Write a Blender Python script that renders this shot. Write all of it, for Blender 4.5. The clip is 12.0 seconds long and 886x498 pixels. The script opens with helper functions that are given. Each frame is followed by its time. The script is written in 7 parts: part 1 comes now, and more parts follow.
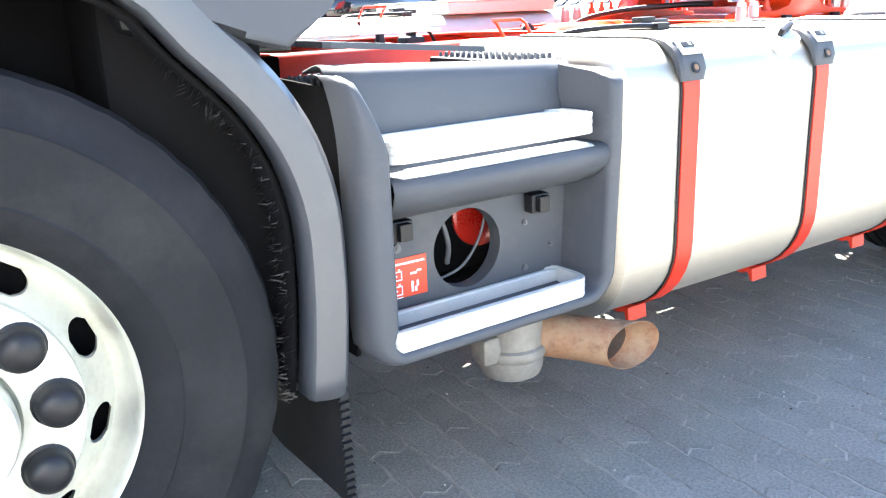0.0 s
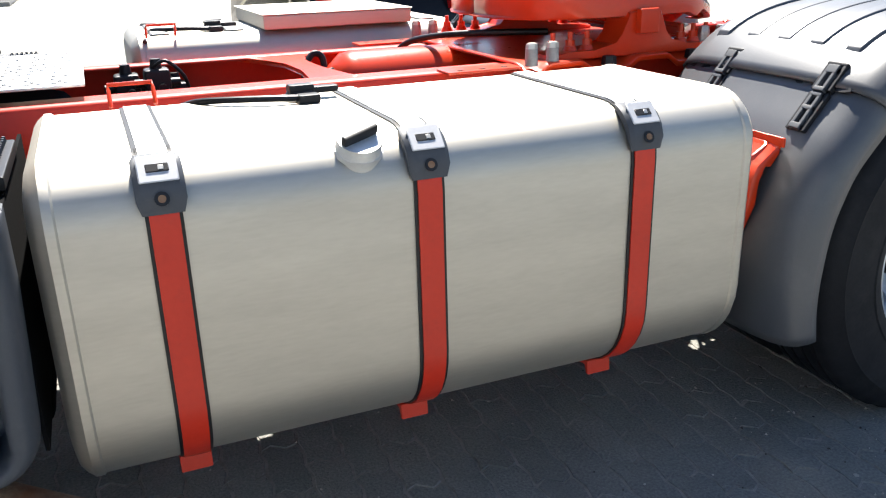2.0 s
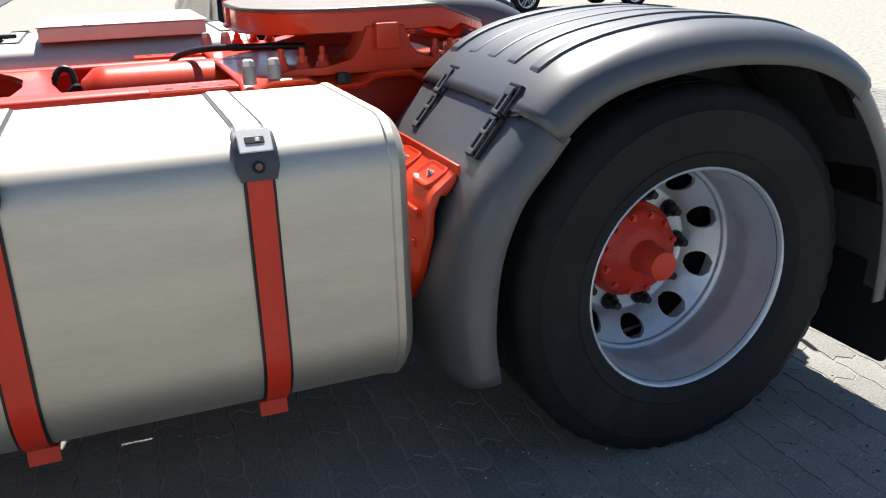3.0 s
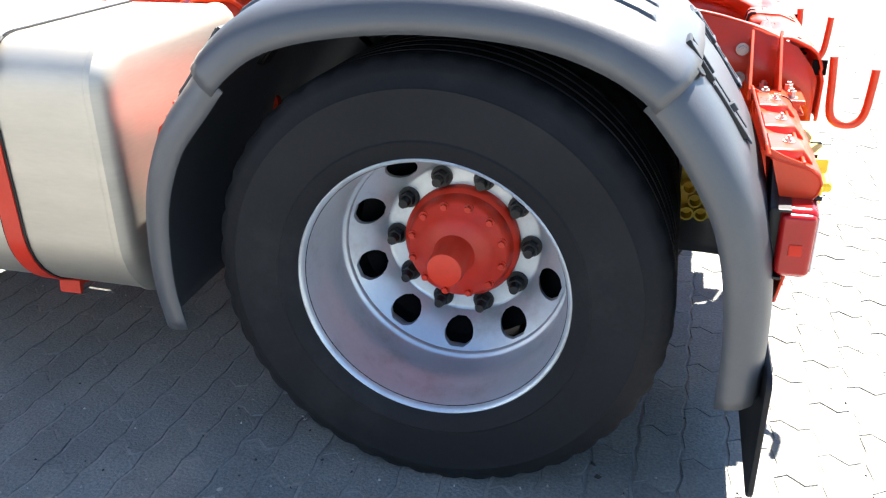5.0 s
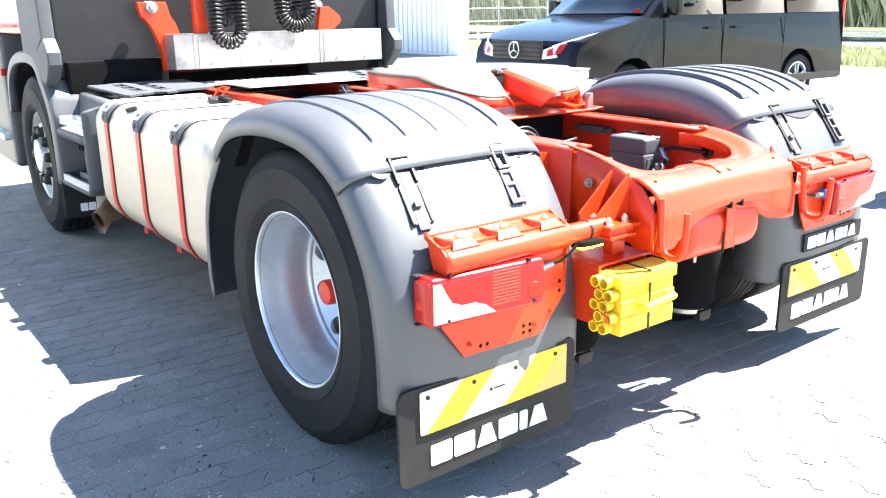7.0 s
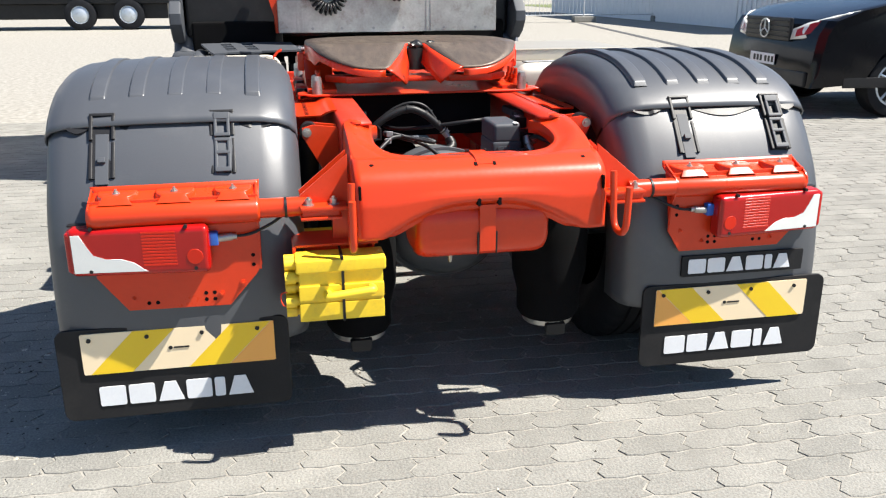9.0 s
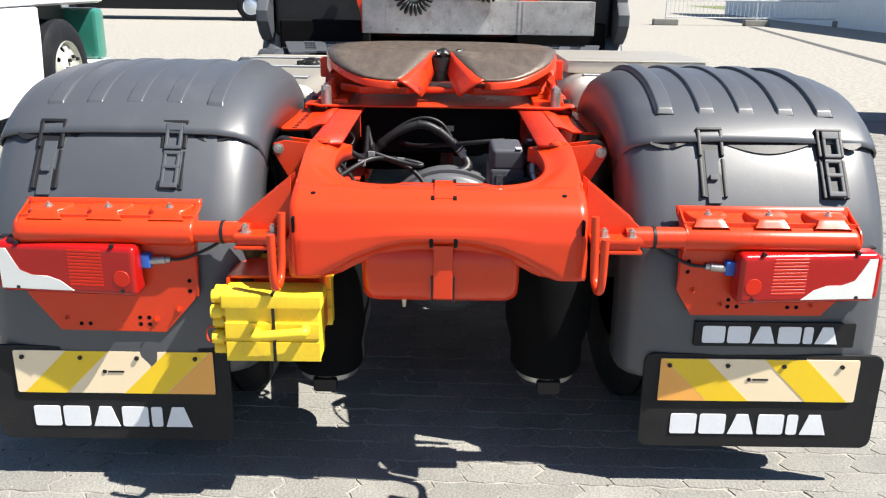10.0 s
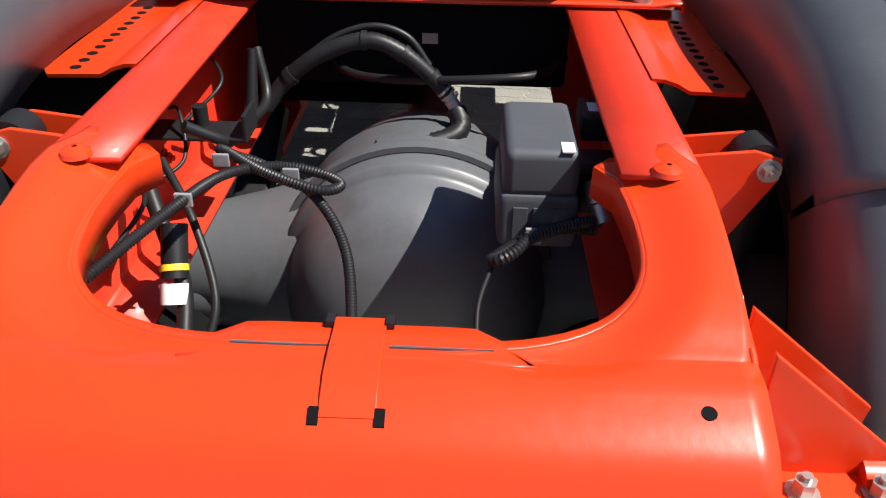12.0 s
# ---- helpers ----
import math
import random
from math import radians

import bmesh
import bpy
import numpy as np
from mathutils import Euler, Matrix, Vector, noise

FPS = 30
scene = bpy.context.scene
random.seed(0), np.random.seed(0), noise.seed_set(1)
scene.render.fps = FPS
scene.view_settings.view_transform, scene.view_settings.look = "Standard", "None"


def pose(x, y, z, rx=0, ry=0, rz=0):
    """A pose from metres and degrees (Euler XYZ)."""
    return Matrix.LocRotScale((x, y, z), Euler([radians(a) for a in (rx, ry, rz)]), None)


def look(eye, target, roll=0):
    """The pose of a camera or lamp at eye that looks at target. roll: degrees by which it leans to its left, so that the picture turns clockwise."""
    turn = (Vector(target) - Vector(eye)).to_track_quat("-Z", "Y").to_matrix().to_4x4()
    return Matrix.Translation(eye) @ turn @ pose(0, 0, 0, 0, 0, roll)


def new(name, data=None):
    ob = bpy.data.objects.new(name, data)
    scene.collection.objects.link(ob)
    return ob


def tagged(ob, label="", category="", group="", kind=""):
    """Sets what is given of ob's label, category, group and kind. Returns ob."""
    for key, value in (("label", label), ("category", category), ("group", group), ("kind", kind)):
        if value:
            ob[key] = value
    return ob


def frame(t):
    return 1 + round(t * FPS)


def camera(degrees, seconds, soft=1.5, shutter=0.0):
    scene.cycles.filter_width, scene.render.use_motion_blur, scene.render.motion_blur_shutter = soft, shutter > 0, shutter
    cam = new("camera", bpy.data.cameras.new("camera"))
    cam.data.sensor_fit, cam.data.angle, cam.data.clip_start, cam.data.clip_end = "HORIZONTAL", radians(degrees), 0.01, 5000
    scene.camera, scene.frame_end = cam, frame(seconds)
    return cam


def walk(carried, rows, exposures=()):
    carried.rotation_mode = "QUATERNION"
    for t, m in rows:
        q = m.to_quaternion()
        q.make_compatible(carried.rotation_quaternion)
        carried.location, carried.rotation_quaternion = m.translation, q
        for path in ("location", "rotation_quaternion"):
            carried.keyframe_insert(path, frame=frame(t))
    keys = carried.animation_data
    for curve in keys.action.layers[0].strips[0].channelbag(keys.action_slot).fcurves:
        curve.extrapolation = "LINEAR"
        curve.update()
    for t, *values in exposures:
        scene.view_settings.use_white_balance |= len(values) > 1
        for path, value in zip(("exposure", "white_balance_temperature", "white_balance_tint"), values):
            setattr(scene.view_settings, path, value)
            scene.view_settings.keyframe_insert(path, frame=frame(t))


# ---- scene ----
cam = camera(56.2, 12.0, soft=1.2)

PATH = [
    (0, (-3.576, -2.457, 1.079), (-2.527, -0.851, 0.514), -2.3),
    (0.5, (-3.254, -2.509, 1.159), (-2.304, -0.853, 0.561), -2.0),
    (1, (-2.911, -2.577, 1.29), (-2.106, -0.875, 0.616), -1.9),
    (1.5, (-2.545, -2.591, 1.309), (-1.81, -0.864, 0.617), -1.5),
    (2, (-2.145, -2.655, 1.322), (-1.434, -0.917, 0.633), -1.5),
    (2.5, (-1.734, -2.695, 1.326), (-1.037, -0.948, 0.644), -1.8),
    (3, (-1.318, -2.827, 1.322), (-0.632, -1.077, 0.64), -1.6),
    (3.5, (-0.944, -2.781, 1.295), (-0.388, -0.987, 0.609), -0.6),
    (3.7, (-0.787, -2.697, 1.276), (-0.283, -0.896, 0.568), -0.2),
    (5.3, (0.778, -2.718, 1.336), (0.059, -1.065, 0.47), -1.0),
    (5.5, (0.997, -2.763, 1.345), (0.155, -1.168, 0.481), -0.8),
    (6, (1.499, -2.847, 1.424), (0.359, -1.387, 0.67), -0.8),
    (6.5, (1.932, -2.692, 1.449), (0.531, -1.389, 0.867), -0.9),
    (7, (2.404, -2.393, 1.421), (0.867, -1.239, 0.869), -0.9),
    (7.2, (2.551, -2.296, 1.406), (0.977, -1.187, 0.863), -0.3),
    (8.8, (3.16, -0.761, 1.384), (1.308, -0.312, 0.777), -0.3),
    (9, (3.13, -0.589, 1.394), (1.261, -0.213, 0.789), -0.2),
    (9.5, (3.061, -0.235, 1.413), (1.157, -0.101, 0.814), 0.4),
    (10, (2.84, 0.007, 1.418), (0.937, 0.012, 0.805), 0.8),
    (10.5, (2.459, 0.072, 1.419), (0.574, 0.078, 0.749), 1.1),
    (11, (2.084, 0.131, 1.396), (0.261, 0.106, 0.573), 1.1),
    (11.5, (1.661, 0.163, 1.373), (-0.078, 0.125, 0.386), 1.6),
    (12, (1.302, 0.105, 1.386), (-0.4, 0.065, 0.336), 1.2),
]
EXPO = [(0.0, 4.05), (0.5, 3.8), (1.0, 3.05), (1.5, 2.4), (2.0, 1.85), (2.5, 1.65), (3.0, 1.4), (3.7, 1.7), (5.3, 3.1), (5.5, 3.35), (6.0, 3.3), (6.5, 3.3), (7.0, 3.2), (7.2, 2.95), (8.8, 1.35), (9.5, 1.35), (10.0, 1.35), (10.5, 1.45), (11.0, 1.4), (11.5, 1.2), (12.0, 1.05)]
walk(cam, [(t, look(eye, target, roll)) for t, eye, target, roll in PATH], EXPO)

# ---- world and sun ----
world = bpy.data.worlds.new("sky")
scene.world = world
world.use_nodes = True
wn = world.node_tree.nodes
sky = wn.new("ShaderNodeTexSky")
sky.sky_type = "NISHITA"
sky.sun_disc = False
sky.sun_elevation = radians(56.5)
sky.sun_rotation = radians(17.6)
sky.air_density, sky.dust_density, sky.ozone_density = 1.0, 0.2, 4.0
wn["Background"].inputs["Strength"].default_value = 0.058
world.node_tree.links.new(sky.outputs[0], wn["Background"].inputs["Color"])
sun_data = bpy.data.lights.new("sun", "SUN")
sun_data.energy, sun_data.angle, sun_data.color = 5.0, radians(0.5), (1.0, 0.95, 0.87)
sun = new("sun", sun_data)
sun.matrix_world = look((4.0, 12.6, 20.0), (0, 0, 0))


# ---- materials ----
def node_mat(name, c1, c2=None, rough=0.5, metal=0.0, coat=0.0, scale=6.0, fine=90.0, bump=0.05, dist=0.002,
             rvar=0.1, stretch=(1, 1, 1), dirt=None, dirt_amt=0.0, dirt_scale=3.0, spec=0.5, piece=0.0, whole=False, grain=0.45):
    """Two-scale procedural surface: broad tone, fine grain, gloss variation, relief and optional dirt."""
    m = bpy.data.materials.new(name)
    m.use_nodes = True
    nt = m.node_tree
    n, l = nt.nodes, nt.links
    b = n["Principled BSDF"]
    c2 = c2 or tuple(v * 0.8 for v in c1)
    tc = n.new("ShaderNodeTexCoord")
    mp = n.new("ShaderNodeMapping")
    mp.inputs["Scale"].default_value = stretch
    coords = n.new("ShaderNodeNewGeometry").outputs["Position"] if whole else tc.outputs["Object"]
    l.new(coords, mp.inputs["Vector"])
    big, small = n.new("ShaderNodeTexNoise"), n.new("ShaderNodeTexNoise")
    big.inputs["Scale"].default_value, big.inputs["Detail"].default_value = scale, 5
    small.inputs["Scale"].default_value, small.inputs["Detail"].default_value = fine, 4
    l.new(mp.outputs[0], big.inputs["Vector"])
    l.new(mp.outputs[0], small.inputs["Vector"])
    mixf = n.new("ShaderNodeMath")
    mixf.operation = "MULTIPLY_ADD"
    mixf.inputs[1].default_value = grain
    l.new(small.outputs[0], mixf.inputs[0])
    l.new(big.outputs[0], mixf.inputs[2])
    ramp = n.new("ShaderNodeMapRange")
    ramp.inputs["From Min"].default_value, ramp.inputs["From Max"].default_value = 0.31 * (1 + grain), 0.69 * (1 + grain)
    l.new(mixf.outputs[0], ramp.inputs["Value"])
    mix = n.new("ShaderNodeMix")
    mix.data_type = "RGBA"
    mix.inputs["A"].default_value, mix.inputs["B"].default_value = (*c1, 1), (*c2, 1)
    l.new(ramp.outputs[0], mix.inputs["Factor"])
    col = mix.outputs["Result"]
    if piece:
        info = n.new("ShaderNodeObjectInfo")
        geo = n.new("ShaderNodeNewGeometry")
        add = n.new("ShaderNodeMath")
        l.new(info.outputs["Random"], add.inputs[0])
        l.new(geo.outputs["Random Per Island"], add.inputs[1])
        fr = n.new("ShaderNodeMath")
        fr.operation = "FRACT"
        l.new(add.outputs[0], fr.inputs[0])
        rng = n.new("ShaderNodeMapRange")
        rng.inputs["To Min"].default_value, rng.inputs["To Max"].default_value = 1 - piece, 1 + piece
        l.new(fr.outputs[0], rng.inputs["Value"])
        hsv = n.new("ShaderNodeHueSaturation")
        l.new(rng.outputs[0], hsv.inputs["Value"])
        l.new(col, hsv.inputs["Color"])
        col = hsv.outputs[0]
    if dirt:
        dn = n.new("ShaderNodeTexNoise")
        dn.inputs["Scale"].default_value, dn.inputs["Detail"].default_value, dn.inputs["Roughness"].default_value = dirt_scale, 8, 0.7
        l.new(coords, dn.inputs["Vector"])
        dr = n.new("ShaderNodeMapRange")
        dr.inputs["From Min"].default_value, dr.inputs["From Max"].default_value = 0.52, 0.72
        dr.inputs["To Max"].default_value = dirt_amt
        l.new(dn.outputs[0], dr.inputs["Value"])
        dm = n.new("ShaderNodeMix")
        dm.data_type = "RGBA"
        dm.inputs["B"].default_value = (*dirt, 1)
        l.new(dr.outputs[0], dm.inputs["Factor"])
        l.new(col, dm.inputs["A"])
        col = dm.outputs["Result"]
    l.new(col, b.inputs["Base Color"])
    rr = n.new("ShaderNodeMapRange")
    rr.inputs["To Min"].default_value, rr.inputs["To Max"].default_value = max(0.02, rough - rvar), min(1, rough + rvar)
    l.new(mixf.outputs[0], rr.inputs["Value"])
    l.new(rr.outputs[0], b.inputs["Roughness"])
    b.inputs["Metallic"].default_value = metal
    b.inputs["Specular IOR Level"].default_value = spec
    b.inputs["Coat Weight"].default_value = coat
    b.inputs["Coat Roughness"].default_value = 0.08
    if bump:
        bp = n.new("ShaderNodeBump")
        bp.inputs["Strength"].default_value, bp.inputs["Distance"].default_value = bump, dist
        l.new(small.outputs[0], bp.inputs["Height"])
        l.new(bp.outputs[0], b.inputs["Normal"])
    return m


RED = node_mat("red_chassis_paint", (0.63, 0.041, 0.0065), (0.55, 0.034, 0.0055), rough=0.27, coat=0.16, scale=4, fine=70, bump=0.16, dist=0.001, rvar=0.1, spec=0.38,
               dirt=(0.4, 0.03, 0.006), dirt_amt=0.3, dirt_scale=9)
# dusty chassis red, its colour shifted to crimson to paint in the rails' shade
RED_DUSTY_SHADE = node_mat("dusty_red_rail_paint_with_shade_tint", (0.61, 0.032, 0.0115), (0.51, 0.026, 0.0095), rough=0.42, coat=0.08, spec=0.35, scale=5, fine=60, bump=0.15,
                     dirt=(0.3, 0.07, 0.04), dirt_amt=0.3, dirt_scale=6)
# red of hubs and straps; the crimson tint of shade is in the colour
SHADE_RED = node_mat("red_paint_with_shade_tint", (0.57, 0.03, 0.0115), (0.49, 0.025, 0.0095), rough=0.36, coat=0.06, spec=0.35, scale=6, fine=80, bump=0.18, dist=0.001,
                   dirt=(0.3, 0.03, 0.018), dirt_amt=0.3, dirt_scale=10)
GREY = node_mat("grey_mudguard_plastic", (0.06, 0.0645, 0.074), (0.05, 0.054, 0.062), spec=0.7, rough=0.4, scale=3, fine=220, bump=0.22, dist=0.0008, rvar=0.06,
                dirt=(0.15, 0.15, 0.15), dirt_amt=0.14, dirt_scale=7)
DARK = node_mat("dark_grey_box_plastic", (0.058, 0.064, 0.075), (0.048, 0.053, 0.062), rough=0.55, spec=0.35, scale=3, fine=260, bump=0.14, dist=0.0007, rvar=0.05,
                dirt=(0.13, 0.125, 0.12), dirt_amt=0.3, dirt_scale=6)
# near-black lining; also paints the inner shade on flat hole discs
DEEP_BLACK = node_mat("wheel_arch_lining_and_hole_shade", (0.007, 0.007, 0.008), (0.005, 0.005, 0.005), rough=0.9, spec=0.06, fine=150, bump=0.3, dist=0.002)
BLACK = node_mat("black_plastic", (0.012, 0.012, 0.0135), (0.008, 0.008, 0.009), rough=0.42, spec=0.35, fine=150, bump=0.1, dist=0.001,
                 dirt=(0.04, 0.037, 0.034), dirt_amt=0.25, dirt_scale=10)
RUBBER = node_mat("flap_rubber", (0.012, 0.012, 0.0135), (0.009, 0.009, 0.01), rough=0.6, spec=0.3, fine=120, bump=0.15, dist=0.001,
                  dirt=(0.05, 0.047, 0.042), dirt_amt=0.22, dirt_scale=5)
TYRE = node_mat("tyre_rubber", (0.0128, 0.0138, 0.0168), (0.0088, 0.0094, 0.0115), spec=0.16, rough=0.62, scale=5, fine=110, bump=0.25, dist=0.0015,
                dirt=(0.05, 0.05, 0.05), dirt_amt=0.3, dirt_scale=3.5)
ALU = node_mat("brushed_aluminium", (0.55, 0.52, 0.458), (0.485, 0.452, 0.392), rough=0.56, metal=1.0, scale=2.5, fine=30, bump=0.02, dist=0.001, rvar=0.05,
               stretch=(1, 1, 5), dirt=(0.5, 0.47, 0.41), dirt_amt=0.35, dirt_scale=4)
TREAD = node_mat("aluminium_step", (0.72, 0.73, 0.73), (0.6, 0.61, 0.61), rough=0.42, metal=0.7, scale=6, fine=120, bump=0.15, dist=0.001,
                 dirt=(0.3, 0.28, 0.24), dirt_amt=0.3, dirt_scale=14)
STEP_ALU = node_mat("oxidised_step_aluminium", (0.52, 0.525, 0.51), (0.42, 0.425, 0.41), rough=0.5, metal=0.25, scale=8, fine=140, bump=0.12, dist=0.001,
                    dirt=(0.2, 0.19, 0.17), dirt_amt=0.35, dirt_scale=16)
ELBOW = node_mat("stained_exhaust_steel", (0.22, 0.21, 0.19), (0.12, 0.11, 0.095), rough=0.6, metal=0.35, scale=9, fine=80, bump=0.3, dist=0.002,
                 dirt=(0.09, 0.06, 0.04), dirt_amt=0.7, dirt_scale=9)
# near-black brown: the shade inside the tailpipe is put into the colour
PIPE_SHADE = node_mat("dark_pipe_inside", (0.03, 0.02, 0.014), (0.07, 0.035, 0.018), rough=0.9, scale=12, fine=90, bump=0.3)
RIM = node_mat("silver_rim_paint", (0.56, 0.61, 0.655), (0.48, 0.53, 0.575), rough=0.34, metal=0.6, scale=5, fine=100, bump=0.06,
               dirt=(0.2, 0.17, 0.13), dirt_amt=0.35, dirt_scale=10)
RIM_FRONT = node_mat("worn_pale_rim", (0.66, 0.65, 0.58), (0.52, 0.54, 0.49), rough=0.32, metal=0.55, scale=7, fine=80, bump=0.08,
                     dirt=(0.33, 0.3, 0.22), dirt_amt=0.45, dirt_scale=12)
BUCKLE_CAP = node_mat("pale_cast_cap", (0.52, 0.52, 0.53), (0.42, 0.42, 0.43), rough=0.45, metal=0.3, scale=10, fine=160, bump=0.1, dist=0.001)
CAST = node_mat("grey_cast_alloy", (0.3, 0.3, 0.31), (0.22, 0.22, 0.23), rough=0.5, metal=0.4, scale=10, fine=160, bump=0.12, dist=0.001,
                dirt=(0.1, 0.095, 0.09), dirt_amt=0.4, dirt_scale=16)
STEEL = node_mat("zinc_steel", (0.55, 0.54, 0.51), (0.36, 0.35, 0.33), rough=0.38, metal=0.9, scale=14, fine=140, bump=0.1,
                 dirt=(0.22, 0.15, 0.1), dirt_amt=0.5, dirt_scale=30)
WORN = node_mat("worn_sheet_aluminium", (0.5, 0.49, 0.47), (0.33, 0.32, 0.3), rough=0.46, metal=0.75, scale=9, fine=60, bump=0.12,
                dirt=(0.16, 0.12, 0.09), dirt_amt=0.7, dirt_scale=7)
RUST = node_mat("rusty_exhaust", (0.2, 0.075, 0.03), (0.27, 0.19, 0.12), rough=0.75, metal=0.2, scale=14, fine=120, bump=0.4, dist=0.002,
                dirt=(0.07, 0.028, 0.014), dirt_amt=0.8, dirt_scale=18)
GREASE = node_mat("greasy_plate_steel", (0.15, 0.115, 0.088), (0.075, 0.06, 0.05), rough=0.36, metal=0.35, scale=11, fine=70, bump=0.4, dist=0.003, rvar=0.16,
                  stretch=(1, 3, 1), dirt=(0.24, 0.19, 0.14), dirt_amt=0.7, dirt_scale=7)
RED_GREASY = node_mat("red_paint_under_grease", (0.62, 0.034, 0.005), (0.5, 0.03, 0.005), rough=0.3, coat=0.1, spec=0.35, scale=6, fine=60, bump=0.25, dist=0.002,
                      dirt=(0.02, 0.012, 0.01), dirt_amt=0.95, dirt_scale=11)
GREASE_BLACK = node_mat("black_grease", (0.012, 0.011, 0.01), (0.008, 0.008, 0.008), rough=0.28, scale=20, fine=90, bump=0.6, dist=0.004, rvar=0.15)
AXLE = node_mat("axle_grey_paint", (0.1, 0.105, 0.115), (0.075, 0.08, 0.088), rough=0.38, scale=6, fine=80, bump=0.1, dist=0.001,
                dirt=(0.05, 0.045, 0.04), dirt_amt=0.5, dirt_scale=8)
YELLOW = node_mat("yellow_chock_plastic", (0.86, 0.62, 0.03), (0.78, 0.52, 0.02), rough=0.42, scale=8, fine=120, bump=0.08,
                  dirt=(0.4, 0.28, 0.06), dirt_amt=0.4, dirt_scale=14)
LENS_RED = node_mat("red_lamp_lens", (0.39, 0.007, 0.0055), (0.31, 0.005, 0.0045), rough=0.16, spec=0.35, coat=0.25, fine=300, bump=0.2, dist=0.001)
LENS_AMBER = node_mat("amber_red_lamp_lens", (0.6, 0.022, 0.006), (0.52, 0.018, 0.005), rough=0.3, spec=0.25, coat=0.1, fine=300, bump=0.2, dist=0.001)
LENS_CLEAR = node_mat("clear_lamp_lens", (0.78, 0.78, 0.74), (0.66, 0.67, 0.65), rough=0.16, coat=0.6, fine=300, bump=0.2, dist=0.001)
PLATE_Y = node_mat("yellow_reflective_sheet", (0.82, 0.56, 0.01), (0.78, 0.5, 0.01), rough=0.35, coat=0.3, fine=400, bump=0.05)
PLATE_W = node_mat("cream_reflective_sheet", (0.86, 0.7, 0.46), (0.82, 0.66, 0.44), rough=0.35, coat=0.3, fine=400, bump=0.05)
PLATE_O = node_mat("orange_reflective_sheet", (0.86, 0.4, 0.08), (0.82, 0.37, 0.07), rough=0.35, coat=0.3, fine=400, bump=0.05)
WHITE = node_mat("white_print", (0.78, 0.79, 0.8), (0.68, 0.69, 0.71), rough=0.5, fine=120, bump=0.05)
STICKER = node_mat("red_sticker", (0.72, 0.07, 0.03), (0.66, 0.06, 0.025), rough=0.4)
BLUE = node_mat("blue_connector", (0.02, 0.12, 0.5), (0.02, 0.1, 0.42), rough=0.4)
STONE = node_mat("concrete_paver", (0.268, 0.262, 0.238), (0.135, 0.133, 0.123), rough=0.86, scale=5, fine=130, grain=2.2, bump=0.8, dist=0.004, piece=0.085, whole=True,
                 dirt=(0.12, 0.116, 0.106), dirt_amt=0.45, dirt_scale=2.2, spec=0.3)
CHIP = node_mat("pale_chips", (0.5, 0.48, 0.42), (0.3, 0.26, 0.2), rough=0.9, piece=0.35)
CRUMB = node_mat("dark_crumbs", (0.07, 0.055, 0.04), (0.03, 0.026, 0.02), rough=0.95, piece=0.4)
JOINT = node_mat("sandy_joint", (0.34, 0.325, 0.29), (0.17, 0.16, 0.142), rough=0.95, scale=14, fine=130, bump=0.5, dist=0.004, spec=0.2)
CARPAINT = node_mat("dark_blue_black_car_paint", (0.006, 0.0066, 0.0085), (0.005, 0.0055, 0.007), rough=0.12, coat=0.1, spec=0.16, fine=300, bump=0.0, rvar=0.03)
GLASS_DARK = node_mat("tinted_car_glass", (0.012, 0.014, 0.016), (0.01, 0.011, 0.013), rough=0.06, coat=0.8, bump=0.0, rvar=0.02)
CAB = node_mat("red_cab_paint", (0.5, 0.02, 0.012), (0.42, 0.016, 0.01), rough=0.25, coat=0.8, fine=200, bump=0.03)
TEAL = node_mat("green_truck_paint", (0.03, 0.2, 0.15), (0.025, 0.16, 0.12), rough=0.3, coat=0.6, fine=200, bump=0.03)
WALLM = node_mat("pale_wall_cladding", (0.74, 0.75, 0.76), (0.68, 0.69, 0.71), rough=0.6, fine=40, bump=0.1)
GRASS = node_mat("grass_blades", (0.36, 0.4, 0.19), (0.5, 0.48, 0.3), rough=0.8, fine=80, piece=0.3)
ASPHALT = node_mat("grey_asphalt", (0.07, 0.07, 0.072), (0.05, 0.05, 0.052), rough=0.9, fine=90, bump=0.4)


# ---- mesh helpers ----
def bx(bm, x0, x1, y0, y1, z0, z1, bev=0.0, seg=2):
    m = Matrix.Translation(((x0 + x1) / 2, (y0 + y1) / 2, (z0 + z1) / 2)) @ Matrix.Diagonal((abs(x1 - x0), abs(y1 - y0), abs(z1 - z0), 1))
    vs = bmesh.ops.create_cube(bm, size=1, matrix=m)["verts"]
    if bev:
        es = list({e for v in vs for e in v.link_edges})
        bmesh.ops.bevel(bm, geom=es, offset=bev, segments=seg, affect="EDGES", profile=0.5)
    return vs


def frame_at(p0, p1):
    d = Vector(p1) - Vector(p0)
    return d, d.to_track_quat("Z", "Y").to_matrix().to_4x4()


def cyl(bm, p0, p1, r0, r1=None, seg=20):
    d, q = frame_at(p0, p1)
    mid = (Vector(p0) + Vector(p1)) / 2
    return bmesh.ops.create_cone(bm, cap_ends=True, segments=seg, radius1=r0, radius2=r0 if r1 is None else r1, depth=d.length,
                                 matrix=Matrix.Translation(mid) @ q)["verts"]


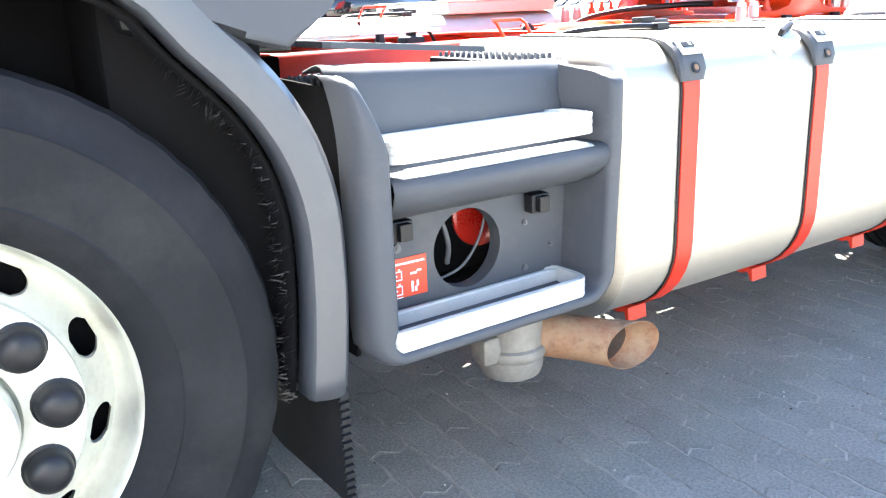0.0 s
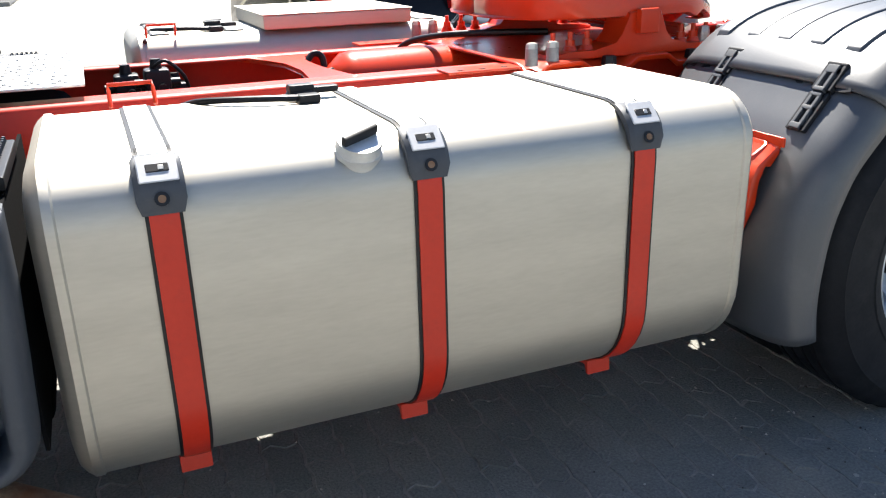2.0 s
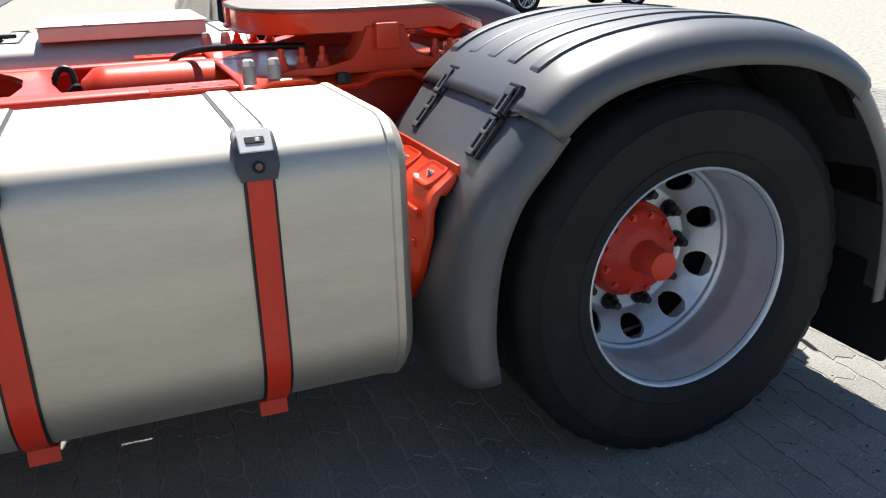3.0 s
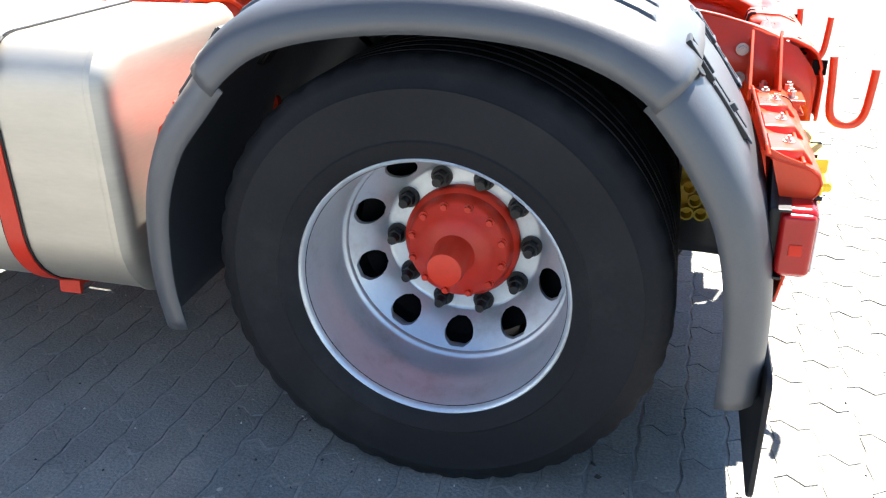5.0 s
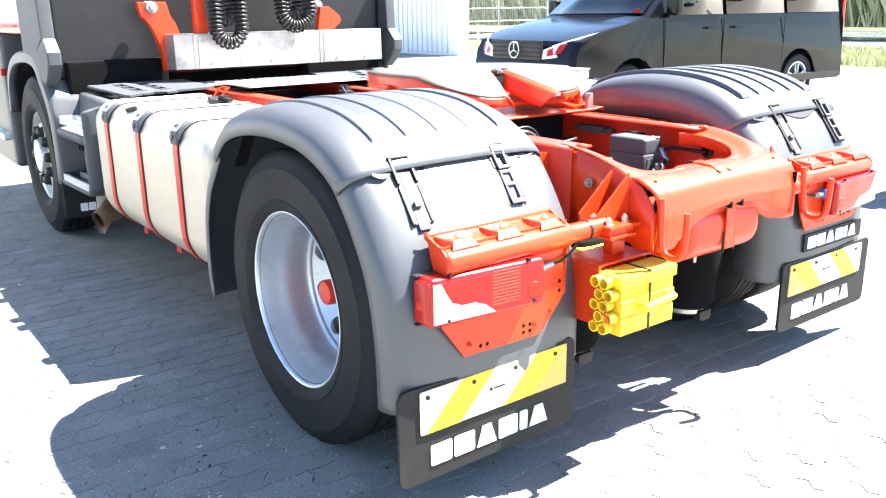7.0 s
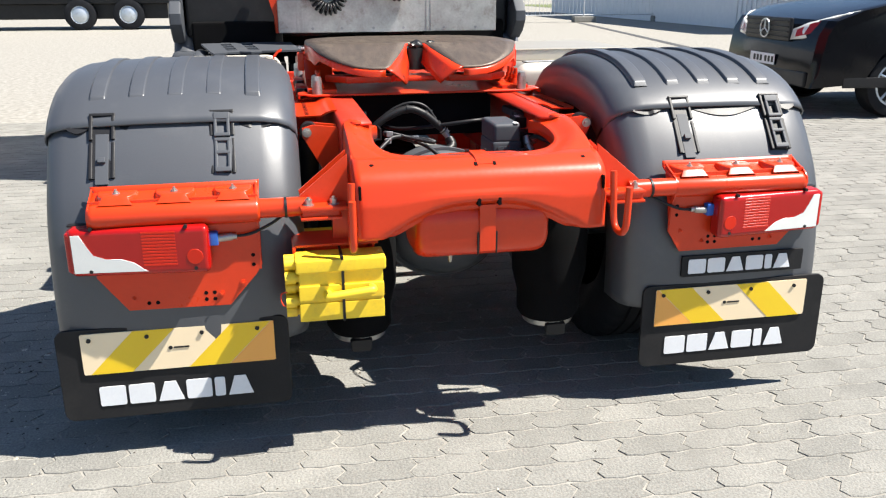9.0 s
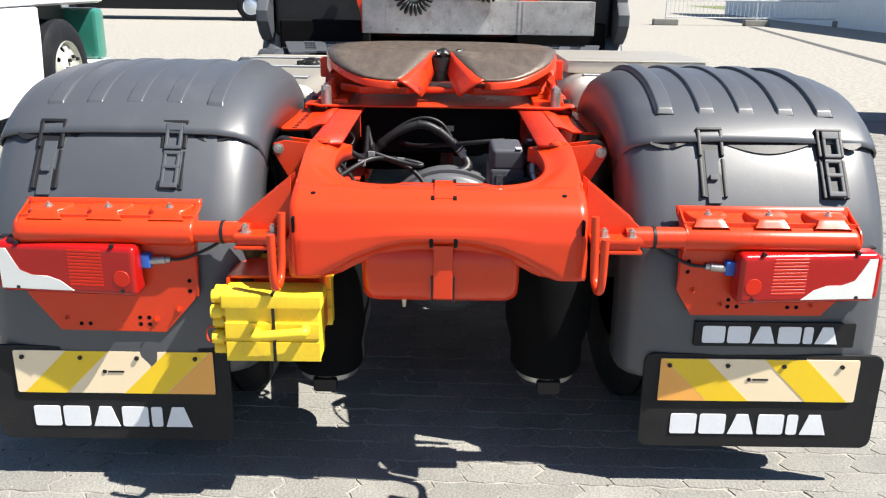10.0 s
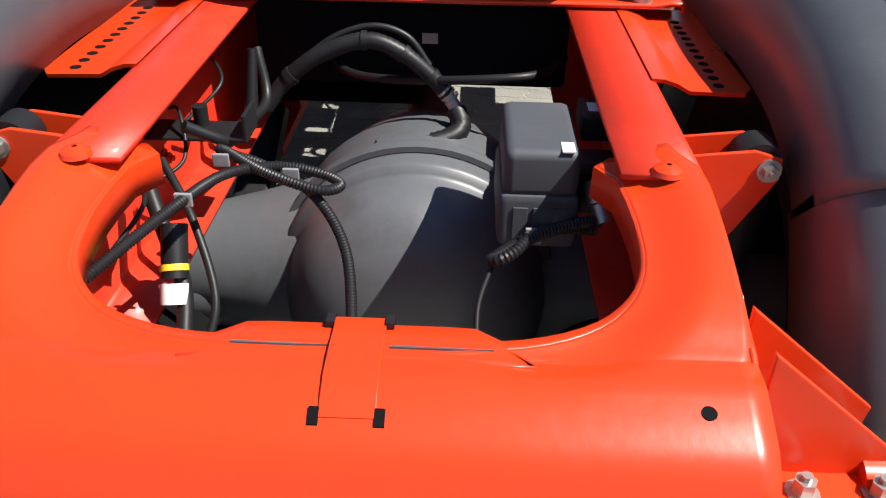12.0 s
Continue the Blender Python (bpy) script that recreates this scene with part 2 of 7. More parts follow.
def lathe(bm, prof, c, axis="y", s=1, seg=48, wobble=None):
    """Turn a profile of (radius, place along the axis) round an axis through c."""
    rings = []
    for k, (r, w) in enumerate(prof):
        ring = []
        for i in range(seg):
            a = 2 * math.pi * i / seg
            rr = r + (wobble(k, i) if wobble else 0)
            u, v = rr * math.cos(a), rr * math.sin(a)
            p = {"y": (u, s * w, v), "x": (s * w, u, v), "z": (u, v, s * w)}[axis]
            ring.append(bm.verts.new((c[0] + p[0], c[1] + p[1], c[2] + p[2])))
        rings.append(ring)
    for a, b in zip(rings, rings[1:]):
        for i in range(seg):
            bm.faces.new((a[i], a[(i + 1) % seg], b[(i + 1) % seg], b[i]))
    return rings


def disc(bm, ring):
    bm.faces.new(ring)


def spline(pts, n=6):
    pts = [Vector(p) for p in pts]
    ext = [pts[0] * 2 - pts[1]] + pts + [pts[-1] * 2 - pts[-2]]
    out = []
    for i in range(1, len(ext) - 2):
        p0, p1, p2, p3 = ext[i - 1:i + 3]
        for k in range(n):
            t = k / n
            out.append(0.5 * ((2 * p1) + (p2 - p0) * t + (2 * p0 - 5 * p1 + 4 * p2 - p3) * t * t + (3 * p1 - p0 - 3 * p2 + p3) * t ** 3))
    return out + [pts[-1]]


def tube(bm, pts, r, seg=8, ribbed=0.0):
    pts = [Vector(p) for p in pts]
    rings, ref = [], None
    for i, p in enumerate(pts):
        d = (pts[min(i + 1, len(pts) - 1)] - pts[max(i - 1, 0)]).normalized()
        if ref is None:
            ref = d.orthogonal().normalized()
        ref = (ref - d * ref.dot(d)).normalized()
        side = d.cross(ref)
        rr = r * (1 + ribbed * (i % 2))
        rings.append([bm.verts.new(p + rr * (ref * math.cos(a) + side * math.sin(a))) for a in (2 * math.pi * k / seg for k in range(seg))])
    for a, b in zip(rings, rings[1:]):
        for i in range(seg):
            bm.faces.new((a[i], a[(i + 1) % seg], b[(i + 1) % seg], b[i]))
    bm.faces.new(rings[0])
    bm.faces.new(rings[-1])


def even(pts, step):
    """Points at an even step along a polyline."""
    out, rest = [pts[0]], step
    for a, b in zip(pts, pts[1:]):
        d = (b - a).length
        while rest <= d:
            out.append(a.lerp(b, rest / d))
            rest += step
        rest -= d
    return out


def prism(bm, poly, axis, a0, a1, bev=0.0):
    """A flat outline pushed along an axis: for y the outline is (x, z), for x (y, z), for z (x, y)."""
    put = {"y": lambda u, v, a: (u, a, v), "x": lambda u, v, a: (a, u, v), "z": lambda u, v, a: (u, v, a)}[axis]
    lo = [bm.verts.new(put(u, v, a0)) for u, v in poly]
    hi = [bm.verts.new(put(u, v, a1)) for u, v in poly]
    faces = [bm.faces.new(lo), bm.faces.new(hi)]
    n = len(poly)
    for i in range(n):
        faces.append(bm.faces.new((lo[i], lo[(i + 1) % n], hi[(i + 1) % n], hi[i])))
    if bev:
        es = list({e for f in faces[:2] for e in f.edges})
        bmesh.ops.bevel(bm, geom=es, offset=bev, segments=2, affect="EDGES", profile=0.5)


def sheet(bm, rows, close=False):
    vs = [[bm.verts.new(p) for p in row] for row in rows]
    for a, b in zip(vs, vs[1:]):
        k = len(a)
        for i in range(k if close else k - 1):
            bm.faces.new((a[i], a[(i + 1) % k], b[(i + 1) % k], b[i]))
    return vs


def rrect(w0, w1, h0, h1, r, n=6):
    """A rounded outline, counter-clockwise from the lower right corner."""
    out = []
    for cx, cy, a0 in ((w1 - r, h0 + r, -90), (w1 - r, h1 - r, 0), (w0 + r, h1 - r, 90), (w0 + r, h0 + r, 180)):
        for k in range(n + 1):
            a = radians(a0 + 90 * k / n)
            out.append((cx + r * math.cos(a), cy + r * math.sin(a)))
    return out


def ribbon(bm, path, out, half, thick):
    """A band along a path in the y-z plane: path of (y, z), out the normals, half its half width along x about x0."""
    x0, hw = half
    rows = []
    for (y, z), (ny, nz) in zip(path, out):
        rows.append([(x0 - hw, y, z), (x0 + hw, y, z), (x0 + hw, y + ny * thick, z + nz * thick), (x0 - hw, y + ny * thick, z + nz * thick)])
    vs = sheet(bm, rows, close=True)
    bm.faces.new(vs[0])
    bm.faces.new(vs[-1])


def part(name, bm, material, parent, label="", sharp=38, solid=0.0, kind=""):
    """Link a bmesh as one mesh object under a thing or a part."""
    bmesh.ops.recalc_face_normals(bm, faces=bm.faces[:])
    me = bpy.data.meshes.new(name)
    bm.to_mesh(me)
    bm.free()
    me.polygons.foreach_set("use_smooth", [True] * len(me.polygons))
    me.set_sharp_from_angle(angle=radians(sharp))
    me.materials.append(material)
    ob = new(name, me)
    ob.parent = parent
    if solid:
        md = ob.modifiers.new("thickness", "SOLIDIFY")
        md.thickness, md.offset = abs(solid), -1 if solid > 0 else 1
    elif len(me.polygons) < 500:
        md = ob.modifiers.new("flat_normals", "WEIGHTED_NORMAL")
        md.keep_sharp = True
    if label:
        ob["label"] = label
    if kind:
        ob["kind"] = kind
    return ob


def thing(name, place, label, category, group="", turn=0):
    ob = new(name)
    ob.matrix_basis = pose(*place, 0, 0, turn)
    ob.empty_display_size = 0.1
    return tagged(ob, label, category, group)


def B():
    return bmesh.new()


def bolt(bm, p, axis, r=0.011, h=0.012):
    """A hexagon head on a washer."""
    d = Vector(axis).normalized()
    p = Vector(p)
    cyl(bm, p - d * 0.003, p + d * 0.002, r * 1.5, seg=14)
    cyl(bm, p, p + d * h, r, seg=6)
    cyl(bm, p + d * h, p + d * (h + 0.006), r * 0.5, seg=8)

# ---- the tractor unit ----
truck = thing("tractor_unit", (0, 0, 0), "red two-axle tractor unit with grey mudguards parked on block paving", "truck")
AX, AZ, FX = 0.0, 0.495, -3.615


def tyre(s, cx, w0, w1, parent, R=0.505, label="worn black truck tyre"):
    bm = B()
    m = (w0 + w1) / 2
    h = (w1 - w0) / 2
    prof = [(0.29, m - h + 0.035), (0.305, m - h + 0.022), (0.34, m - h + 0.006), (0.395, m - h), (0.44, m - h + 0.006), (R - 0.031, m - h + 0.02), (R - 0.008, m - h + 0.034), (R, m - h + 0.05)]
    for g in (-0.075, -0.025, 0.025, 0.075):
        prof += [(R, m + g - 0.006), (R - 0.012, m + g - 0.004), (R - 0.012, m + g + 0.004), (R, m + g + 0.006)]
    prof += [(R, m + h - 0.05), (R - 0.008, m + h - 0.034), (R - 0.031, m + h - 0.02), (0.45, m + h - 0.009), (0.446, m + h - 0.005), (0.44, m + h - 0.006),
             (0.395, m + h), (0.345, m + h - 0.005), (0.341, m + h - 0.002), (0.336, m + h - 0.004), (0.318, m + h - 0.012), (0.303, m + h - 0.02), (0.29, m + h - 0.035)]
    last = len(prof)
    lathe(bm, prof, (cx, 0, AZ + (0.035 if R > 0.51 else 0.0)), "y", s, 132, lambda k, i: (-0.007 if R < 0.51 else -0.002) if (i % 3 == 0 and (k in (6, 7) or k in (last - 13, last - 12))) else 0)
    return part("tyre", bm, TYRE, parent, label, sharp=30)


def holed_ring(bm, c, s, r0, r1, w_of, rc, rh, count, off=0.0, depth=0.012, ell=1.0):
    """A wheel disc between two radii with round hand holes right through it."""
    K = 20
    for q in range(count):
        mid = 2 * math.pi * (q + off) / count
        half = math.pi / count
        edge = []
        for k in range(5):
            edge.append((r0, -half + 2 * half * k / 5))
        for k in range(5):
            edge.append((r0 + (r1 - r0) * k / 5, half))
        for k in range(5):
            edge.append((r1, half - 2 * half * k / 5))
        for k in range(5):
            edge.append((r1 - (r1 - r0) * k / 5, -half))
        hole = []
        for r, a in edge:
            dx, dy = r - rc, a * rc
            t = math.atan2(dy, dx)
            hole.append((rc + rh * math.cos(t), rh * ell * math.sin(t) / rc))

        def at(r, a, dw=0.0):
            return bm.verts.new((c[0] + r * math.cos(mid + a), c[1] + s * (w_of(r) - dw), c[2] + r * math.sin(mid + a)))
        o, h, d = [at(*e) for e in edge], [at(*e) for e in hole], [at(*e, depth) for e in hole]
        for i in range(K):
            j = (i + 1) % K
            bm.faces.new((o[i], o[j], h[j], h[i]))
            bm.faces.new((h[i], h[j], d[j], d[i]))
    bmesh.ops.remove_doubles(bm, verts=bm.verts[:], dist=1e-5)


def rear_wheel(s):
    c = (AX, 0, AZ)
    bm = B()
    # lip, bead seat and drop well, then the bead where the disc is welded in
    lathe(bm, [(0.288, 1.17), (0.299, 1.188), (0.304, 1.2), (0.3055, 1.208), (0.304, 1.2145), (0.3, 1.217), (0.296, 1.215), (0.2925, 1.208), (0.29, 1.196), (0.287, 1.175), (0.2845, 1.15), (0.281, 1.128), (0.2765, 1.112), (0.2755, 1.095), (0.277, 1.075),
               (0.2795, 1.06), (0.28, 1.035), (0.2795, 1.02), (0.276, 1.014), (0.271, 1.013), (0.2685, 1.009), (0.268, 1.0)], c, "y", s, 96)
    lathe(bm, [(0.288, 1.17), (0.289, 0.93)], c, "y", s, 72)
    rim = part("wheel", bm, RIM, truck, "silver dished rear wheel with a red hub", sharp=50)
    bm = B()

    def dish(r):
        f = (r - 0.194) / 0.074
        return 0.922 + 0.078 * f ** 0.85
    holed_ring(bm, c, s, 0.194, 0.268, dish, 0.233, 0.031, 10, 0.5, 0.014, 1.18)
    lathe(bm, [(0.194, 0.922), (0.19, 0.919), (0.186, 0.918), (0.15, 0.918), (0.12, 0.918)], c, "y", s, 60)
    part("disc", bm, RIM, rim)
    bm = B()
    lathe(bm, [(0.262, 0.925), (0.24, 0.9), (0.21, 0.87), (0.19, 0.8), (0.02, 0.8)], c, "y", s, 40)
    part("brake_drum", bm, DEEP_BLACK, rim)
    tyre(s, AX, 0.925, 1.236, rim)
    tyre(s, AX, 0.585, 0.895, rim, label="inner twin tyre")
    bm = B()
    r = lathe(bm, [(0.142, 0.915), (0.142, 0.94), (0.138, 0.946), (0.131, 0.95), (0.128, 0.965), (0.123, 0.978), (0.116, 0.984), (0.1, 0.988), (0.092, 0.997), (0.07, 1.006), (0.05, 1.012), (0.0455, 1.02), (0.0435, 1.092), (0.04, 1.1), (0.03, 1.102), (0.012, 1.102)], c, "y", s, 48)
    disc(bm, r[-1])
    part("hub", bm, SHADE_RED, rim, "red painted hub cover")
    for k in range(12):
        t = 2 * math.pi * (k + 0.5) / 12
        p = (AX + 0.112 * math.cos(t), s * 0.982, AZ + 0.112 * math.sin(t))
        bm = B()
        cyl(bm, p, (p[0], s * 0.987, p[2]), 0.0115, seg=14)
        cyl(bm, p, (p[0], s * 0.996, p[2]), 0.008, seg=6)
        part("hub_bolt", bm, SHADE_RED, rim)
    for k in range(10):
        t = 2 * math.pi * k / 10
        x, z = AX + 0.1675 * math.cos(t), AZ + 0.1675 * math.sin(t)
        bm = B()
        cyl(bm, (x, s * 0.915, z), (x, s * 0.926, z), 0.026, seg=18)
        cyl(bm, (x, s * 0.925, z), (x, s * 0.95, z), 0.0195, 0.019, seg=6)
        cyl(bm, (x, s * 0.95, z), (x, s * 0.972, z), 0.0135, 0.011, seg=12)
        part("wheel_nut", bm, BLACK, rim)


def front_wheel(s):
    c = (FX, 0, AZ + 0.035)
    bm = B()
    lathe(bm, [(0.284, 1.14), (0.298, 1.18), (0.303, 1.195), (0.3, 1.203), (0.29, 1.2), (0.283, 1.185), (0.279, 1.155), (0.268, 1.135), (0.261, 1.13)], c, "y", s, 64)
    lathe(bm, [(0.284, 1.14), (0.284, 0.93)], c, "y", s, 64)
    rim = part("wheel", bm, RIM_FRONT, truck, "pale worn front wheel with dark nut caps", sharp=50)
    bm = B()
    holed_ring(bm, c, s, 0.21, 0.262, lambda r: 1.13 + (0.262 - r) * 1.1, 0.237, 0.021, 10, 0.55, ell=1.6)
    lathe(bm, [(0.21, 1.187), (0.207, 1.196), (0.2, 1.2), (0.135, 1.2), (0.12, 1.195), (0.112, 1.18)], c, "y", s, 60)
    part("disc", bm, RIM_FRONT, rim)
    bm = B()
    r = lathe(bm, [(0.113, 1.18), (0.113, 1.225), (0.107, 1.24), (0.06, 1.248), (0.03, 1.249)], c, "y", s, 40)
    disc(bm, r[-1])
    part("hub", bm, RIM_FRONT, rim, "pale grey hub cap")
    tyre(s, FX, 0.93, 1.238, rim, 0.52)
    for k in range(10):
        a = 2 * math.pi * (k + 0.06) / 10
        x, z = FX + 0.1675 * math.cos(a), AZ + 0.035 + 0.1675 * math.sin(a)
        bm = B()
        r = lathe(bm, [(0.038, 1.198), (0.038, 1.203), (0.034, 1.206), (0.0325, 1.222), (0.029, 1.231), (0.022, 1.237), (0.012, 1.24), (0.004, 1.241)], (x, 0, z), "y", s, 20)
        disc(bm, r[-1])
        part("wheel_nut", bm, BLACK, rim)
    bm = B()
    lathe(bm, [(0.27, 1.1), (0.02, 1.09)], c, "y", s, 30)
    part("brake_drum", bm, DEEP_BLACK, rim)


for side in (-1, 1):
    rear_wheel(side)
    front_wheel(side)

# mudguard side outline, front bottom over the top to rear bottom
GUARD = [(-0.658, 0.345), (-0.672, 0.45), (-0.67, 0.56), (-0.655, 0.67), (-0.624, 0.765), (-0.582, 0.845), (-0.515, 0.925), (-0.445, 1.003), (-0.345, 1.07), (-0.2, 1.11), (0.0, 1.128),
         (0.2, 1.115), (0.34, 1.078), (0.45, 1.018), (0.52, 0.945), (0.582, 0.855), (0.63, 0.765), (0.662, 0.66), (0.678, 0.55), (0.684, 0.45), (0.684, 0.345)]
SECT = [(0.528, 0.18), (0.528, 0.1), (0.535, 0.06), (0.553, 0.03), (0.585, 0.009), (0.64, -0.003), (0.8, -0.01), (1.0, -0.008), (1.15, 0.0), (1.205, 0.008), (1.24, 0.022), (1.258, 0.042), (1.266, 0.066), (1.266, 0.09)]


def guard_rows(pts, sect=SECT):
    sp = spline([Vector((x, 0, z)) for x, z in pts], 4)
    rows = []
    for i, p in enumerate(sp):
        d = (sp[min(i + 1, len(sp) - 1)] - sp[max(i - 1, 0)]).normalized()
        nrm = Vector((-d.z, 0, d.x))
        rows.append([(p, nrm, w, dep) for w, dep in sect])
    return rows


def latch(s, parent, y, top, bottom, ladder, W=0.037):
    """A mudguard latch: a moulded channel with a slotted bar, or an open one with its metal tongue showing."""
    t, b = Vector((top[0], y, top[1])), Vector((bottom[0], y, bottom[1]))
    d = (b - t)
    L = d.length
    d.normalize()
    side = Vector((0, 1, 0))
    nrm = side.cross(d)
    if nrm.x * (1 if top[0] > 0 else -1) < 0:
        nrm = -nrm
    M = Matrix((side, d, nrm)).transposed().to_4x4()
    M.translation = t

    def block(u0, u1, v0, v1, h0, h1, bev=0.003):
        bx(bm, u0, u1, v0, v1, h0, h1, bev)
    bm = B()
    for u0, u1 in ((-W, -W + 0.011), (W - 0.011, W)):
        block(u0, u1, 0, L * 0.4, -0.006, 0.013)
        block(u0, u1, L * 0.43, L * 0.99, -0.006, 0.009)
    block(-W, W, -0.004, 0.006, -0.006, 0.014)
    bm.transform(M)
    fr = part("latch_frame", bm, BLACK, parent, "black moulded latch frame")
    bm = B()
    block(-W + 0.006, W - 0.006, 0.004, L * 0.985, -0.012, 0.0055, 0)
    bm.transform(M)
    part("latch_recess", bm, BLACK, parent)
    bm = B()
    if ladder:
        k = W - 0.013
        for nm, a, z, h, bars in (("latch", 0.01, L * 0.42, 0.02, ((0.008, 0.024), (L * 0.37, 0.012))), ("latch_tail", L * 0.44, L * 0.97, 0.016, ((L * 0.44, 0.012), (L * 0.64, 0.012), (L * 0.9, 0.016)))):
            bm = B()
            for u0, u1 in ((-k, -k + 0.01), (k - 0.01, k)):
                block(u0, u1, a, z, 0.003, h)
            for v, w in bars:
                block(-k, k, v, v + w, 0.003, h + 0.001)
            bm.transform(M)
            part(nm, bm, DARK, fr, "dark rubber latch bar with slots")
    else:
        block(-0.019, 0.019, L * 0.3, L * 1.08, 0.002, 0.007, 0.002)
        block(-0.011, 0.011, L * 0.68, L * 0.76, 0.005, 0.017, 0.002)
        bm.transform(M)
        part("latch_tongue", bm, DARK, parent, "dark worn latch tongue")


def mudguard(s):
    rows = guard_rows(GUARD)
    n = len(rows)
    cuts = (0, 27, 53, n - 1)
    made = []
    for k, nm in enumerate(("front_section", "mudguard", "rear_section")):
        bm = B()
        a, b = cuts[k], cuts[k + 1]
        lift = 0.012 if k == 1 else 0.0
        if k == 1:
            a, b = a - 1, b + 1
        sheet(bm, [[(p - nrm * dep + nrm * lift) + Vector((0, s * (w + (0.007 if k == 1 and w > 1.2 else 0)), 0)) for p, nrm, w, dep in row] for row in rows[a:b + 1]])
        made.append((nm, bm))
    top = part("mudguard", made[1][1], GREY, truck, "grey ribbed plastic mudguard over the rear wheels", solid=0.006 * s)
    for nm, bm in (made[0], made[2]):
        part(nm, bm, GREY, top, solid=0.006 * s)
    # ribs along the top, blunt at both ends
    for w in (0.655, 0.775, 0.89, 1.005, 1.12):
        bm = B()
        out = []
        up = 0.0195 if w < 1.1 else 0.0155
        spots = [(30, -0.012, 0.0), (30, 0.0, 0.75), (30, 0.006, 1.0)] + [(i, 0.0, 1.0) for i in range(31, 50)] + [(50, -0.006, 1.0), (50, 0.0, 0.75), (50, 0.012, 0.0)]
        for i, push, f in spots:
            p, nrm = rows[i][0][0], rows[i][0][1]
            q = p + nrm * up + Vector((nrm.z, 0, -nrm.x)) * push
            hgt = 0.0105 * f
            out.append([q + Vector((0, s * (w - 0.028), 0)) - nrm * 0.005, q + Vector((0, s * (w - 0.023), 0)) + nrm * (hgt * 0.8), q + Vector((0, s * (w - 0.018), 0)) + nrm * hgt,
                        q + Vector((0, s * (w + 0.018), 0)) + nrm * hgt, q + Vector((0, s * (w + 0.023), 0)) + nrm * (hgt * 0.8), q + Vector((0, s * (w + 0.028), 0)) - nrm * 0.005])
        sheet(bm, out)
        part("rib", bm, GREY, top, sharp=50)
    # black strips paint the finger gaps' shade under the seam, deepest in the middle
    for i, way in ((54, 1), (26, -1)):
        for ya, yb, deep in ((0.6, 0.7, 0.014), (0.81, 1.05, 0.03), (1.14, 1.2, 0.014)):
            if way < 0:
                deep *= 0.4
            p, nrm = rows[i][0][0], rows[i][0][1]
            d = Vector((nrm.z, 0, -nrm.x)) * way
            bm = B()
            strip = []
            for k in range(13):
                t = k / 12
                w = ya + (yb - ya) * t
                lift = 0.011 if w > 0.66 else 0.006
                low = 0.004 + deep * math.sin(math.pi * t)
                a = p + Vector((0, s * w, 0)) + nrm * (lift + 0.002) - d * 0.004
                b = p + Vector((0, s * w, 0)) + nrm * (lift + 0.001) + d * low
                strip.append([a, b, b - nrm * 0.004])
            sheet(bm, strip)
            part("finger_gap_shade", bm, BLACK, top)
    latch(s, top, s * 1.1 if s < 0 else s * 0.768, (0.468, 1.022), (0.594, 0.852), False)
    latch(s, top, s * 0.752 if s < 0 else s * 1.108, (0.468, 1.022), (0.594, 0.852), True)
    for y in (1.125, 0.765):
        latch(s, top, s * y, (-0.452, 1.018), (-0.575, 0.868), True, 0.03)
    return top


for side in (-1, 1):
    mudguard(side)


def letters(parent, mtl, x, y0, y1, z0, z1):
    """Six plain blocks in place of a printed mark, as wide and high as the print."""
    wid = (y1 - y0) / 5.5
    a = y0
    for i in range(6):
        b = a + wid * (0.86 if i != 4 else 0.36)
        bm = B()
        if i in (2, 5):
            poly = [(a, z0), (b, z0), (b - wid * 0.24, z1), (a + wid * 0.24, z1)]
        else:
            poly = rrect(a, b, z0, z1, 0.006, 2)
        prism(bm, poly, "x", x, x + 0.002)
        part("mark_block", bm, mtl, parent)
        a = b + wid * 0.1


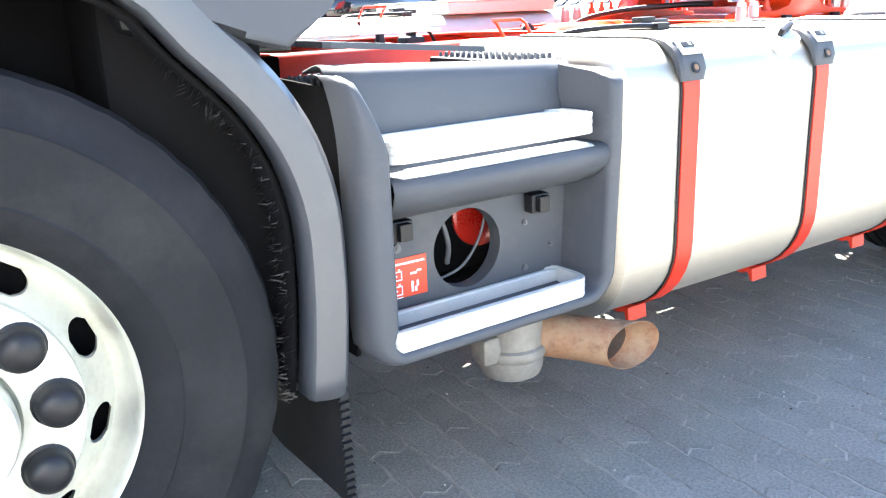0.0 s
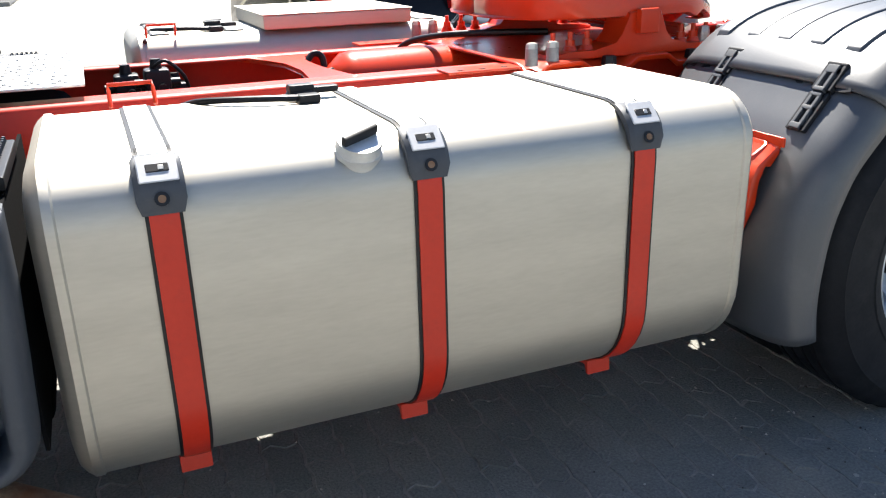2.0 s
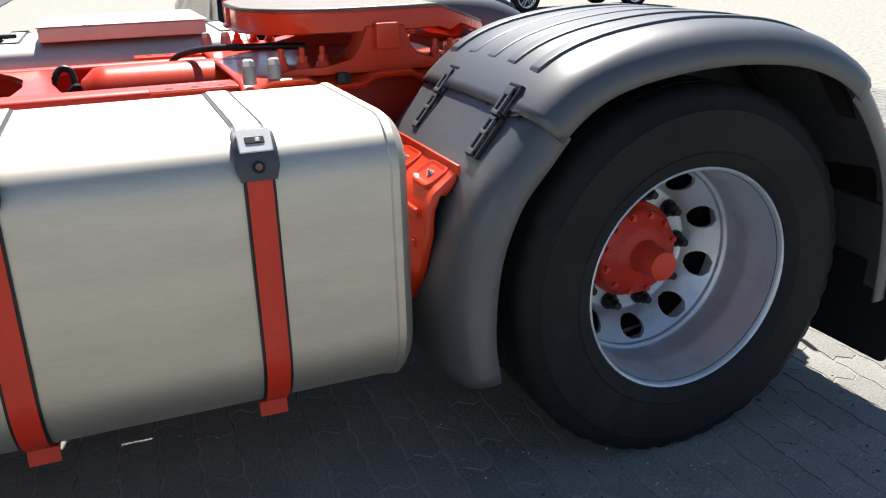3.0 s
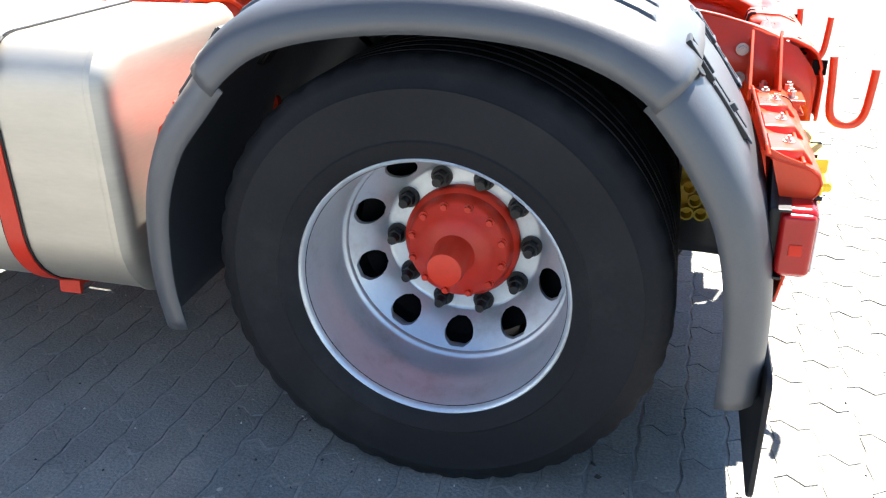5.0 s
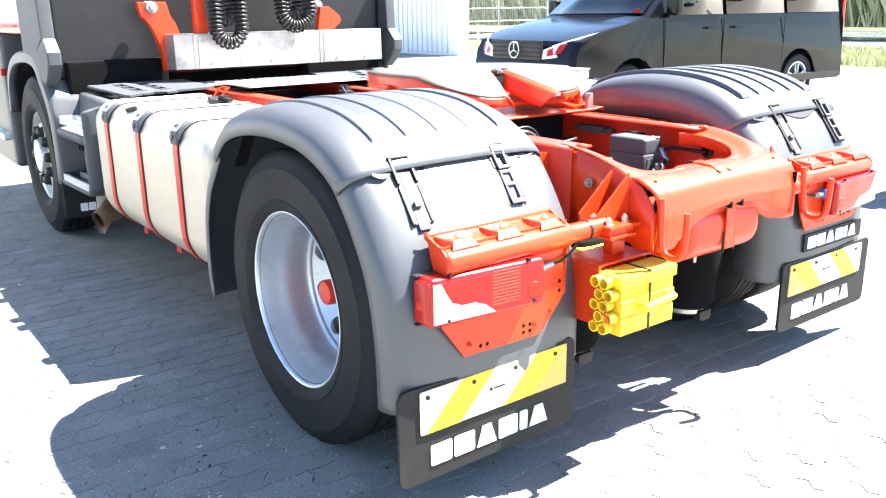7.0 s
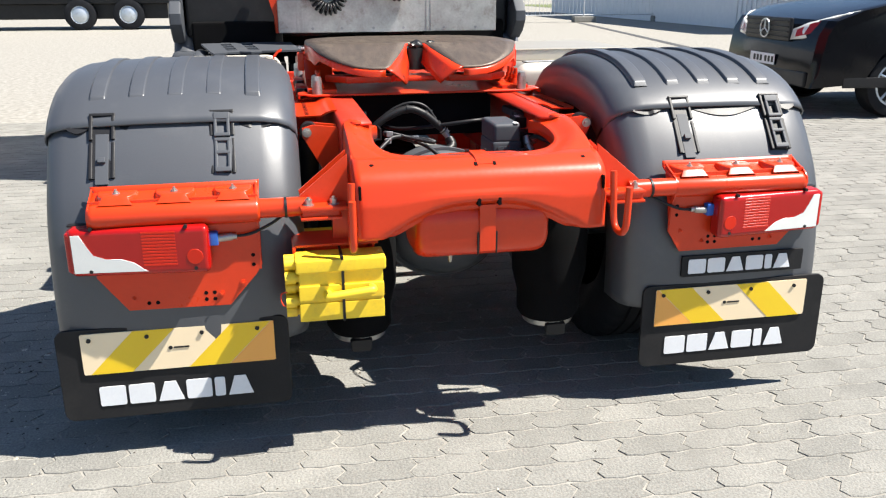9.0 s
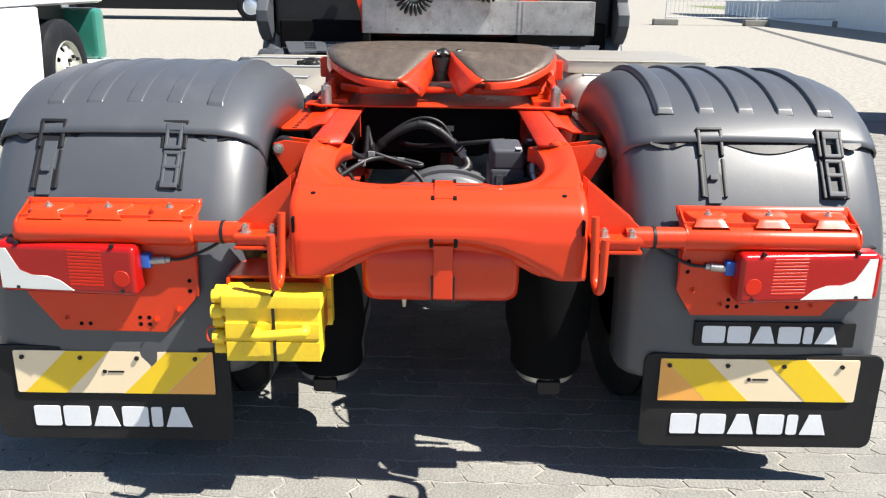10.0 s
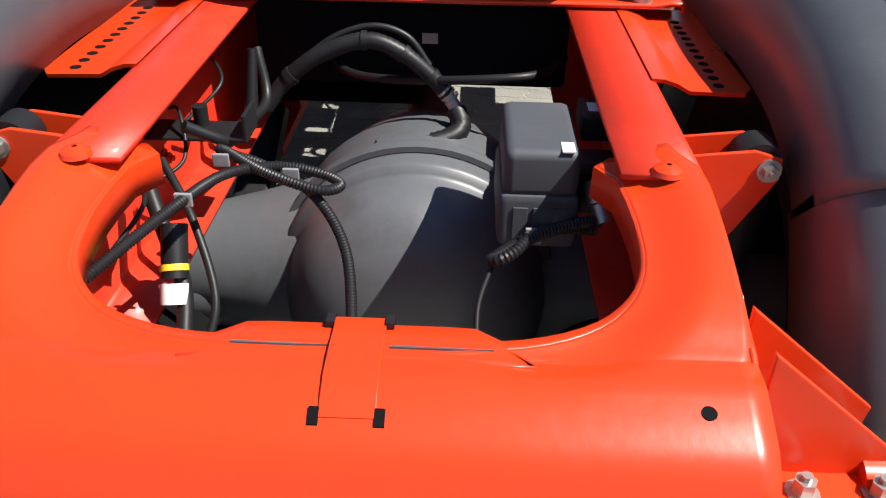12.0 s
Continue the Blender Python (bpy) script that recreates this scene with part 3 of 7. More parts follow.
def mudflap(s):
    bm = B()
    outl = rrect(0.59, 1.272, 0.128, 0.425, 0.03, 4)
    prism(bm, [(s * u, v) for u, v in outl], "x", 0.683, 0.695, 0.003)
    fl = part("mudflap", bm, RUBBER, truck, "black rubber mudflap with a white printed mark")
    letters(fl, WHITE, 0.6955, min(s * 0.68, s * 1.165), max(s * 0.68, s * 1.165), 0.172, 0.236)
    # striped plate leaning back a little at its foot
    y0, y1, z0, z1 = 0.635, 1.2, 0.281, 0.412
    bm = B()
    prism(bm, rrect(min(s * y0, s * y1), max(s * y0, s * y1), z0, z1, 0.006, 3), "x", 0.6965, 0.7)
    pl = part("striped_plate", bm, PLATE_W, fl, "yellow and cream diagonal striped warning plate")
    h = z1 - z0
    lo, hi = min(s * y0, s * y1), max(s * y0, s * y1)
    W = 0.565
    inner_low = s > 0

    def stripe(a, b, mtl, nm):
        # parallelogram between a and b along the foot, leaning at 45 degrees
        lean = h * (1.0 if not inner_low else -1.0)
        poly = [(a, z0), (b, z0), (b + lean, z1), (a + lean, z1)]
        poly = [(min(max(u, lo), hi), v) for u, v in poly]
        bm = B()
        prism(bm, poly, "x", 0.7, 0.701)
        part(nm, bm, mtl, pl)
    if s < 0:
        stripe(lo + 0.02, lo + 0.14, PLATE_Y, "stripe")
        stripe(lo + 0.305, lo + 0.425, PLATE_Y, "stripe")
        bm = B()
        prism(bm, [(lo + 0.427, z0), (hi, z0), (hi, z1), (lo + 0.427 + h, z1)], "x", 0.7, 0.701)
        part("stripe", bm, PLATE_O, pl, "orange end stripe")
    else:
        stripe(hi - 0.14, hi - 0.02, PLATE_Y, "stripe")
        stripe(hi - 0.425, hi - 0.305, PLATE_Y, "stripe")
        bm = B()
        prism(bm, [(lo, z0), (hi - 0.427, z0), (hi - 0.427 - h, z1), (lo, z1)], "x", 0.7, 0.701)
        part("stripe", bm, PLATE_O, pl, "orange end stripe")
    for u in (0.025, 0.19, 0.35, 0.515):
        bm = B()
        cyl(bm, (0.698, lo + u, z1 - 0.02), (0.7045, lo + u, z1 - 0.02), 0.0065, seg=12)
        part("rivet", bm, BLACK, pl)
    bm = B()
    bx(bm, 0.7, 0.7018, lo + 0.265, lo + 0.31, 0.347, 0.352)
    cyl(bm, (0.699, lo + 0.255, 0.3495), (0.7018, lo + 0.255, 0.3495), 0.006, seg=12)
    part("small_print", bm, BLACK, pl)
    if s > 0:
        bm = B()
        prism(bm, rrect(0.72, 1.17, 0.452, 0.525, 0.004, 3), "x", 0.69, 0.699)
        tag = part("name_strip", bm, RUBBER, fl, "black strip with a white printed mark")
        letters(fl, WHITE, 0.7, 0.742, 1.148, 0.463, 0.514)


for side in (-1, 1):
    mudflap(side)


def lamp_bracket(s):
    bm = B()
    outl = [(0.655, 0.815), (0.655, 0.6), (0.672, 0.572), (0.756, 0.476), (1.048, 0.48), (1.125, 0.585), (1.125, 0.815)]
    if s > 0:
        outl = [(0.655, 0.815), (0.655, 0.62), (0.7, 0.548), (1.06, 0.55), (1.1, 0.6), (1.125, 0.62), (1.125, 0.815)]
    prism(bm, [(s * u, v) for u, v in outl], "x", 0.7, 0.707, 0.002)
    br = part("lamp_bracket", bm, RED, truck, "red pressed-steel lamp bracket")
    # half round that wraps the tube, and the sloping shelf above it
    rows = []
    prof = [(0.705, 0.734), (0.72, 0.739), (0.736, 0.753), (0.741, 0.772), (0.735, 0.788), (0.719, 0.799), (0.692, 0.806), (0.662, 0.814), (0.638, 0.824), (0.634, 0.842)]
    for y in (0.652, 0.66, 0.9, 1.11, 1.127):
        rows.append([(x - (0.004 if y in (0.652, 1.127) else 0), s * y, z) for x, z in prof])
    bm = B()
    sheet(bm, rows)
    part("shelf", bm, RED, br, solid=0.004 * s)
    low = 0.585 if s < 0 else 0.62
    for y in (1.123, 0.66):
        bm = B()
        prism(bm, [(0.64, 0.838), (0.668, 0.824), (0.7, 0.813), (0.722, 0.802), (0.735, 0.788), (0.738, 0.772), (0.733, 0.756), (0.712, 0.715), (0.708, low), (0.7, low), (0.684, 0.7), (0.655, 0.79)], "y", s * (y - 0.0025), s * (y + 0.0025), 0.001)
        part("end_web", bm, RED, br)
    for y in (0.725, 0.89, 1.05):
        # pressed ledge: flat on top, its front falling to the round of the tube
        bm = B()
        rows = []
        for x, half, z in ((0.645, 0.05, 0.831), (0.66, 0.05, 0.8315), (0.682, 0.047, 0.83), (0.696, 0.041, 0.8285), (0.7045, 0.032, 0.826), (0.711, 0.036, 0.819), (0.722, 0.045, 0.806)):
            rows.append([(x, s * (y + half * 1.2 * k), z - drop) for k, drop in ((-1.0, 0.02), (-0.92, 0.004), (-0.84, 0.0), (-0.4, 0.0), (0.4, 0.0), (0.84, 0.0), (0.92, 0.004), (1.0, 0.02))])
        sheet(bm, rows)
        part("pressed_ledge", bm, RED, br, sharp=60)
        bm = B()
        bolt(bm, (0.68, s * y, 0.83), (0.05, 0, 1), 0.0075, 0.007)
        part("bolt", bm, STEEL, br)
    for y, z in ((0.715, 0.545), (0.78, 0.515), (1.03, 0.515)) if s < 0 else ((0.7, 0.62), (0.78, 0.58), (1.03, 0.58)):
        bm = B()
        bolt(bm, (0.707, s * y, z), (1, 0, 0), 0.0065, 0.005)
        part("bolt", bm, RED, br)
    # small discs in place of holes, their inner shade given by the black
    for y, z in ((0.8, 0.5), (0.825, 0.5), (0.8, 0.52), (0.825, 0.52), (0.965, 0.5), (0.99, 0.5), (0.68, 0.6), (0.68, 0.63)):
        z += 0.075 if s > 0 else 0
        bm = B()
        cyl(bm, (0.704, s * y, z), (0.7076, s * y, z), 0.006, seg=10)
        part("hole", bm, DEEP_BLACK, br)
    # tube across to the chassis
    bm = B()
    cyl(bm, (0.71, s * 0.5, 0.772), (0.71, s * 0.665, 0.772), 0.029, seg=24)
    part("tube", bm, RED, br)
    bm = B()
    cyl(bm, (0.71, s * 0.572, 0.772), (0.71, s * 0.58, 0.772), 0.0315, seg=24)
    part("cable_tie", bm, BLACK, br)
    # clamp on the chassis: a shelf with bolts between two webs
    bm = B()
    bx(bm, 0.66, 0.775, s * 0.4, s * 0.535, 0.77, 0.782, 0.003)
    bx(bm, 0.66, 0.775, s * 0.415, s * 0.535, 0.742, 0.752, 0.003)
    bx(bm, 0.67, 0.765, s * 0.42, s * 0.53, 0.75, 0.772, 0.003)
    cl = part("clamp", bm, RED, br)
    for x in (0.665, 0.735):
        bm = B()
        prism(bm, [(s * 0.39, 0.775), (s * 0.53, 0.775), (s * 0.535, 0.805), (s * 0.39, 0.925)], "x", x - 0.028, x - 0.02, 0.002)
        part("gusset", bm, RED, br)
    for x, y in ((0.742, 0.437), (0.742, 0.51), (0.68, 0.437), (0.68, 0.51)):
        bm = B()
        bolt(bm, (x, s * y, 0.782), (0, 0, 1), 0.011, 0.018)
        part("bolt", bm, STEEL, br)
    for x, z in ((0.62, 0.875), (0.55, 0.87), (0.62, 0.8)):
        bm = B()
        bolt(bm, (x, s * 0.395, z), (0, s, 0), 0.011, 0.014)
        part("bolt", bm, STEEL, br)


def tail_lamp(s):
    y0, y1, z0, z1 = 0.795, 1.19, 0.6, 0.747

    def lamp_part(nm, bm, mtl, parent, label=""):
        # the outer end of the lamp is swept forward
        for v in bm.verts:
            v.co.x -= 0.018 + 0.035 * max(0.0, (abs(v.co.y) - 0.795) / 0.395)
        return part(nm, bm, mtl, parent, label)
    bm = B()
    bx(bm, 0.7, 0.742, s * (y0 + 0.012), s * (y1 - 0.02), z0 + 0.008, z1 - 0.008, 0.012)
    lamp = lamp_part("tail_lamp", bm, BLACK, truck, "red rear lamp cluster with a clear reversing section")
    bm = B()
    bx(bm, 0.722, 0.79, s * (y0 + 0.003), s * (y1 - 0.002), z0 + 0.003, z1 - 0.003, 0.018, 4)
    lamp_part("lens", bm, LENS_RED, lamp, "red lamp lens")
    bm = B()
    bx(bm, 0.724, 0.786, s * (y1 - 0.018), s * (y1 + 0.006), z0 + 0.012, z1 - 0.012, 0.011, 3)
    end = lamp_part("end_lens", bm, LENS_RED, lamp, "red side marker lens")
    bm = B()
    bx(bm, 0.744, 0.768, s * (y1 + 0.004), s * (y1 + 0.0085), z0 + 0.055, z0 + 0.078, 0.002)
    lamp_part("side_reflector", bm, LENS_AMBER, end, "amber side reflector")
    for z in (z0 + 0.002, z1 - 0.008):
        bm = B()
        bx(bm, 0.715, 0.74, s * (y0 + 0.02), s * (y1 + 0.004), z, z + 0.006, 0.002)
        lamp_part("housing_edge", bm, BLACK, lamp)
    bm = B()
    low = [(1.176, 0.616), (1.176, 0.728), (1.152, 0.728), (1.138, 0.7), (1.12, 0.668), (1.085, 0.655), (1.045, 0.655), (1.01, 0.643), (0.975, 0.616)]
    prism(bm, [(s * u, v) for u, v in low], "x", 0.788, 0.7915, 0.001)
    lamp_part("reversing_lens", bm, LENS_CLEAR, lamp, "clear reversing lens")
    for k in range(11):
        bm = B()
        z = 0.634 + k * 0.0095
        bx(bm, 0.789, 0.7905, s * 0.89, s * 0.985, z - 0.0035, z + 0.0035, 0.001, 1)
        lamp_part("lens_flute", bm, LENS_AMBER, lamp)
    bm = B()
    cyl(bm, (0.788, s * 0.84, 0.655), (0.7915, s * 0.84, 0.655), 0.024, 0.022, seg=24)
    lamp_part("reflector", bm, LENS_AMBER, lamp)
    for y, z in ((0.86, 0.745), (1.12, 0.745), (0.84, 0.62), (1.13, 0.62)):
        bm = B()
        cyl(bm, (0.78, s * y, z), (0.7925, s * y, z), 0.0055, seg=10)
        lamp_part("screw", bm, BLACK, lamp)
    bm = B()
    bx(bm, 0.715, 0.75, s * 0.775, s * 0.8, 0.672, 0.712, 0.004)
    lamp_part("plug", bm, BLUE, lamp, "blue connector plug")
    bm = B()
    cyl(bm, (0.735, s * 0.777, 0.69), (0.735, s * 0.735, 0.694), 0.012, seg=14)
    cyl(bm, (0.735, s * 0.735, 0.694), (0.735, s * 0.722, 0.694), 0.009, seg=12)
    lamp_part("coupling", bm, STEEL, lamp)
    bm = B()
    tube(bm, spline([(0.735, s * 0.724, 0.694), (0.737, s * 0.68, 0.7), (0.728, s * 0.62, 0.725), (0.715, s * 0.585, 0.745)], 6), 0.0045, 8)
    lamp_part("cable", bm, BLACK, lamp)


for side in (-1, 1):
    lamp_bracket(side)
    tail_lamp(side)

# ---- chassis ----
def halves(bm, rows):
    """Rows of (x, z, inner half width, outer half width); both halves, joined along the middle where the inner width is nought."""
    for s in (-1, 1):
        sheet(bm, [[(x, s * (yi + (yo - yi) * k / 8), z) for k in range(9)] for x, z, yi, yo in rows])
    bmesh.ops.remove_doubles(bm, verts=bm.verts[:], dist=1e-5)


bm = B()
for s in (-1, 1):
    sheet(bm, [[(x, s * y, z) for y, z in ((0.285, 0.972), (0.37, 0.972), (0.38, 0.968), (0.385, 0.96), (0.385, 0.72), (0.38, 0.71), (0.37, 0.706), (0.3, 0.706))] for x in (0.455, 0.3, -0.5, -1.0, -2.0, -3.0, -4.6)])
chassis = part("chassis_frame", bm, RED_DUSTY_SHADE, truck, "red painted ladder frame", solid=0.008)

# end member: a broad pressing with a round bay cut out of it
bm = B()
prof = [(0.375, 0.975), (0.4, 0.9755), (0.44, 0.976), (0.48, 0.972), (0.52, 0.966), (0.56, 0.958), (0.6, 0.947), (0.64, 0.935), (0.67, 0.924), (0.69, 0.915), (0.697, 0.912), (0.701, 0.9105), (0.704, 0.909), (0.7055, 0.9083), (0.7065, 0.908), (0.712, 0.9078), (0.72, 0.9075), (0.729, 0.907), (0.738, 0.906), (0.75, 0.9015),
        (0.765, 0.895), (0.79, 0.884), (0.808, 0.87), (0.82, 0.85), (0.826, 0.83)]
# closer rows where the bay curves round


def prof_z(x):
    for (x0, z0), (x1, z1) in zip(prof, prof[1:]):
        if x0 <= x <= x1:
            return z0 + (z1 - z0) * (x - x0) / (x1 - x0)


curve = [0.55 + 0.1555 * math.sin(radians(90 * k / 18)) for k in range(19)]
prof = [p for p in prof if p[0] < 0.545 or p[0] > 0.706] + [(x, prof_z(x)) for x in curve]
prof.sort()
rows = []
for x, z in prof:
    if x < 0.43:
        yi = 0.285 - 0.02 * math.sin((x - 0.375) / 0.055 * math.pi)
    elif x <= 0.55:
        yi = 0.285 + 0.012 * math.sin((x - 0.43) / 0.12 * math.pi / 2)
    elif x < 0.706:
        yi = 0.297 * max(0.0, 1 - ((x - 0.55) / 0.156) ** 2.6) ** (1 / 2.6)
    else:
        yi = 0.0
    rows.append((x, z, yi, 0.352 + 0.026 * min(1, max(0, (x - 0.39) / 0.06))))
NC = 20
skin = []
rim = [(x, yi) for x, z, yi, yo in rows if yi > 0 and x > 0.37] + [(0.706, rows_y * 0.02) for rows_y in range(5)]


def roll(x, y):
    """How far the skin turns down towards the edge of the bay."""
    d = min(math.hypot(x - u, y - w) for u, w in rim)
    u = max(0.0, 1 - d / 0.07)
    mid = min(1.0, max(0.0, (x - 0.6) / 0.08)) * (1 - min(1.0, max(0.0, (abs(y) - 0.12) / 0.14)))
    return 0.022 * (1 - 0.77 * mid) * u * u * (3 - 2 * u)


for x, z, yi, yo in rows:
    ys = [yi + (yo - yi) * k / NC for k in range(NC + 1)]
    skin.append([[(x, sg * y, z - roll(x, y)) for y in ys] for sg in (-1, 1)])
for j in range(1, 13):
    both = []
    for sg in (-1, 1):
        row = []
        for k in range(NC + 1):
            a = 0.378 * k / NC
            arch = 0.793 - 0.098 * max(0.0, (a - 0.04) / 0.26) ** 2
            foot = max(0.69, arch - 0.034) if a < 0.3 else 0.69
            z = 0.83 + (foot - 0.83) * j / 12
            inset = 0.034 * min(1.0, max(0.0, (arch - z) / 0.022)) if a < 0.31 else 0.0
            row.append((0.826 + 0.011 * min(1, j / 3) - inset - (0.0 if a < 0.36 else 0.006 * (a - 0.36) / 0.018), sg * a, z))
        both.append(row)
    skin.append(both)
for q in (0, 1):
    sheet(bm, [row[q] for row in skin])
bmesh.ops.remove_doubles(bm, verts=bm.verts[:], dist=1e-5)
endm = part("end_member", bm, RED, truck, "red pressed-steel rear end member with a round bay", sharp=75, solid=0.007)
# rolled lip round the bay, broadest at its rear
bm = B()
for s in (-1, 1):
    pts = [(x, z - roll(x, yi), yi) for x, z, yi, yo in rows if yi > 0 and x > 0.37] + [(0.7062, 0.9027, 0.0)]
    fine = [Vector((x, s * yi, z)) for x, z, yi in pts]
    strip = []
    for p in fine:
        w = max(0.0, (p.x - 0.5) / 0.206)
        into = Vector((-0.02 * w ** 1.5, -s * 0.004 * min(1.0, abs(p.y) / 0.1), 0))
        strip.append([p, p + into * 0.35 - Vector((0, 0, 0.001)), p + into * 0.8 - Vector((0, 0, 0.0015)), p + into * 0.95 - Vector((0, 0, 0.005)), p + into - Vector((0, 0, 0.014)), p + into - Vector((0, 0, 0.042))])
    sheet(bm, strip)
part("bay_lip", bm, RED, endm, sharp=60, solid=0.004)
for s in (-1, 1):
    bm = B()
    sheet(bm, [[(x, s * 0.379, za), (x, s * 0.384, (za + zb) / 2), (x, s * 0.384, zb)]
               for x, za, zb in ((0.43, 0.965, 0.71), (0.5, 0.962, 0.71), (0.6, 0.942, 0.72), (0.7, 0.912, 0.7), (0.76, 0.88, 0.692), (0.8, 0.83, 0.69), (0.815, 0.8, 0.69))])
    part("side_wing", bm, RED, endm, solid=0.006)
    bm = B()
    lathe(bm, [(0.019, 0.0), (0.017, 0.006), (0.01, 0.01), (0.003, 0.011)], (0.452, s * 0.337, 0.972), "z", 1, 20)
    part("rivet", bm, RED, endm)
    # black disc and slot piece carry the openings' shade in their colour
    bm = B()
    cyl(bm, (0.759, s * 0.324, 0.886), (0.7625, s * 0.324, 0.8968), 0.007, seg=14)
    part("hole", bm, DEEP_BLACK, endm)
    bm = B()
    prism(bm, [(v, u) for u, v in rrect(0.81, 0.85, s * 0.367 - 0.0035, s * 0.367 + 0.0035, 0.003, 3)], "x", 0.8, 0.8352)
    part("slot", bm, DEEP_BLACK, endm)
    # bent rod hook
    bm = B()
    tube(bm, spline([(0.845, s * 0.392, 0.865), (0.85, s * 0.394, 0.8), (0.855, s * 0.396, 0.73), (0.868, s * 0.397, 0.7), (0.895, s * 0.398, 0.69), (0.925, s * 0.399, 0.697), (0.94, s * 0.4, 0.725), (0.945, s * 0.4, 0.78), (0.947, s * 0.4, 0.838)], 5), 0.0105, 10)
    part("rope_hook", bm, RED, endm, "red bent-rod rope hook")
    # shock mount: two plates, a rubber bush and a bolt
    bm = B()
    for x in (0.285, 0.345):
        prism(bm, [(s * 0.386, 0.945), (s * 0.47, 0.955), (s * 0.505, 0.945), (s * 0.505, 0.915), (s * 0.44, 0.8), (s * 0.386, 0.78)], "x", x - 0.004, x + 0.004, 0.002)
    sh = part("damper_mount", bm, RED, chassis, "red damper mount")
    bm = B()
    cyl(bm, (0.292, s * 0.482, 0.93), (0.338, s * 0.482, 0.93), 0.03, seg=20)
    part("bush", bm, BLACK, sh)
    bm = B()
    bolt(bm, (0.35, s * 0.49, 0.93), (1, 0, 0), 0.0105, 0.013)
    part("bolt", bm, STEEL, sh)
    bm = B()
    cyl(bm, (0.31, s * 0.48, 0.91), (0.2, s * 0.5, 0.5), 0.035, seg=16)
    part("damper", bm, BLACK, sh)
    # holed ramp plate beside the rail
    bm = B()
    top = [[(x, s * 0.373, 0.9745), (x, s * 0.392, 0.9735), (x, s * 0.412, 0.967), (x, s * 0.43, 0.957), (x, s * 0.525 if x < 0.14 else s * 0.51, 0.955)] for x in (-0.28, 0.0, 0.125, 0.15)]
    sheet(bm, top)
    sheet(bm, [[(p[0] - 0.001, p[1], p[2] - 0.006) for p in r] for r in top])
    sheet(bm, [[p for p in top[-1]], [(p[0] - 0.001, p[1], p[2] - 0.006) for p in top[-1]]])
    sheet(bm, [[r[-1], (r[-1][0], r[-1][1], r[-1][2] - 0.006)] for r in top])
    sp = part("side_plate", bm, RED, chassis, "red side plate with a row of holes")
    # row of holes drawn as discs, with the shade inside coloured on
    for k in range(11):
        bm = B()
        cyl(bm, (0.122 - 0.032 * k, s * 0.478, 0.952), (0.122 - 0.032 * k, s * 0.478, 0.9568), 0.0085, seg=14)
        part("hole", bm, DEEP_BLACK, sp)

# flange that turns down into the bay, with two long slits behind it
bm = B()
rows = []
for k in range(13):
    y = 0.013 + (-0.165 + 0.33 * k / 12)
    end = 1 - abs(y - 0.013) / 0.165
    x0 = 0.712 - (0.055 * min(1.0, end / 0.35) ** 0.6 if end > 0 else 0)
    sink = 0.006 * (1 - min(1.0, max(0.0, end) / 0.2))
    rows.append([(0.716, y, 0.9022), (0.708, y, 0.9035 - sink), (max(x0, x0 * 0.5 + 0.356), y, 0.9055 - sink), (x0 + 0.006, y, 0.904 - sink), (x0, y, 0.899 - sink), (x0 - 0.003, y, 0.889), (x0 - 0.003, y, 0.86)])
sheet(bm, rows)
part("bay_flange", bm, RED, endm, sharp=60, solid=0.004)
for ya, yb in ((-0.105, -0.015), (0.044, 0.14)):
    bm = B()
    prism(bm, [(0.6972, ya), (0.6983, yb - 0.03), (0.699, yb), (0.7, yb - 0.03), (0.6996, ya)], "z", 0.898, 0.9066)
    part("slot", bm, AXLE, endm)

# strap over the end member, and the air tank it holds
bm = B()
prism(bm, [(0.648, 0.876), (0.652, 0.903), (0.66, 0.9095), (0.7, 0.9095), (0.74, 0.908), (0.76, 0.8995), (0.778, 0.8905), (0.776, 0.885), (0.738, 0.903), (0.706, 0.905), (0.664, 0.904), (0.658, 0.898), (0.655, 0.876)], "y", -0.012, 0.038, 0.001)
strap0 = part("tank_strap", bm, RED, endm, "red steel tank strap")
bm = B()
bx(bm, 0.8135, 0.82, -0.012, 0.038, 0.63, 0.775, 0.002)
part("strap_end", bm, RED, strap0)
for y in (-0.018, 0.044):
    bm = B()
    prism(bm, rrect(y - 0.005, y + 0.005, 0.776, 0.8, 0.004, 3), "x", 0.8, 0.8385)
    part("slot", bm, DEEP_BLACK, endm)
for y in (-0.0155, 0.0415):
    bm = B()
    prism(bm, [(0.646, 0.885), (0.65, 0.906), (0.658, 0.9125), (0.672, 0.9125), (0.672, 0.906), (0.66, 0.906), (0.654, 0.899), (0.652, 0.885)], "y", y - 0.004, y + 0.004)
    part("rubber_edge", bm, BLACK, endm)
    bm = B()
    bx(bm, 0.811, 0.8185, y - 0.0025, y + 0.0025, 0.62, 0.69, 0.001)
    part("rubber_edge", bm, BLACK, endm)
    bm = B()
    prism(bm, [(0.768, 0.885), (0.77, 0.8952), (0.785, 0.888), (0.783, 0.875)], "y", y - 0.0045, y + 0.0045)
    part("slot", bm, DEEP_BLACK, endm)
bm = B()
rows = []
for y, k in ((-0.2, 0.7), (-0.197, 0.84), (-0.188, 0.93), (-0.172, 0.985), (-0.15, 1.0), (0.165, 1.0), (0.187, 0.985), (0.203, 0.93), (0.212, 0.84), (0.215, 0.7)):
    rows.append([(0.671 + (x - 0.671) * k, y, 0.695 + (z - 0.695) * k) for x, z in rrect(0.53, 0.812, 0.6, 0.79, 0.075, 8)])
vs = sheet(bm, rows, close=True)
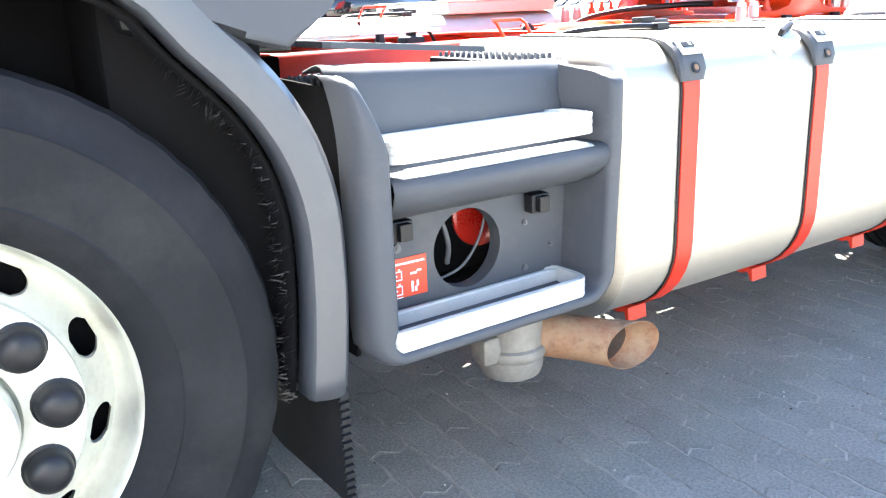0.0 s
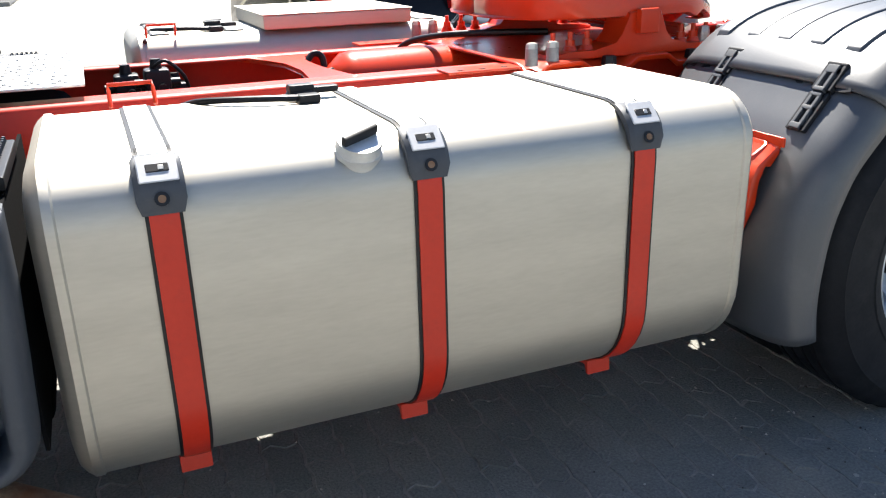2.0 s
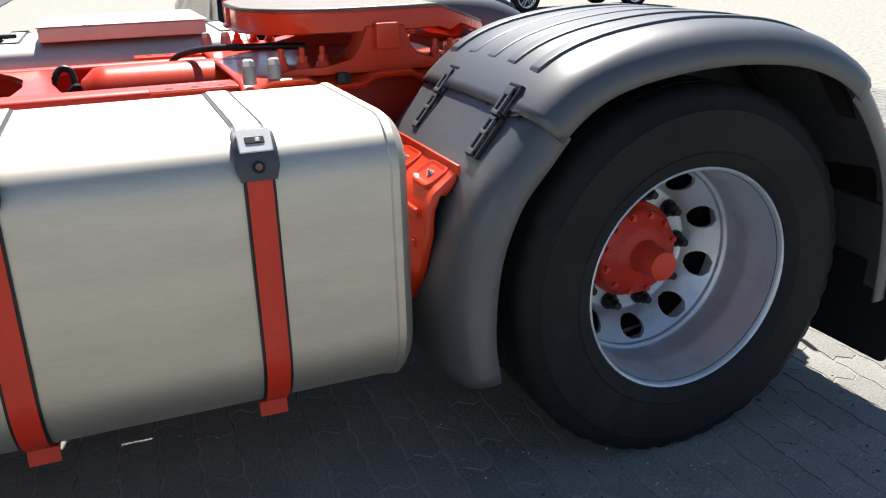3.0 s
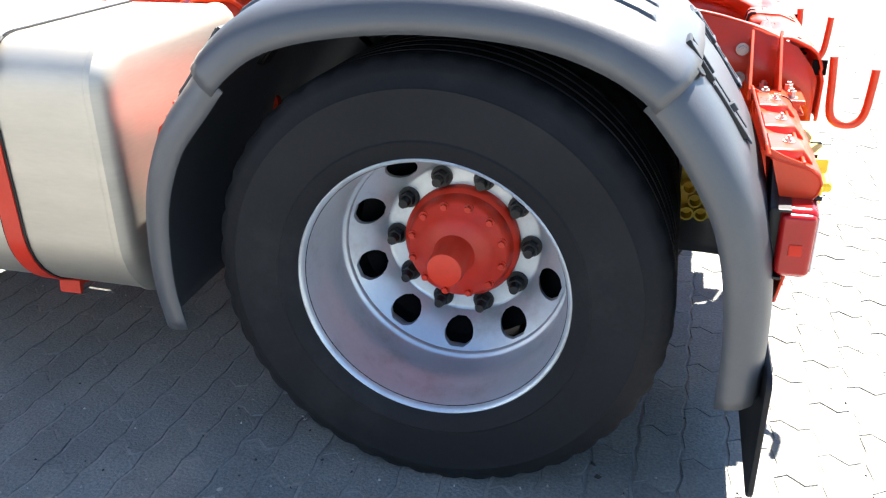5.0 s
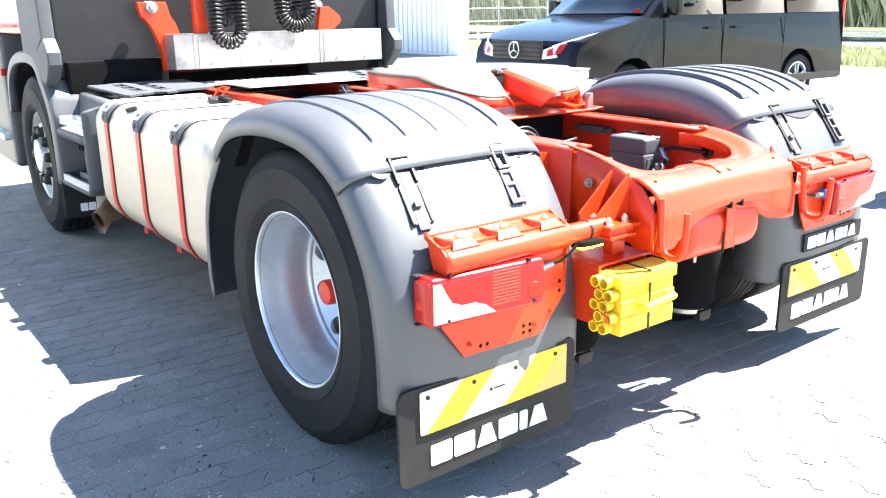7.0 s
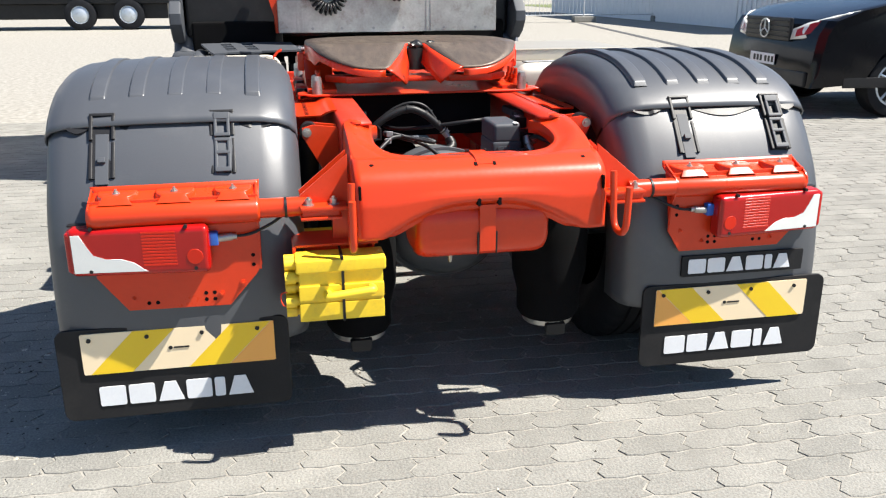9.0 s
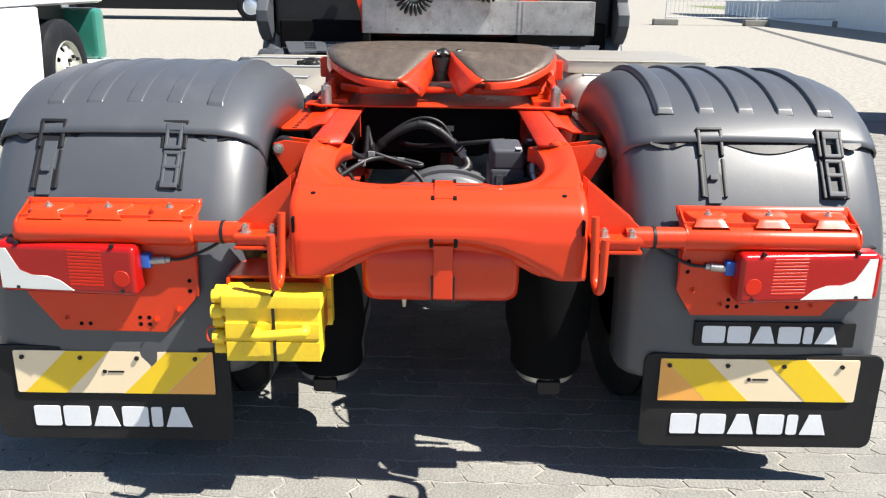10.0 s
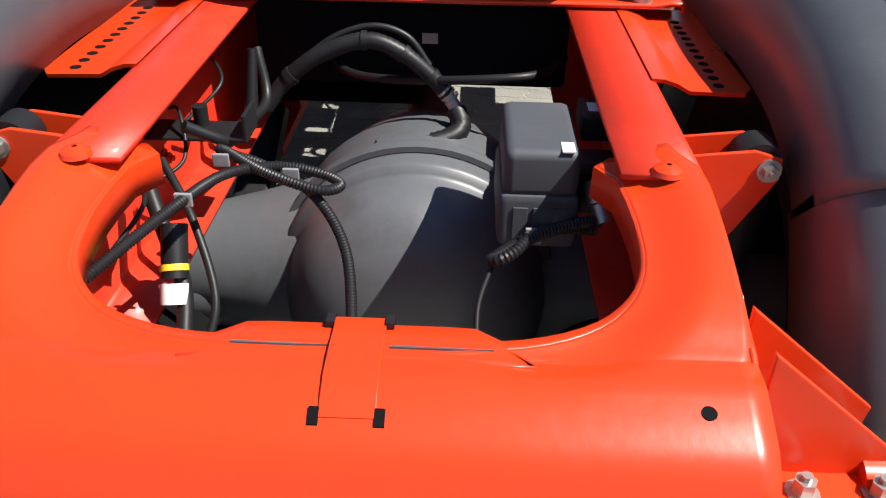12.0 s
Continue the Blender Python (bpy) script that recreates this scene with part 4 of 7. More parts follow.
bm.faces.new(vs[0]), bm.faces.new(vs[-1])
part("air_tank", bm, RED, chassis, "red compressed-air tank")
bm = B()
cyl(bm, (0.76, -0.09, 0.615), (0.76, -0.09, 0.585), 0.008, 0.005, seg=10)
part("drain_valve", bm, STEEL, chassis)

# cross beams between the rails, and a red compressed-air cylinder
bm = B()
bx(bm, -0.36, -0.26, -0.3, 0.3, 0.8, 0.985, 0.01)
db = part("dark_cross_member", bm, DEEP_BLACK, chassis, "black cross member with a small label")
bm = B()
bx(bm, -0.2605, -0.2585, 0.02, 0.05, 0.885, 0.905)
part("label", bm, STEEL, db)
for x in (-1.62, -2.75):
    bm = B()
    bx(bm, x - 0.05, x + 0.05, -0.38, 0.38, 0.7, 0.82, 0.02, 3)
    part("cross_beam", bm, RED_DUSTY_SHADE, chassis)
bm = B()
prism(bm, [(-1.6, -0.37), (-1.42, -0.37), (-1.45, -0.25), (-1.48, -0.05), (-1.49, 0.1), (-1.47, 0.22), (-1.42, 0.31), (-1.4, 0.37), (-1.68, 0.37), (-1.665, 0.31), (-1.6, 0.2), (-1.56, 0.08), (-1.555, -0.1), (-1.57, -0.28)], "z", 0.955, 0.971, 0.005)
brk = part("cross_bracket", bm, RED, chassis, "red forked cross bracket")
bm = B()
bx(bm, -1.59, -1.49, 0.325, 0.345, 0.969, 0.9725, 0.001)
part("slot", bm, BLACK, brk)
bm = B()
r = lathe(bm, [(0.02, -1.42), (0.08, -1.4), (0.115, -1.36), (0.12, -1.32), (0.12, -0.85), (0.115, -0.82), (0.08, -0.78), (0.02, -0.76)], (0, 0.13, 0.87), "x", 1, 32)
disc(bm, r[0]), disc(bm, r[-1])
part("air_cylinder", bm, RED, chassis, "red compressed-air cylinder")
for x, y, h in ((-2.05, 0.24, 0.0), (-1.96, 0.17, 0.02), (-1.9, 0.27, -0.04)):
    bm = B()
    bx(bm, x - 0.04, x + 0.04, y - 0.035, y + 0.04, 0.86, 0.955 + h, 0.012, 2)
    cyl(bm, (x, y, 0.95 + h), (x, y, 0.985 + h), 0.02, 0.016, seg=14)
    cyl(bm, (x - 0.07, y, 0.91 + h), (x + 0.07, y + 0.02, 0.905 + h), 0.014, seg=12)
    cyl(bm, (x + 0.01, y - 0.06, 0.9 + h), (x + 0.01, y, 0.9 + h), 0.012, seg=10)
    part("valve_block", bm, BLACK, chassis)
for pts, r in (([(-2.2, 0.05, 0.86), (-2.0, 0.12, 0.9), (-1.85, 0.2, 0.87), (-1.6, 0.28, 0.84)], 0.007), ([(-2.1, -0.15, 0.82), (-1.9, -0.02, 0.87), (-1.7, 0.08, 0.84), (-1.5, 0.05, 0.85)], 0.006), ([(-1.97, 0.16, 0.98), (-1.93, 0.13, 1.0), (-1.88, 0.14, 0.95), (-1.86, 0.2, 0.88)], 0.006),
               ([(-1.5, 0.12, 0.84), (-1.49, 0.13, 0.93), (-1.46, 0.14, 0.985), (-1.425, 0.14, 0.975), (-1.42, 0.13, 0.9)], 0.011), ([(-1.46, 0.06, 0.85), (-1.44, 0.06, 0.92), (-1.41, 0.07, 0.94), (-1.4, 0.1, 0.9)], 0.008)):
    bm = B()
    tube(bm, spline(pts, 6), r, 8)
    part("air_line", bm, BLACK, chassis)

# unseen gearbox, shaft and plates, added to hold sun off the ground
# assumed gearbox, out of view, placed to block sun below the step box
bm = B()
bx(bm, -3.15, -2.2, -0.3, 0.3, 0.38, 0.93, 0.08, 3)
cyl(bm, (-2.2, 0, 0.62), (-2.08, 0, 0.61), 0.12, 0.09, seg=24)
part("gearbox", bm, DEEP_BLACK, chassis, "unseen gearbox block between the rails that keeps sun off the ground")
bm = B()
cyl(bm, (-2.1, 0, 0.61), (-0.2, 0.02, 0.55), 0.055, seg=24)
part("drive_shaft", bm, AXLE, chassis)
bm = B()
# added sun mask: each notch lets one patch of sunlight through
edge = [(-2.2, 0.0)]
for x0, x1, y1 in ((-2.14, -2.07, -0.06), (-2.07, -1.99, 0.0), (-1.99, -1.94, -0.07), (-1.94, -1.73, 0.0), (-1.73, -1.63, -0.1), (-1.63, -1.53, 0.0), (-1.53, -1.43, -0.07), (-1.43, -1.3, 0.0), (-1.3, -1.21, -0.12), (-1.21, -0.4, 0.0)):
    edge += [(x0, edge[-1][1]), (x0, y1), (x1, y1)]
prism(bm, [(-0.4, -0.37), (-2.2, -0.37)] + edge, "z", 0.705, 0.73)
part("sun_mask", bm, DEEP_BLACK, chassis, "unseen notched black plate that shapes the sun patches")
# added plate, not a seen part: keeps the ground under the box shaded
bm = B()
bx(bm, -3.0, -2.32, -1.02, -0.4, 0.44, 0.5, 0.02)
part("under_box_sun_block", bm, DEEP_BLACK, chassis, "unseen dark plate that blocks sun under the step box")
# plain black panel that covers the rail's web
bm = B()
bx(bm, -3.25, -2.74, -0.47, -0.43, 0.6, 0.972, 0.008)
part("rail_cover_panel", bm, DEEP_BLACK, chassis, "black panel beside the rail")

# axle: tube, round centre housing and its cover
bm = B()
cyl(bm, (AX, -0.9, AZ), (AX, 0.9, AZ), 0.085, seg=28)
axle = part("rear_axle", bm, AXLE, truck, "grey painted rear axle")
bm = B()
r = lathe(bm, [(0.245, -0.06), (0.25, -0.02), (0.25, 0.045), (0.247, 0.053), (0.236, 0.057), (0.23, 0.064), (0.227, 0.085), (0.218, 0.115), (0.2, 0.145), (0.17, 0.172), (0.13, 0.193), (0.08, 0.206), (0.02, 0.211)], (AX + 0.02, 0.03, AZ + 0.045), "x", 1, 64)
disc(bm, r[-1])
part("housing", bm, AXLE, axle, "rounded grey axle housing", sharp=50)
bm = B()
lathe(bm, [(0.252, -0.012), (0.262, -0.012), (0.262, 0.012), (0.252, 0.012)], (AX + 0.02, 0.03, AZ + 0.045), "x", 1, 56)
lathe(bm, [(0.24, -0.05), (0.246, -0.14), (0.2, -0.3), (0.11, -0.42), (0.09, -0.6)], (AX + 0.02, 0.03, AZ + 0.045), "x", 1, 40)
part("flange", bm, AXLE, axle)
for s in (-1, 1):
    bm = B()
    lathe(bm, [(0.19, 0.08), (0.165, 0.17), (0.135, 0.27), (0.112, 0.36), (0.1, 0.46), (0.096, 0.56)], (AX - 0.03, 0.0, AZ + 0.03), "y", s, 40)
    part("axle_arm", bm, AXLE, axle)
for s in (-1, 1):
    bm = B()
    lathe(bm, [(0.06, 0.24), (0.1, 0.25), (0.112, 0.27), (0.112, 0.34), (0.12, 0.37), (0.132, 0.42), (0.135, 0.55), (0.13, 0.62), (0.12, 0.66), (0.05, 0.67)], (0.42, s * 0.345, 0), "z", 1, 36)
    part("air_bellows", bm, DEEP_BLACK, axle, "black rubber air-suspension bellows")
    bm = B()
    r = lathe(bm, [(0.085, 0.225), (0.09, 0.23), (0.09, 0.255)], (0.42, s * 0.345, 0), "z", 1, 30)
    disc(bm, r[0])
    part("piston_foot", bm, STEEL, axle)
    bm = B()
    prism(bm, [(-0.55, 0.62), (-0.5, 0.66), (0.0, 0.42), (0.52, 0.24), (0.52, 0.2), (0.0, 0.36)], "y", s * 0.31, s * 0.385, 0.01)
    part("spring_arm", bm, BLACK, axle)

# things hung in the bay: valve box, hoses, plugs
bm = B()
bx(bm, 0.05, 0.235, 0.16, 0.262, 0.83, 0.9, 0.014, 3)
bx(bm, 0.06, 0.24, 0.155, 0.265, 0.755, 0.838, 0.012, 2)
bx(bm, 0.08, 0.2, 0.17, 0.255, 0.735, 0.76, 0.008, 2)
vb = part("valve_unit", bm, DARK, chassis, "black valve unit with a white label")
bm = B()
bx(bm, 0.205, 0.235, 0.235, 0.252, 0.8995, 0.9015, 0)
part("label", bm, WHITE, vb)
for k in range(3):
    bm = B()
    bx(bm, 0.2395, 0.2425, 0.175 + 0.027 * k, 0.195 + 0.027 * k, 0.77, 0.82, 0.001)
    part("cover_rib", bm, DARK, vb)
for x0, x1, y0, y1, z0, z1 in ((0.03, 0.11, 0.275, 0.32, 0.86, 0.9), (0.14, 0.19, 0.262, 0.325, 0.845, 0.865), (0.12, 0.2, 0.27, 0.3, 0.79, 0.835)):
    bm = B()
    bx(bm, x0, x1, y0, y1, z0, z1, 0.005)
    part("plug", bm, BLACK, vb)
bm = B()
bx(bm, 0.06, 0.09, 0.285, 0.3, 0.8995, 0.9015, 0)
part("plug_label", bm, WHITE, vb)
bm = B()
cyl(bm, (0.205, 0.29, 0.845), (0.225, 0.293, 0.82), 0.017, seg=14)
cyl(bm, (0.225, 0.293, 0.82), (0.24, 0.3, 0.8), 0.013, seg=14)
cyl(bm, (0.205, 0.315, 0.838), (0.215, 0.318, 0.826), 0.01, seg=12)
part("coupling", bm, STEEL, vb)


def hose(pts, r, name="hose", ribbed=True, mtl=BLACK, parent=None, label=""):
    bm = B()
    p = spline(pts, 10)
    if ribbed:
        p = even(p, max(0.0022, r * 0.36))
    tube(bm, p, r, 12, (0.2 if r < 0.01 else 0.07) if ribbed else 0.0)
    return part(name, bm, mtl, parent or chassis, label, sharp=30 if ribbed else 80)


hose([(-0.12, -0.26, 0.8), (-0.13, -0.224, 0.846), (-0.13, -0.164, 0.896), (-0.13, -0.075, 0.929), (-0.13, -0.01, 0.909), (-0.13, 0.049, 0.861), (-0.125, 0.075, 0.835)], 0.0145, label="thick black brake hose")
# ties round the thick hose, a clamp where it meets its fitting
for p, q in (((-0.13, -0.215, 0.855), (-0.13, -0.205, 0.864)), ((-0.13, -0.08, 0.929), (-0.13, -0.07, 0.929)), ((-0.13, -0.01, 0.91), (-0.13, -0.003, 0.904)), ((-0.13, 0.04, 0.87), (-0.13, 0.046, 0.863))):
    bm = B()
    cyl(bm, p, q, 0.0175, seg=18)
    part("hose_tie", bm, BLACK, chassis)
for k in range(3):
    bm = B()
    cyl(bm, (-0.126, 0.066 + 0.007 * k, 0.845 - 0.008 * k), (-0.126, 0.069 + 0.007 * k, 0.842 - 0.008 * k), 0.0165, seg=18)
    part("clamp_ring", bm, STEEL, chassis)
hose([(-0.13, -0.2, 0.88), (-0.14, -0.13, 0.93), (-0.14, -0.06, 0.952), (-0.14, 0.0, 0.935), (-0.135, 0.04, 0.885)], 0.006, ribbed=False)
bm = B()
cyl(bm, (-0.125, 0.075, 0.835), (-0.118, 0.09, 0.81), 0.012, seg=12)
part("hose_fitting", bm, STEEL, chassis, "brass and steel hose fitting")
hose([(-0.118, 0.09, 0.81), (-0.1, 0.1, 0.785), (-0.08, 0.08, 0.77), (-0.06, 0.02, 0.76), (-0.06, -0.05, 0.75)], 0.018)
# looped flex on the left rail
hose([(0.66, -0.35, 0.86), (0.57, -0.295, 0.885), (0.46, -0.24, 0.905), (0.36, -0.2, 0.905), (0.31, -0.14, 0.895), (0.31, -0.08, 0.885), (0.33, -0.055, 0.88), (0.355, -0.08, 0.885), (0.34, -0.15, 0.9), (0.3, -0.21, 0.91), (0.29, -0.22, 0.905), (0.3, -0.16, 0.89), (0.34, -0.09, 0.87),
      (0.41, -0.04, 0.83), (0.52, -0.02, 0.78), (0.62, -0.015, 0.74)], 0.0062, label="looped black cable flex")
hose([(0.315, 0.295, 0.83), (0.34, 0.25, 0.837), (0.37, 0.2, 0.834), (0.395, 0.175, 0.825), (0.4, 0.155, 0.815), (0.38, 0.15, 0.805), (0.34, 0.19, 0.81), (0.32, 0.24, 0.82), (0.33, 0.29, 0.825)], 0.0075, label="looped black cable flex")
hose([(0.39, 0.15, 0.81), (0.44, 0.13, 0.76), (0.5, 0.14, 0.7), (0.55, 0.18, 0.66)], 0.004, ribbed=False)
for pts, r in (([(0.2, -0.3, 0.9), (0.16, -0.25, 0.86), (0.1, -0.26, 0.85), (-0.05, -0.24, 0.84), (-0.1, -0.26, 0.92)], 0.009), ([(0.3, -0.33, 0.88), (0.36, -0.29, 0.82), (0.4, -0.26, 0.76), (0.46, -0.25, 0.7)], 0.011),
               ([(0.25, -0.32, 0.87), (0.33, -0.26, 0.82), (0.4, -0.22, 0.74), (0.45, -0.23, 0.68)], 0.006), ([(-0.3, 0.3, 0.85), (-0.1, 0.2, 0.88), (-0.2, -0.1, 0.84), (-0.4, -0.2, 0.86)], 0.008)):
    hose(pts, r, ribbed=False)
bm = B()
bx(bm, 0.1, 0.17, -0.375, -0.22, 0.862, 0.868, 0.002)
bx(bm, 0.1, 0.17, -0.225, -0.218, 0.862, 0.905, 0.002)
cyl(bm, (0.12, -0.3, 0.868), (0.12, -0.3, 0.9), 0.012, seg=10)
bkt = part("cable_bracket", bm, BLACK, chassis)
bm = B()
cyl(bm, (-0.02, -0.26, 0.83), (-0.05, -0.255, 0.935), 0.012, 0.008, seg=12)
part("cable_plug", bm, BLACK, chassis)
bm = B()
cyl(bm, (0.36, -0.275, 0.83), (0.4, -0.27, 0.77), 0.018, seg=14)
part("cable_plug", bm, BLACK, chassis)
bm = B()
cyl(bm, (0.405, -0.27, 0.765), (0.42, -0.268, 0.742), 0.019, seg=14)
cyl(bm, (0.44, -0.265, 0.715), (0.447, -0.264, 0.705), 0.02, seg=14)
part("plug_collar", bm, WHITE, chassis, "white plug collar")
bm = B()
cyl(bm, (0.39, -0.272, 0.785), (0.395, -0.271, 0.778), 0.019, seg=14)
part("plug_clip", bm, YELLOW, chassis)
vb.location = (0.08, 0.0, 0.03)
# loose wiring along the left rail, with ties
rng = random.Random(12)
for k in range(3):
    x0 = -0.1 + 0.19 * k
    z0 = 0.9 - 0.018 * k
    hose([(x0, -0.36, z0), (x0 + 0.05, -0.33 + rng.uniform(-0.01, 0.02), z0 + rng.uniform(-0.01, 0.03)), (x0 + 0.11, -0.31 + rng.uniform(-0.02, 0.03), z0 - rng.uniform(0.0, 0.04)), (x0 + 0.17, -0.345, z0 - 0.05)],
         rng.choice((0.003, 0.004, 0.006)), "wire", rng.random() < 0.4)
for x, y, z in ((0.33, -0.21, 0.911), (0.43, -0.23, 0.905), (0.33, -0.12, 0.893)):
    bm = B()
    bx(bm, x - 0.003, x + 0.003, y - 0.011, y + 0.011, z - 0.009, z + 0.0095, 0.002)
    part("cable_tie", bm, CAST, chassis)
for x, y, z in ((0.29, 0.255, 0.822), (0.35, 0.205, 0.826)):
    bm = B()
    bx(bm, x - 0.003, x + 0.003, y - 0.014, y + 0.009, z - 0.014, z + 0.0095, 0.002)
    part("cable_tie", bm, CAST, chassis)
# connector box and a grommet on the right rail, joined to the valve unit by a cable
bm = B()
bx(bm, -0.2, -0.05, 0.33, 0.377, 0.895, 0.925, 0.006)
bx(bm, -0.05, -0.01, 0.338, 0.37, 0.9, 0.918, 0.004)
bx(bm, -0.235, -0.2, 0.34, 0.368, 0.9, 0.916, 0.004)
part("connector_box", bm, DARK, chassis, "grey cable connector box on the rail")
bm = B()
lathe(bm, [(0.027, 0.379), (0.027, 0.37), (0.022, 0.365), (0.013, 0.364), (0.011, 0.376)], (0.452, 0, 0.878), "y", 1, 24)
part("grommet", bm, BLACK, chassis, "black rubber grommet")
hose([(0.452, 0.374, 0.878), (0.44, 0.345, 0.877), (0.4, 0.325, 0.882), (0.34, 0.31, 0.885), (0.3, 0.3, 0.875)], 0.0075, ribbed=False)
# small lugs and bolts on the rail web
for x, z, s in ((0.3, 0.85, -1), (0.42, 0.8, -1), (0.5, 0.86, -1), (0.1, 0.8, -1), (0.45, 0.78, 1), (0.2, 0.8, 1)):
    bm = B()
    bolt(bm, (x, s * 0.376, z), (0, -s, 0), 0.01, 0.01)
    part("bolt", bm, RED, chassis)

# ---- fifth wheel and its bed ----
def wave(x):
    """The bed's outer edge steps up and down along its length."""
    u = ((x + 0.98) / 0.31) % 1.0
    return 0.027 * min(1.0, max(0.0, min((u - 0.12) / 0.12, (0.72 - u) / 0.12)))


bm = B()
for s in (-1, 1):
    rows = []
    for k in range(61):
        x = -0.98 + 0.78 * k / 60
        w = wave(x)
        rows.append([(x, s * y, 0.986) for y in (0.0, 0.25, 0.4)] + [(x, s * 0.44, 0.979 + w * 0.25), (x, s * 0.47, 0.964 + w), (x, s * 0.492, 0.963 + w), (x, s * 0.496, 0.96 + w), (x, s * 0.496, 0.945 + w)])
    sheet(bm, rows)
bmesh.ops.remove_doubles(bm, verts=bm.verts[:], dist=1e-5)
bed = part("fifth_wheel_bed", bm, RED, truck, "red corrugated mounting plate", solid=0.008)
for s in (-1, 1):
    bm = B()
    bx(bm, -1.22, -0.985, s * 0.38, s * 0.47, 0.973, 0.981, 0.002)
    part("rail_plate", bm, RED, bed)
    for x in (-1.17, -1.1, -1.03):
        bm = B()
        cyl(bm, (x, s * 0.44, 0.978), (x, s * 0.44, 0.9822), 0.011, seg=12)
        part("hole", bm, BLACK, bed)
    for x in (-0.955, -0.885, -0.295, -0.225):
        bm = B()
        y = s * 0.47 if x < -0.5 else s * 0.42
        cyl(bm, (x, y, 0.98), (x, y, 1.038 if x > -0.5 else 1.03), 0.0195, 0.0185, seg=20)
        part("spacer", bm, STEEL if x > -0.5 else CAST, bed)
        bm = B()
        zt = 1.038 if x > -0.5 else 1.03
        cyl(bm, (x, y, zt), (x, y, zt + 0.014), 0.0185, 0.0165, seg=6)
        cyl(bm, (x, y, zt + 0.0135), (x, y, zt + 0.0165), 0.012, seg=12)
        part("spacer_bolt", bm, STEEL, bed)
    # black bolts sunk in the low stretches of the edge
    for x in (-0.69, -0.38):
        bm = B()
        cyl(bm, (x, s * 0.475, 0.965), (x, s * 0.475, 0.992), 0.024, 0.02, seg=6)
        part("edge_bolt", bm, BLACK, bed)
    # pedestal: a foot with an arm at either end and a pillar between two openings
    bm = B()
    prism(bm, [(-0.88, 0.984), (-0.24, 0.984), (-0.24, 1.0), (-0.3, 1.008), (-0.38, 1.008), (-0.45, 1.02), (-0.475, 1.05), (-0.49, 1.115), (-0.61, 1.115), (-0.625, 1.05), (-0.65, 1.02), (-0.73, 1.008), (-0.82, 1.008), (-0.88, 1.0)], "y", s * 0.34, s * 0.455, 0.006)
    ped = part("pedestal", bm, RED, bed)
    bm = B()
    bx(bm, -0.585, -0.515, s * 0.452, s * 0.482, 1.05, 1.125, 0.006)
    part("pivot_block", bm, RED, bed)
    for x in (-0.85, -0.79, -0.73, -0.38, -0.33, -0.28):
        bm = B()
        cyl(bm, (x, s * 0.41, 1.004), (x, s * 0.41, 1.022), 0.024, 0.017, seg=16)
        cyl(bm, (x, s * 0.41, 1.022), (x, s * 0.41, 1.04), 0.014, seg=6)
        cyl(bm, (x, s * 0.41, 1.04), (x, s * 0.41, 1.064), 0.008, seg=10)
        part("bolt", bm, RED, bed)
# plate outline: place along the truck, inner and outer half width
FW = [(-0.925, 0.0, 0.12), (-0.915, 0.0, 0.2), (-0.89, 0.0, 0.27), (-0.84, 0.0, 0.35), (-0.78, 0.0, 0.405), (-0.7, 0.0, 0.436), (-0.55, 0.0, 0.448), (-0.47, 0.0, 0.444), (-0.415, 0.0, 0.438), (-0.405, 0.026, 0.436), (-0.37, 0.042, 0.43),
      (-0.33, 0.055, 0.418), (-0.29, 0.072, 0.4), (-0.25, 0.09, 0.372), (-0.21, 0.11, 0.336), (-0.18, 0.124, 0.302), (-0.16, 0.135, 0.272), (-0.148, 0.145, 0.24), (-0.14, 0.155, 0.205)]


def fw_z(x):
    return 1.168 - 0.34 * max(0.0, x + 0.37)


bm = B()
halves(bm, [(x, fw_z(x), a, b) for x, a, b in FW])
fw = part("fifth_wheel", bm, GREASE, bed, "greasy worn fifth-wheel coupling plate", sharp=60, solid=0.012)
for s in (-1, 1):
    # thin red rim below the plate's outer and rear edge
    bm = B()
    outer = [(FW[0][0], 0.0)] + [(x, b) for x, a, b in FW] + [(FW[-1][0] + 0.004, (FW[-1][1] + FW[-1][2]) / 2), (FW[-1][0], FW[-1][1])]
    sheet(bm, [[(x, s * y, fw_z(x) - 0.008), (x + 0.002, s * (y + 0.002), fw_z(x) - 0.014), (x + 0.002, s * (y + 0.002), fw_z(x) - (0.034 if x > -0.3 else 0.066)), (x - 0.012, s * (y - 0.012), fw_z(x) - (0.037 if x > -0.3 else 0.07))] for x, y in outer])
    part("rim_casting", bm, RED, fw, "red fifth-wheel casting", sharp=60, solid=0.005)
    # ramp that falls from the plate into the throat
    bm = B()
    inner = [(x, a) for x, a, b in FW if a > 0]
    rows = []
    for k, (x, a) in enumerate(inner):
        t = k / (len(inner) - 1)
        rows.append([(x, s * a, fw_z(x) - 0.003), (x - 0.006, s * a * 0.82, fw_z(x) - 0.02), (x - 0.02, s * (a * 0.55 + 0.004), fw_z(x) - 0.05), (x - 0.03, s * (a * 0.42 + 0.004), fw_z(x) - 0.068)])
    sheet(bm, rows)
    part("throat_ramp", bm, RED_GREASY, fw, "red throat ramp smeared with black grease", sharp=60, solid=0.006 * s)
    # ribs under the plate
    for x in (-0.72, -0.36):
        bm = B()
        prism(bm, [(s * 0.12, 1.15), (s * 0.42, 1.15), (s * 0.42, 1.11), (s * 0.16, 1.085)], "x", x - 0.008, x + 0.008, 0.002)
        part("casting_rib", bm, RED, fw)
bm = B()
bx(bm, -0.6, -0.5, -0.43, 0.43, 1.07, 1.14, 0.02)
part("pivot_beam", bm, RED, fw)
bm = B()
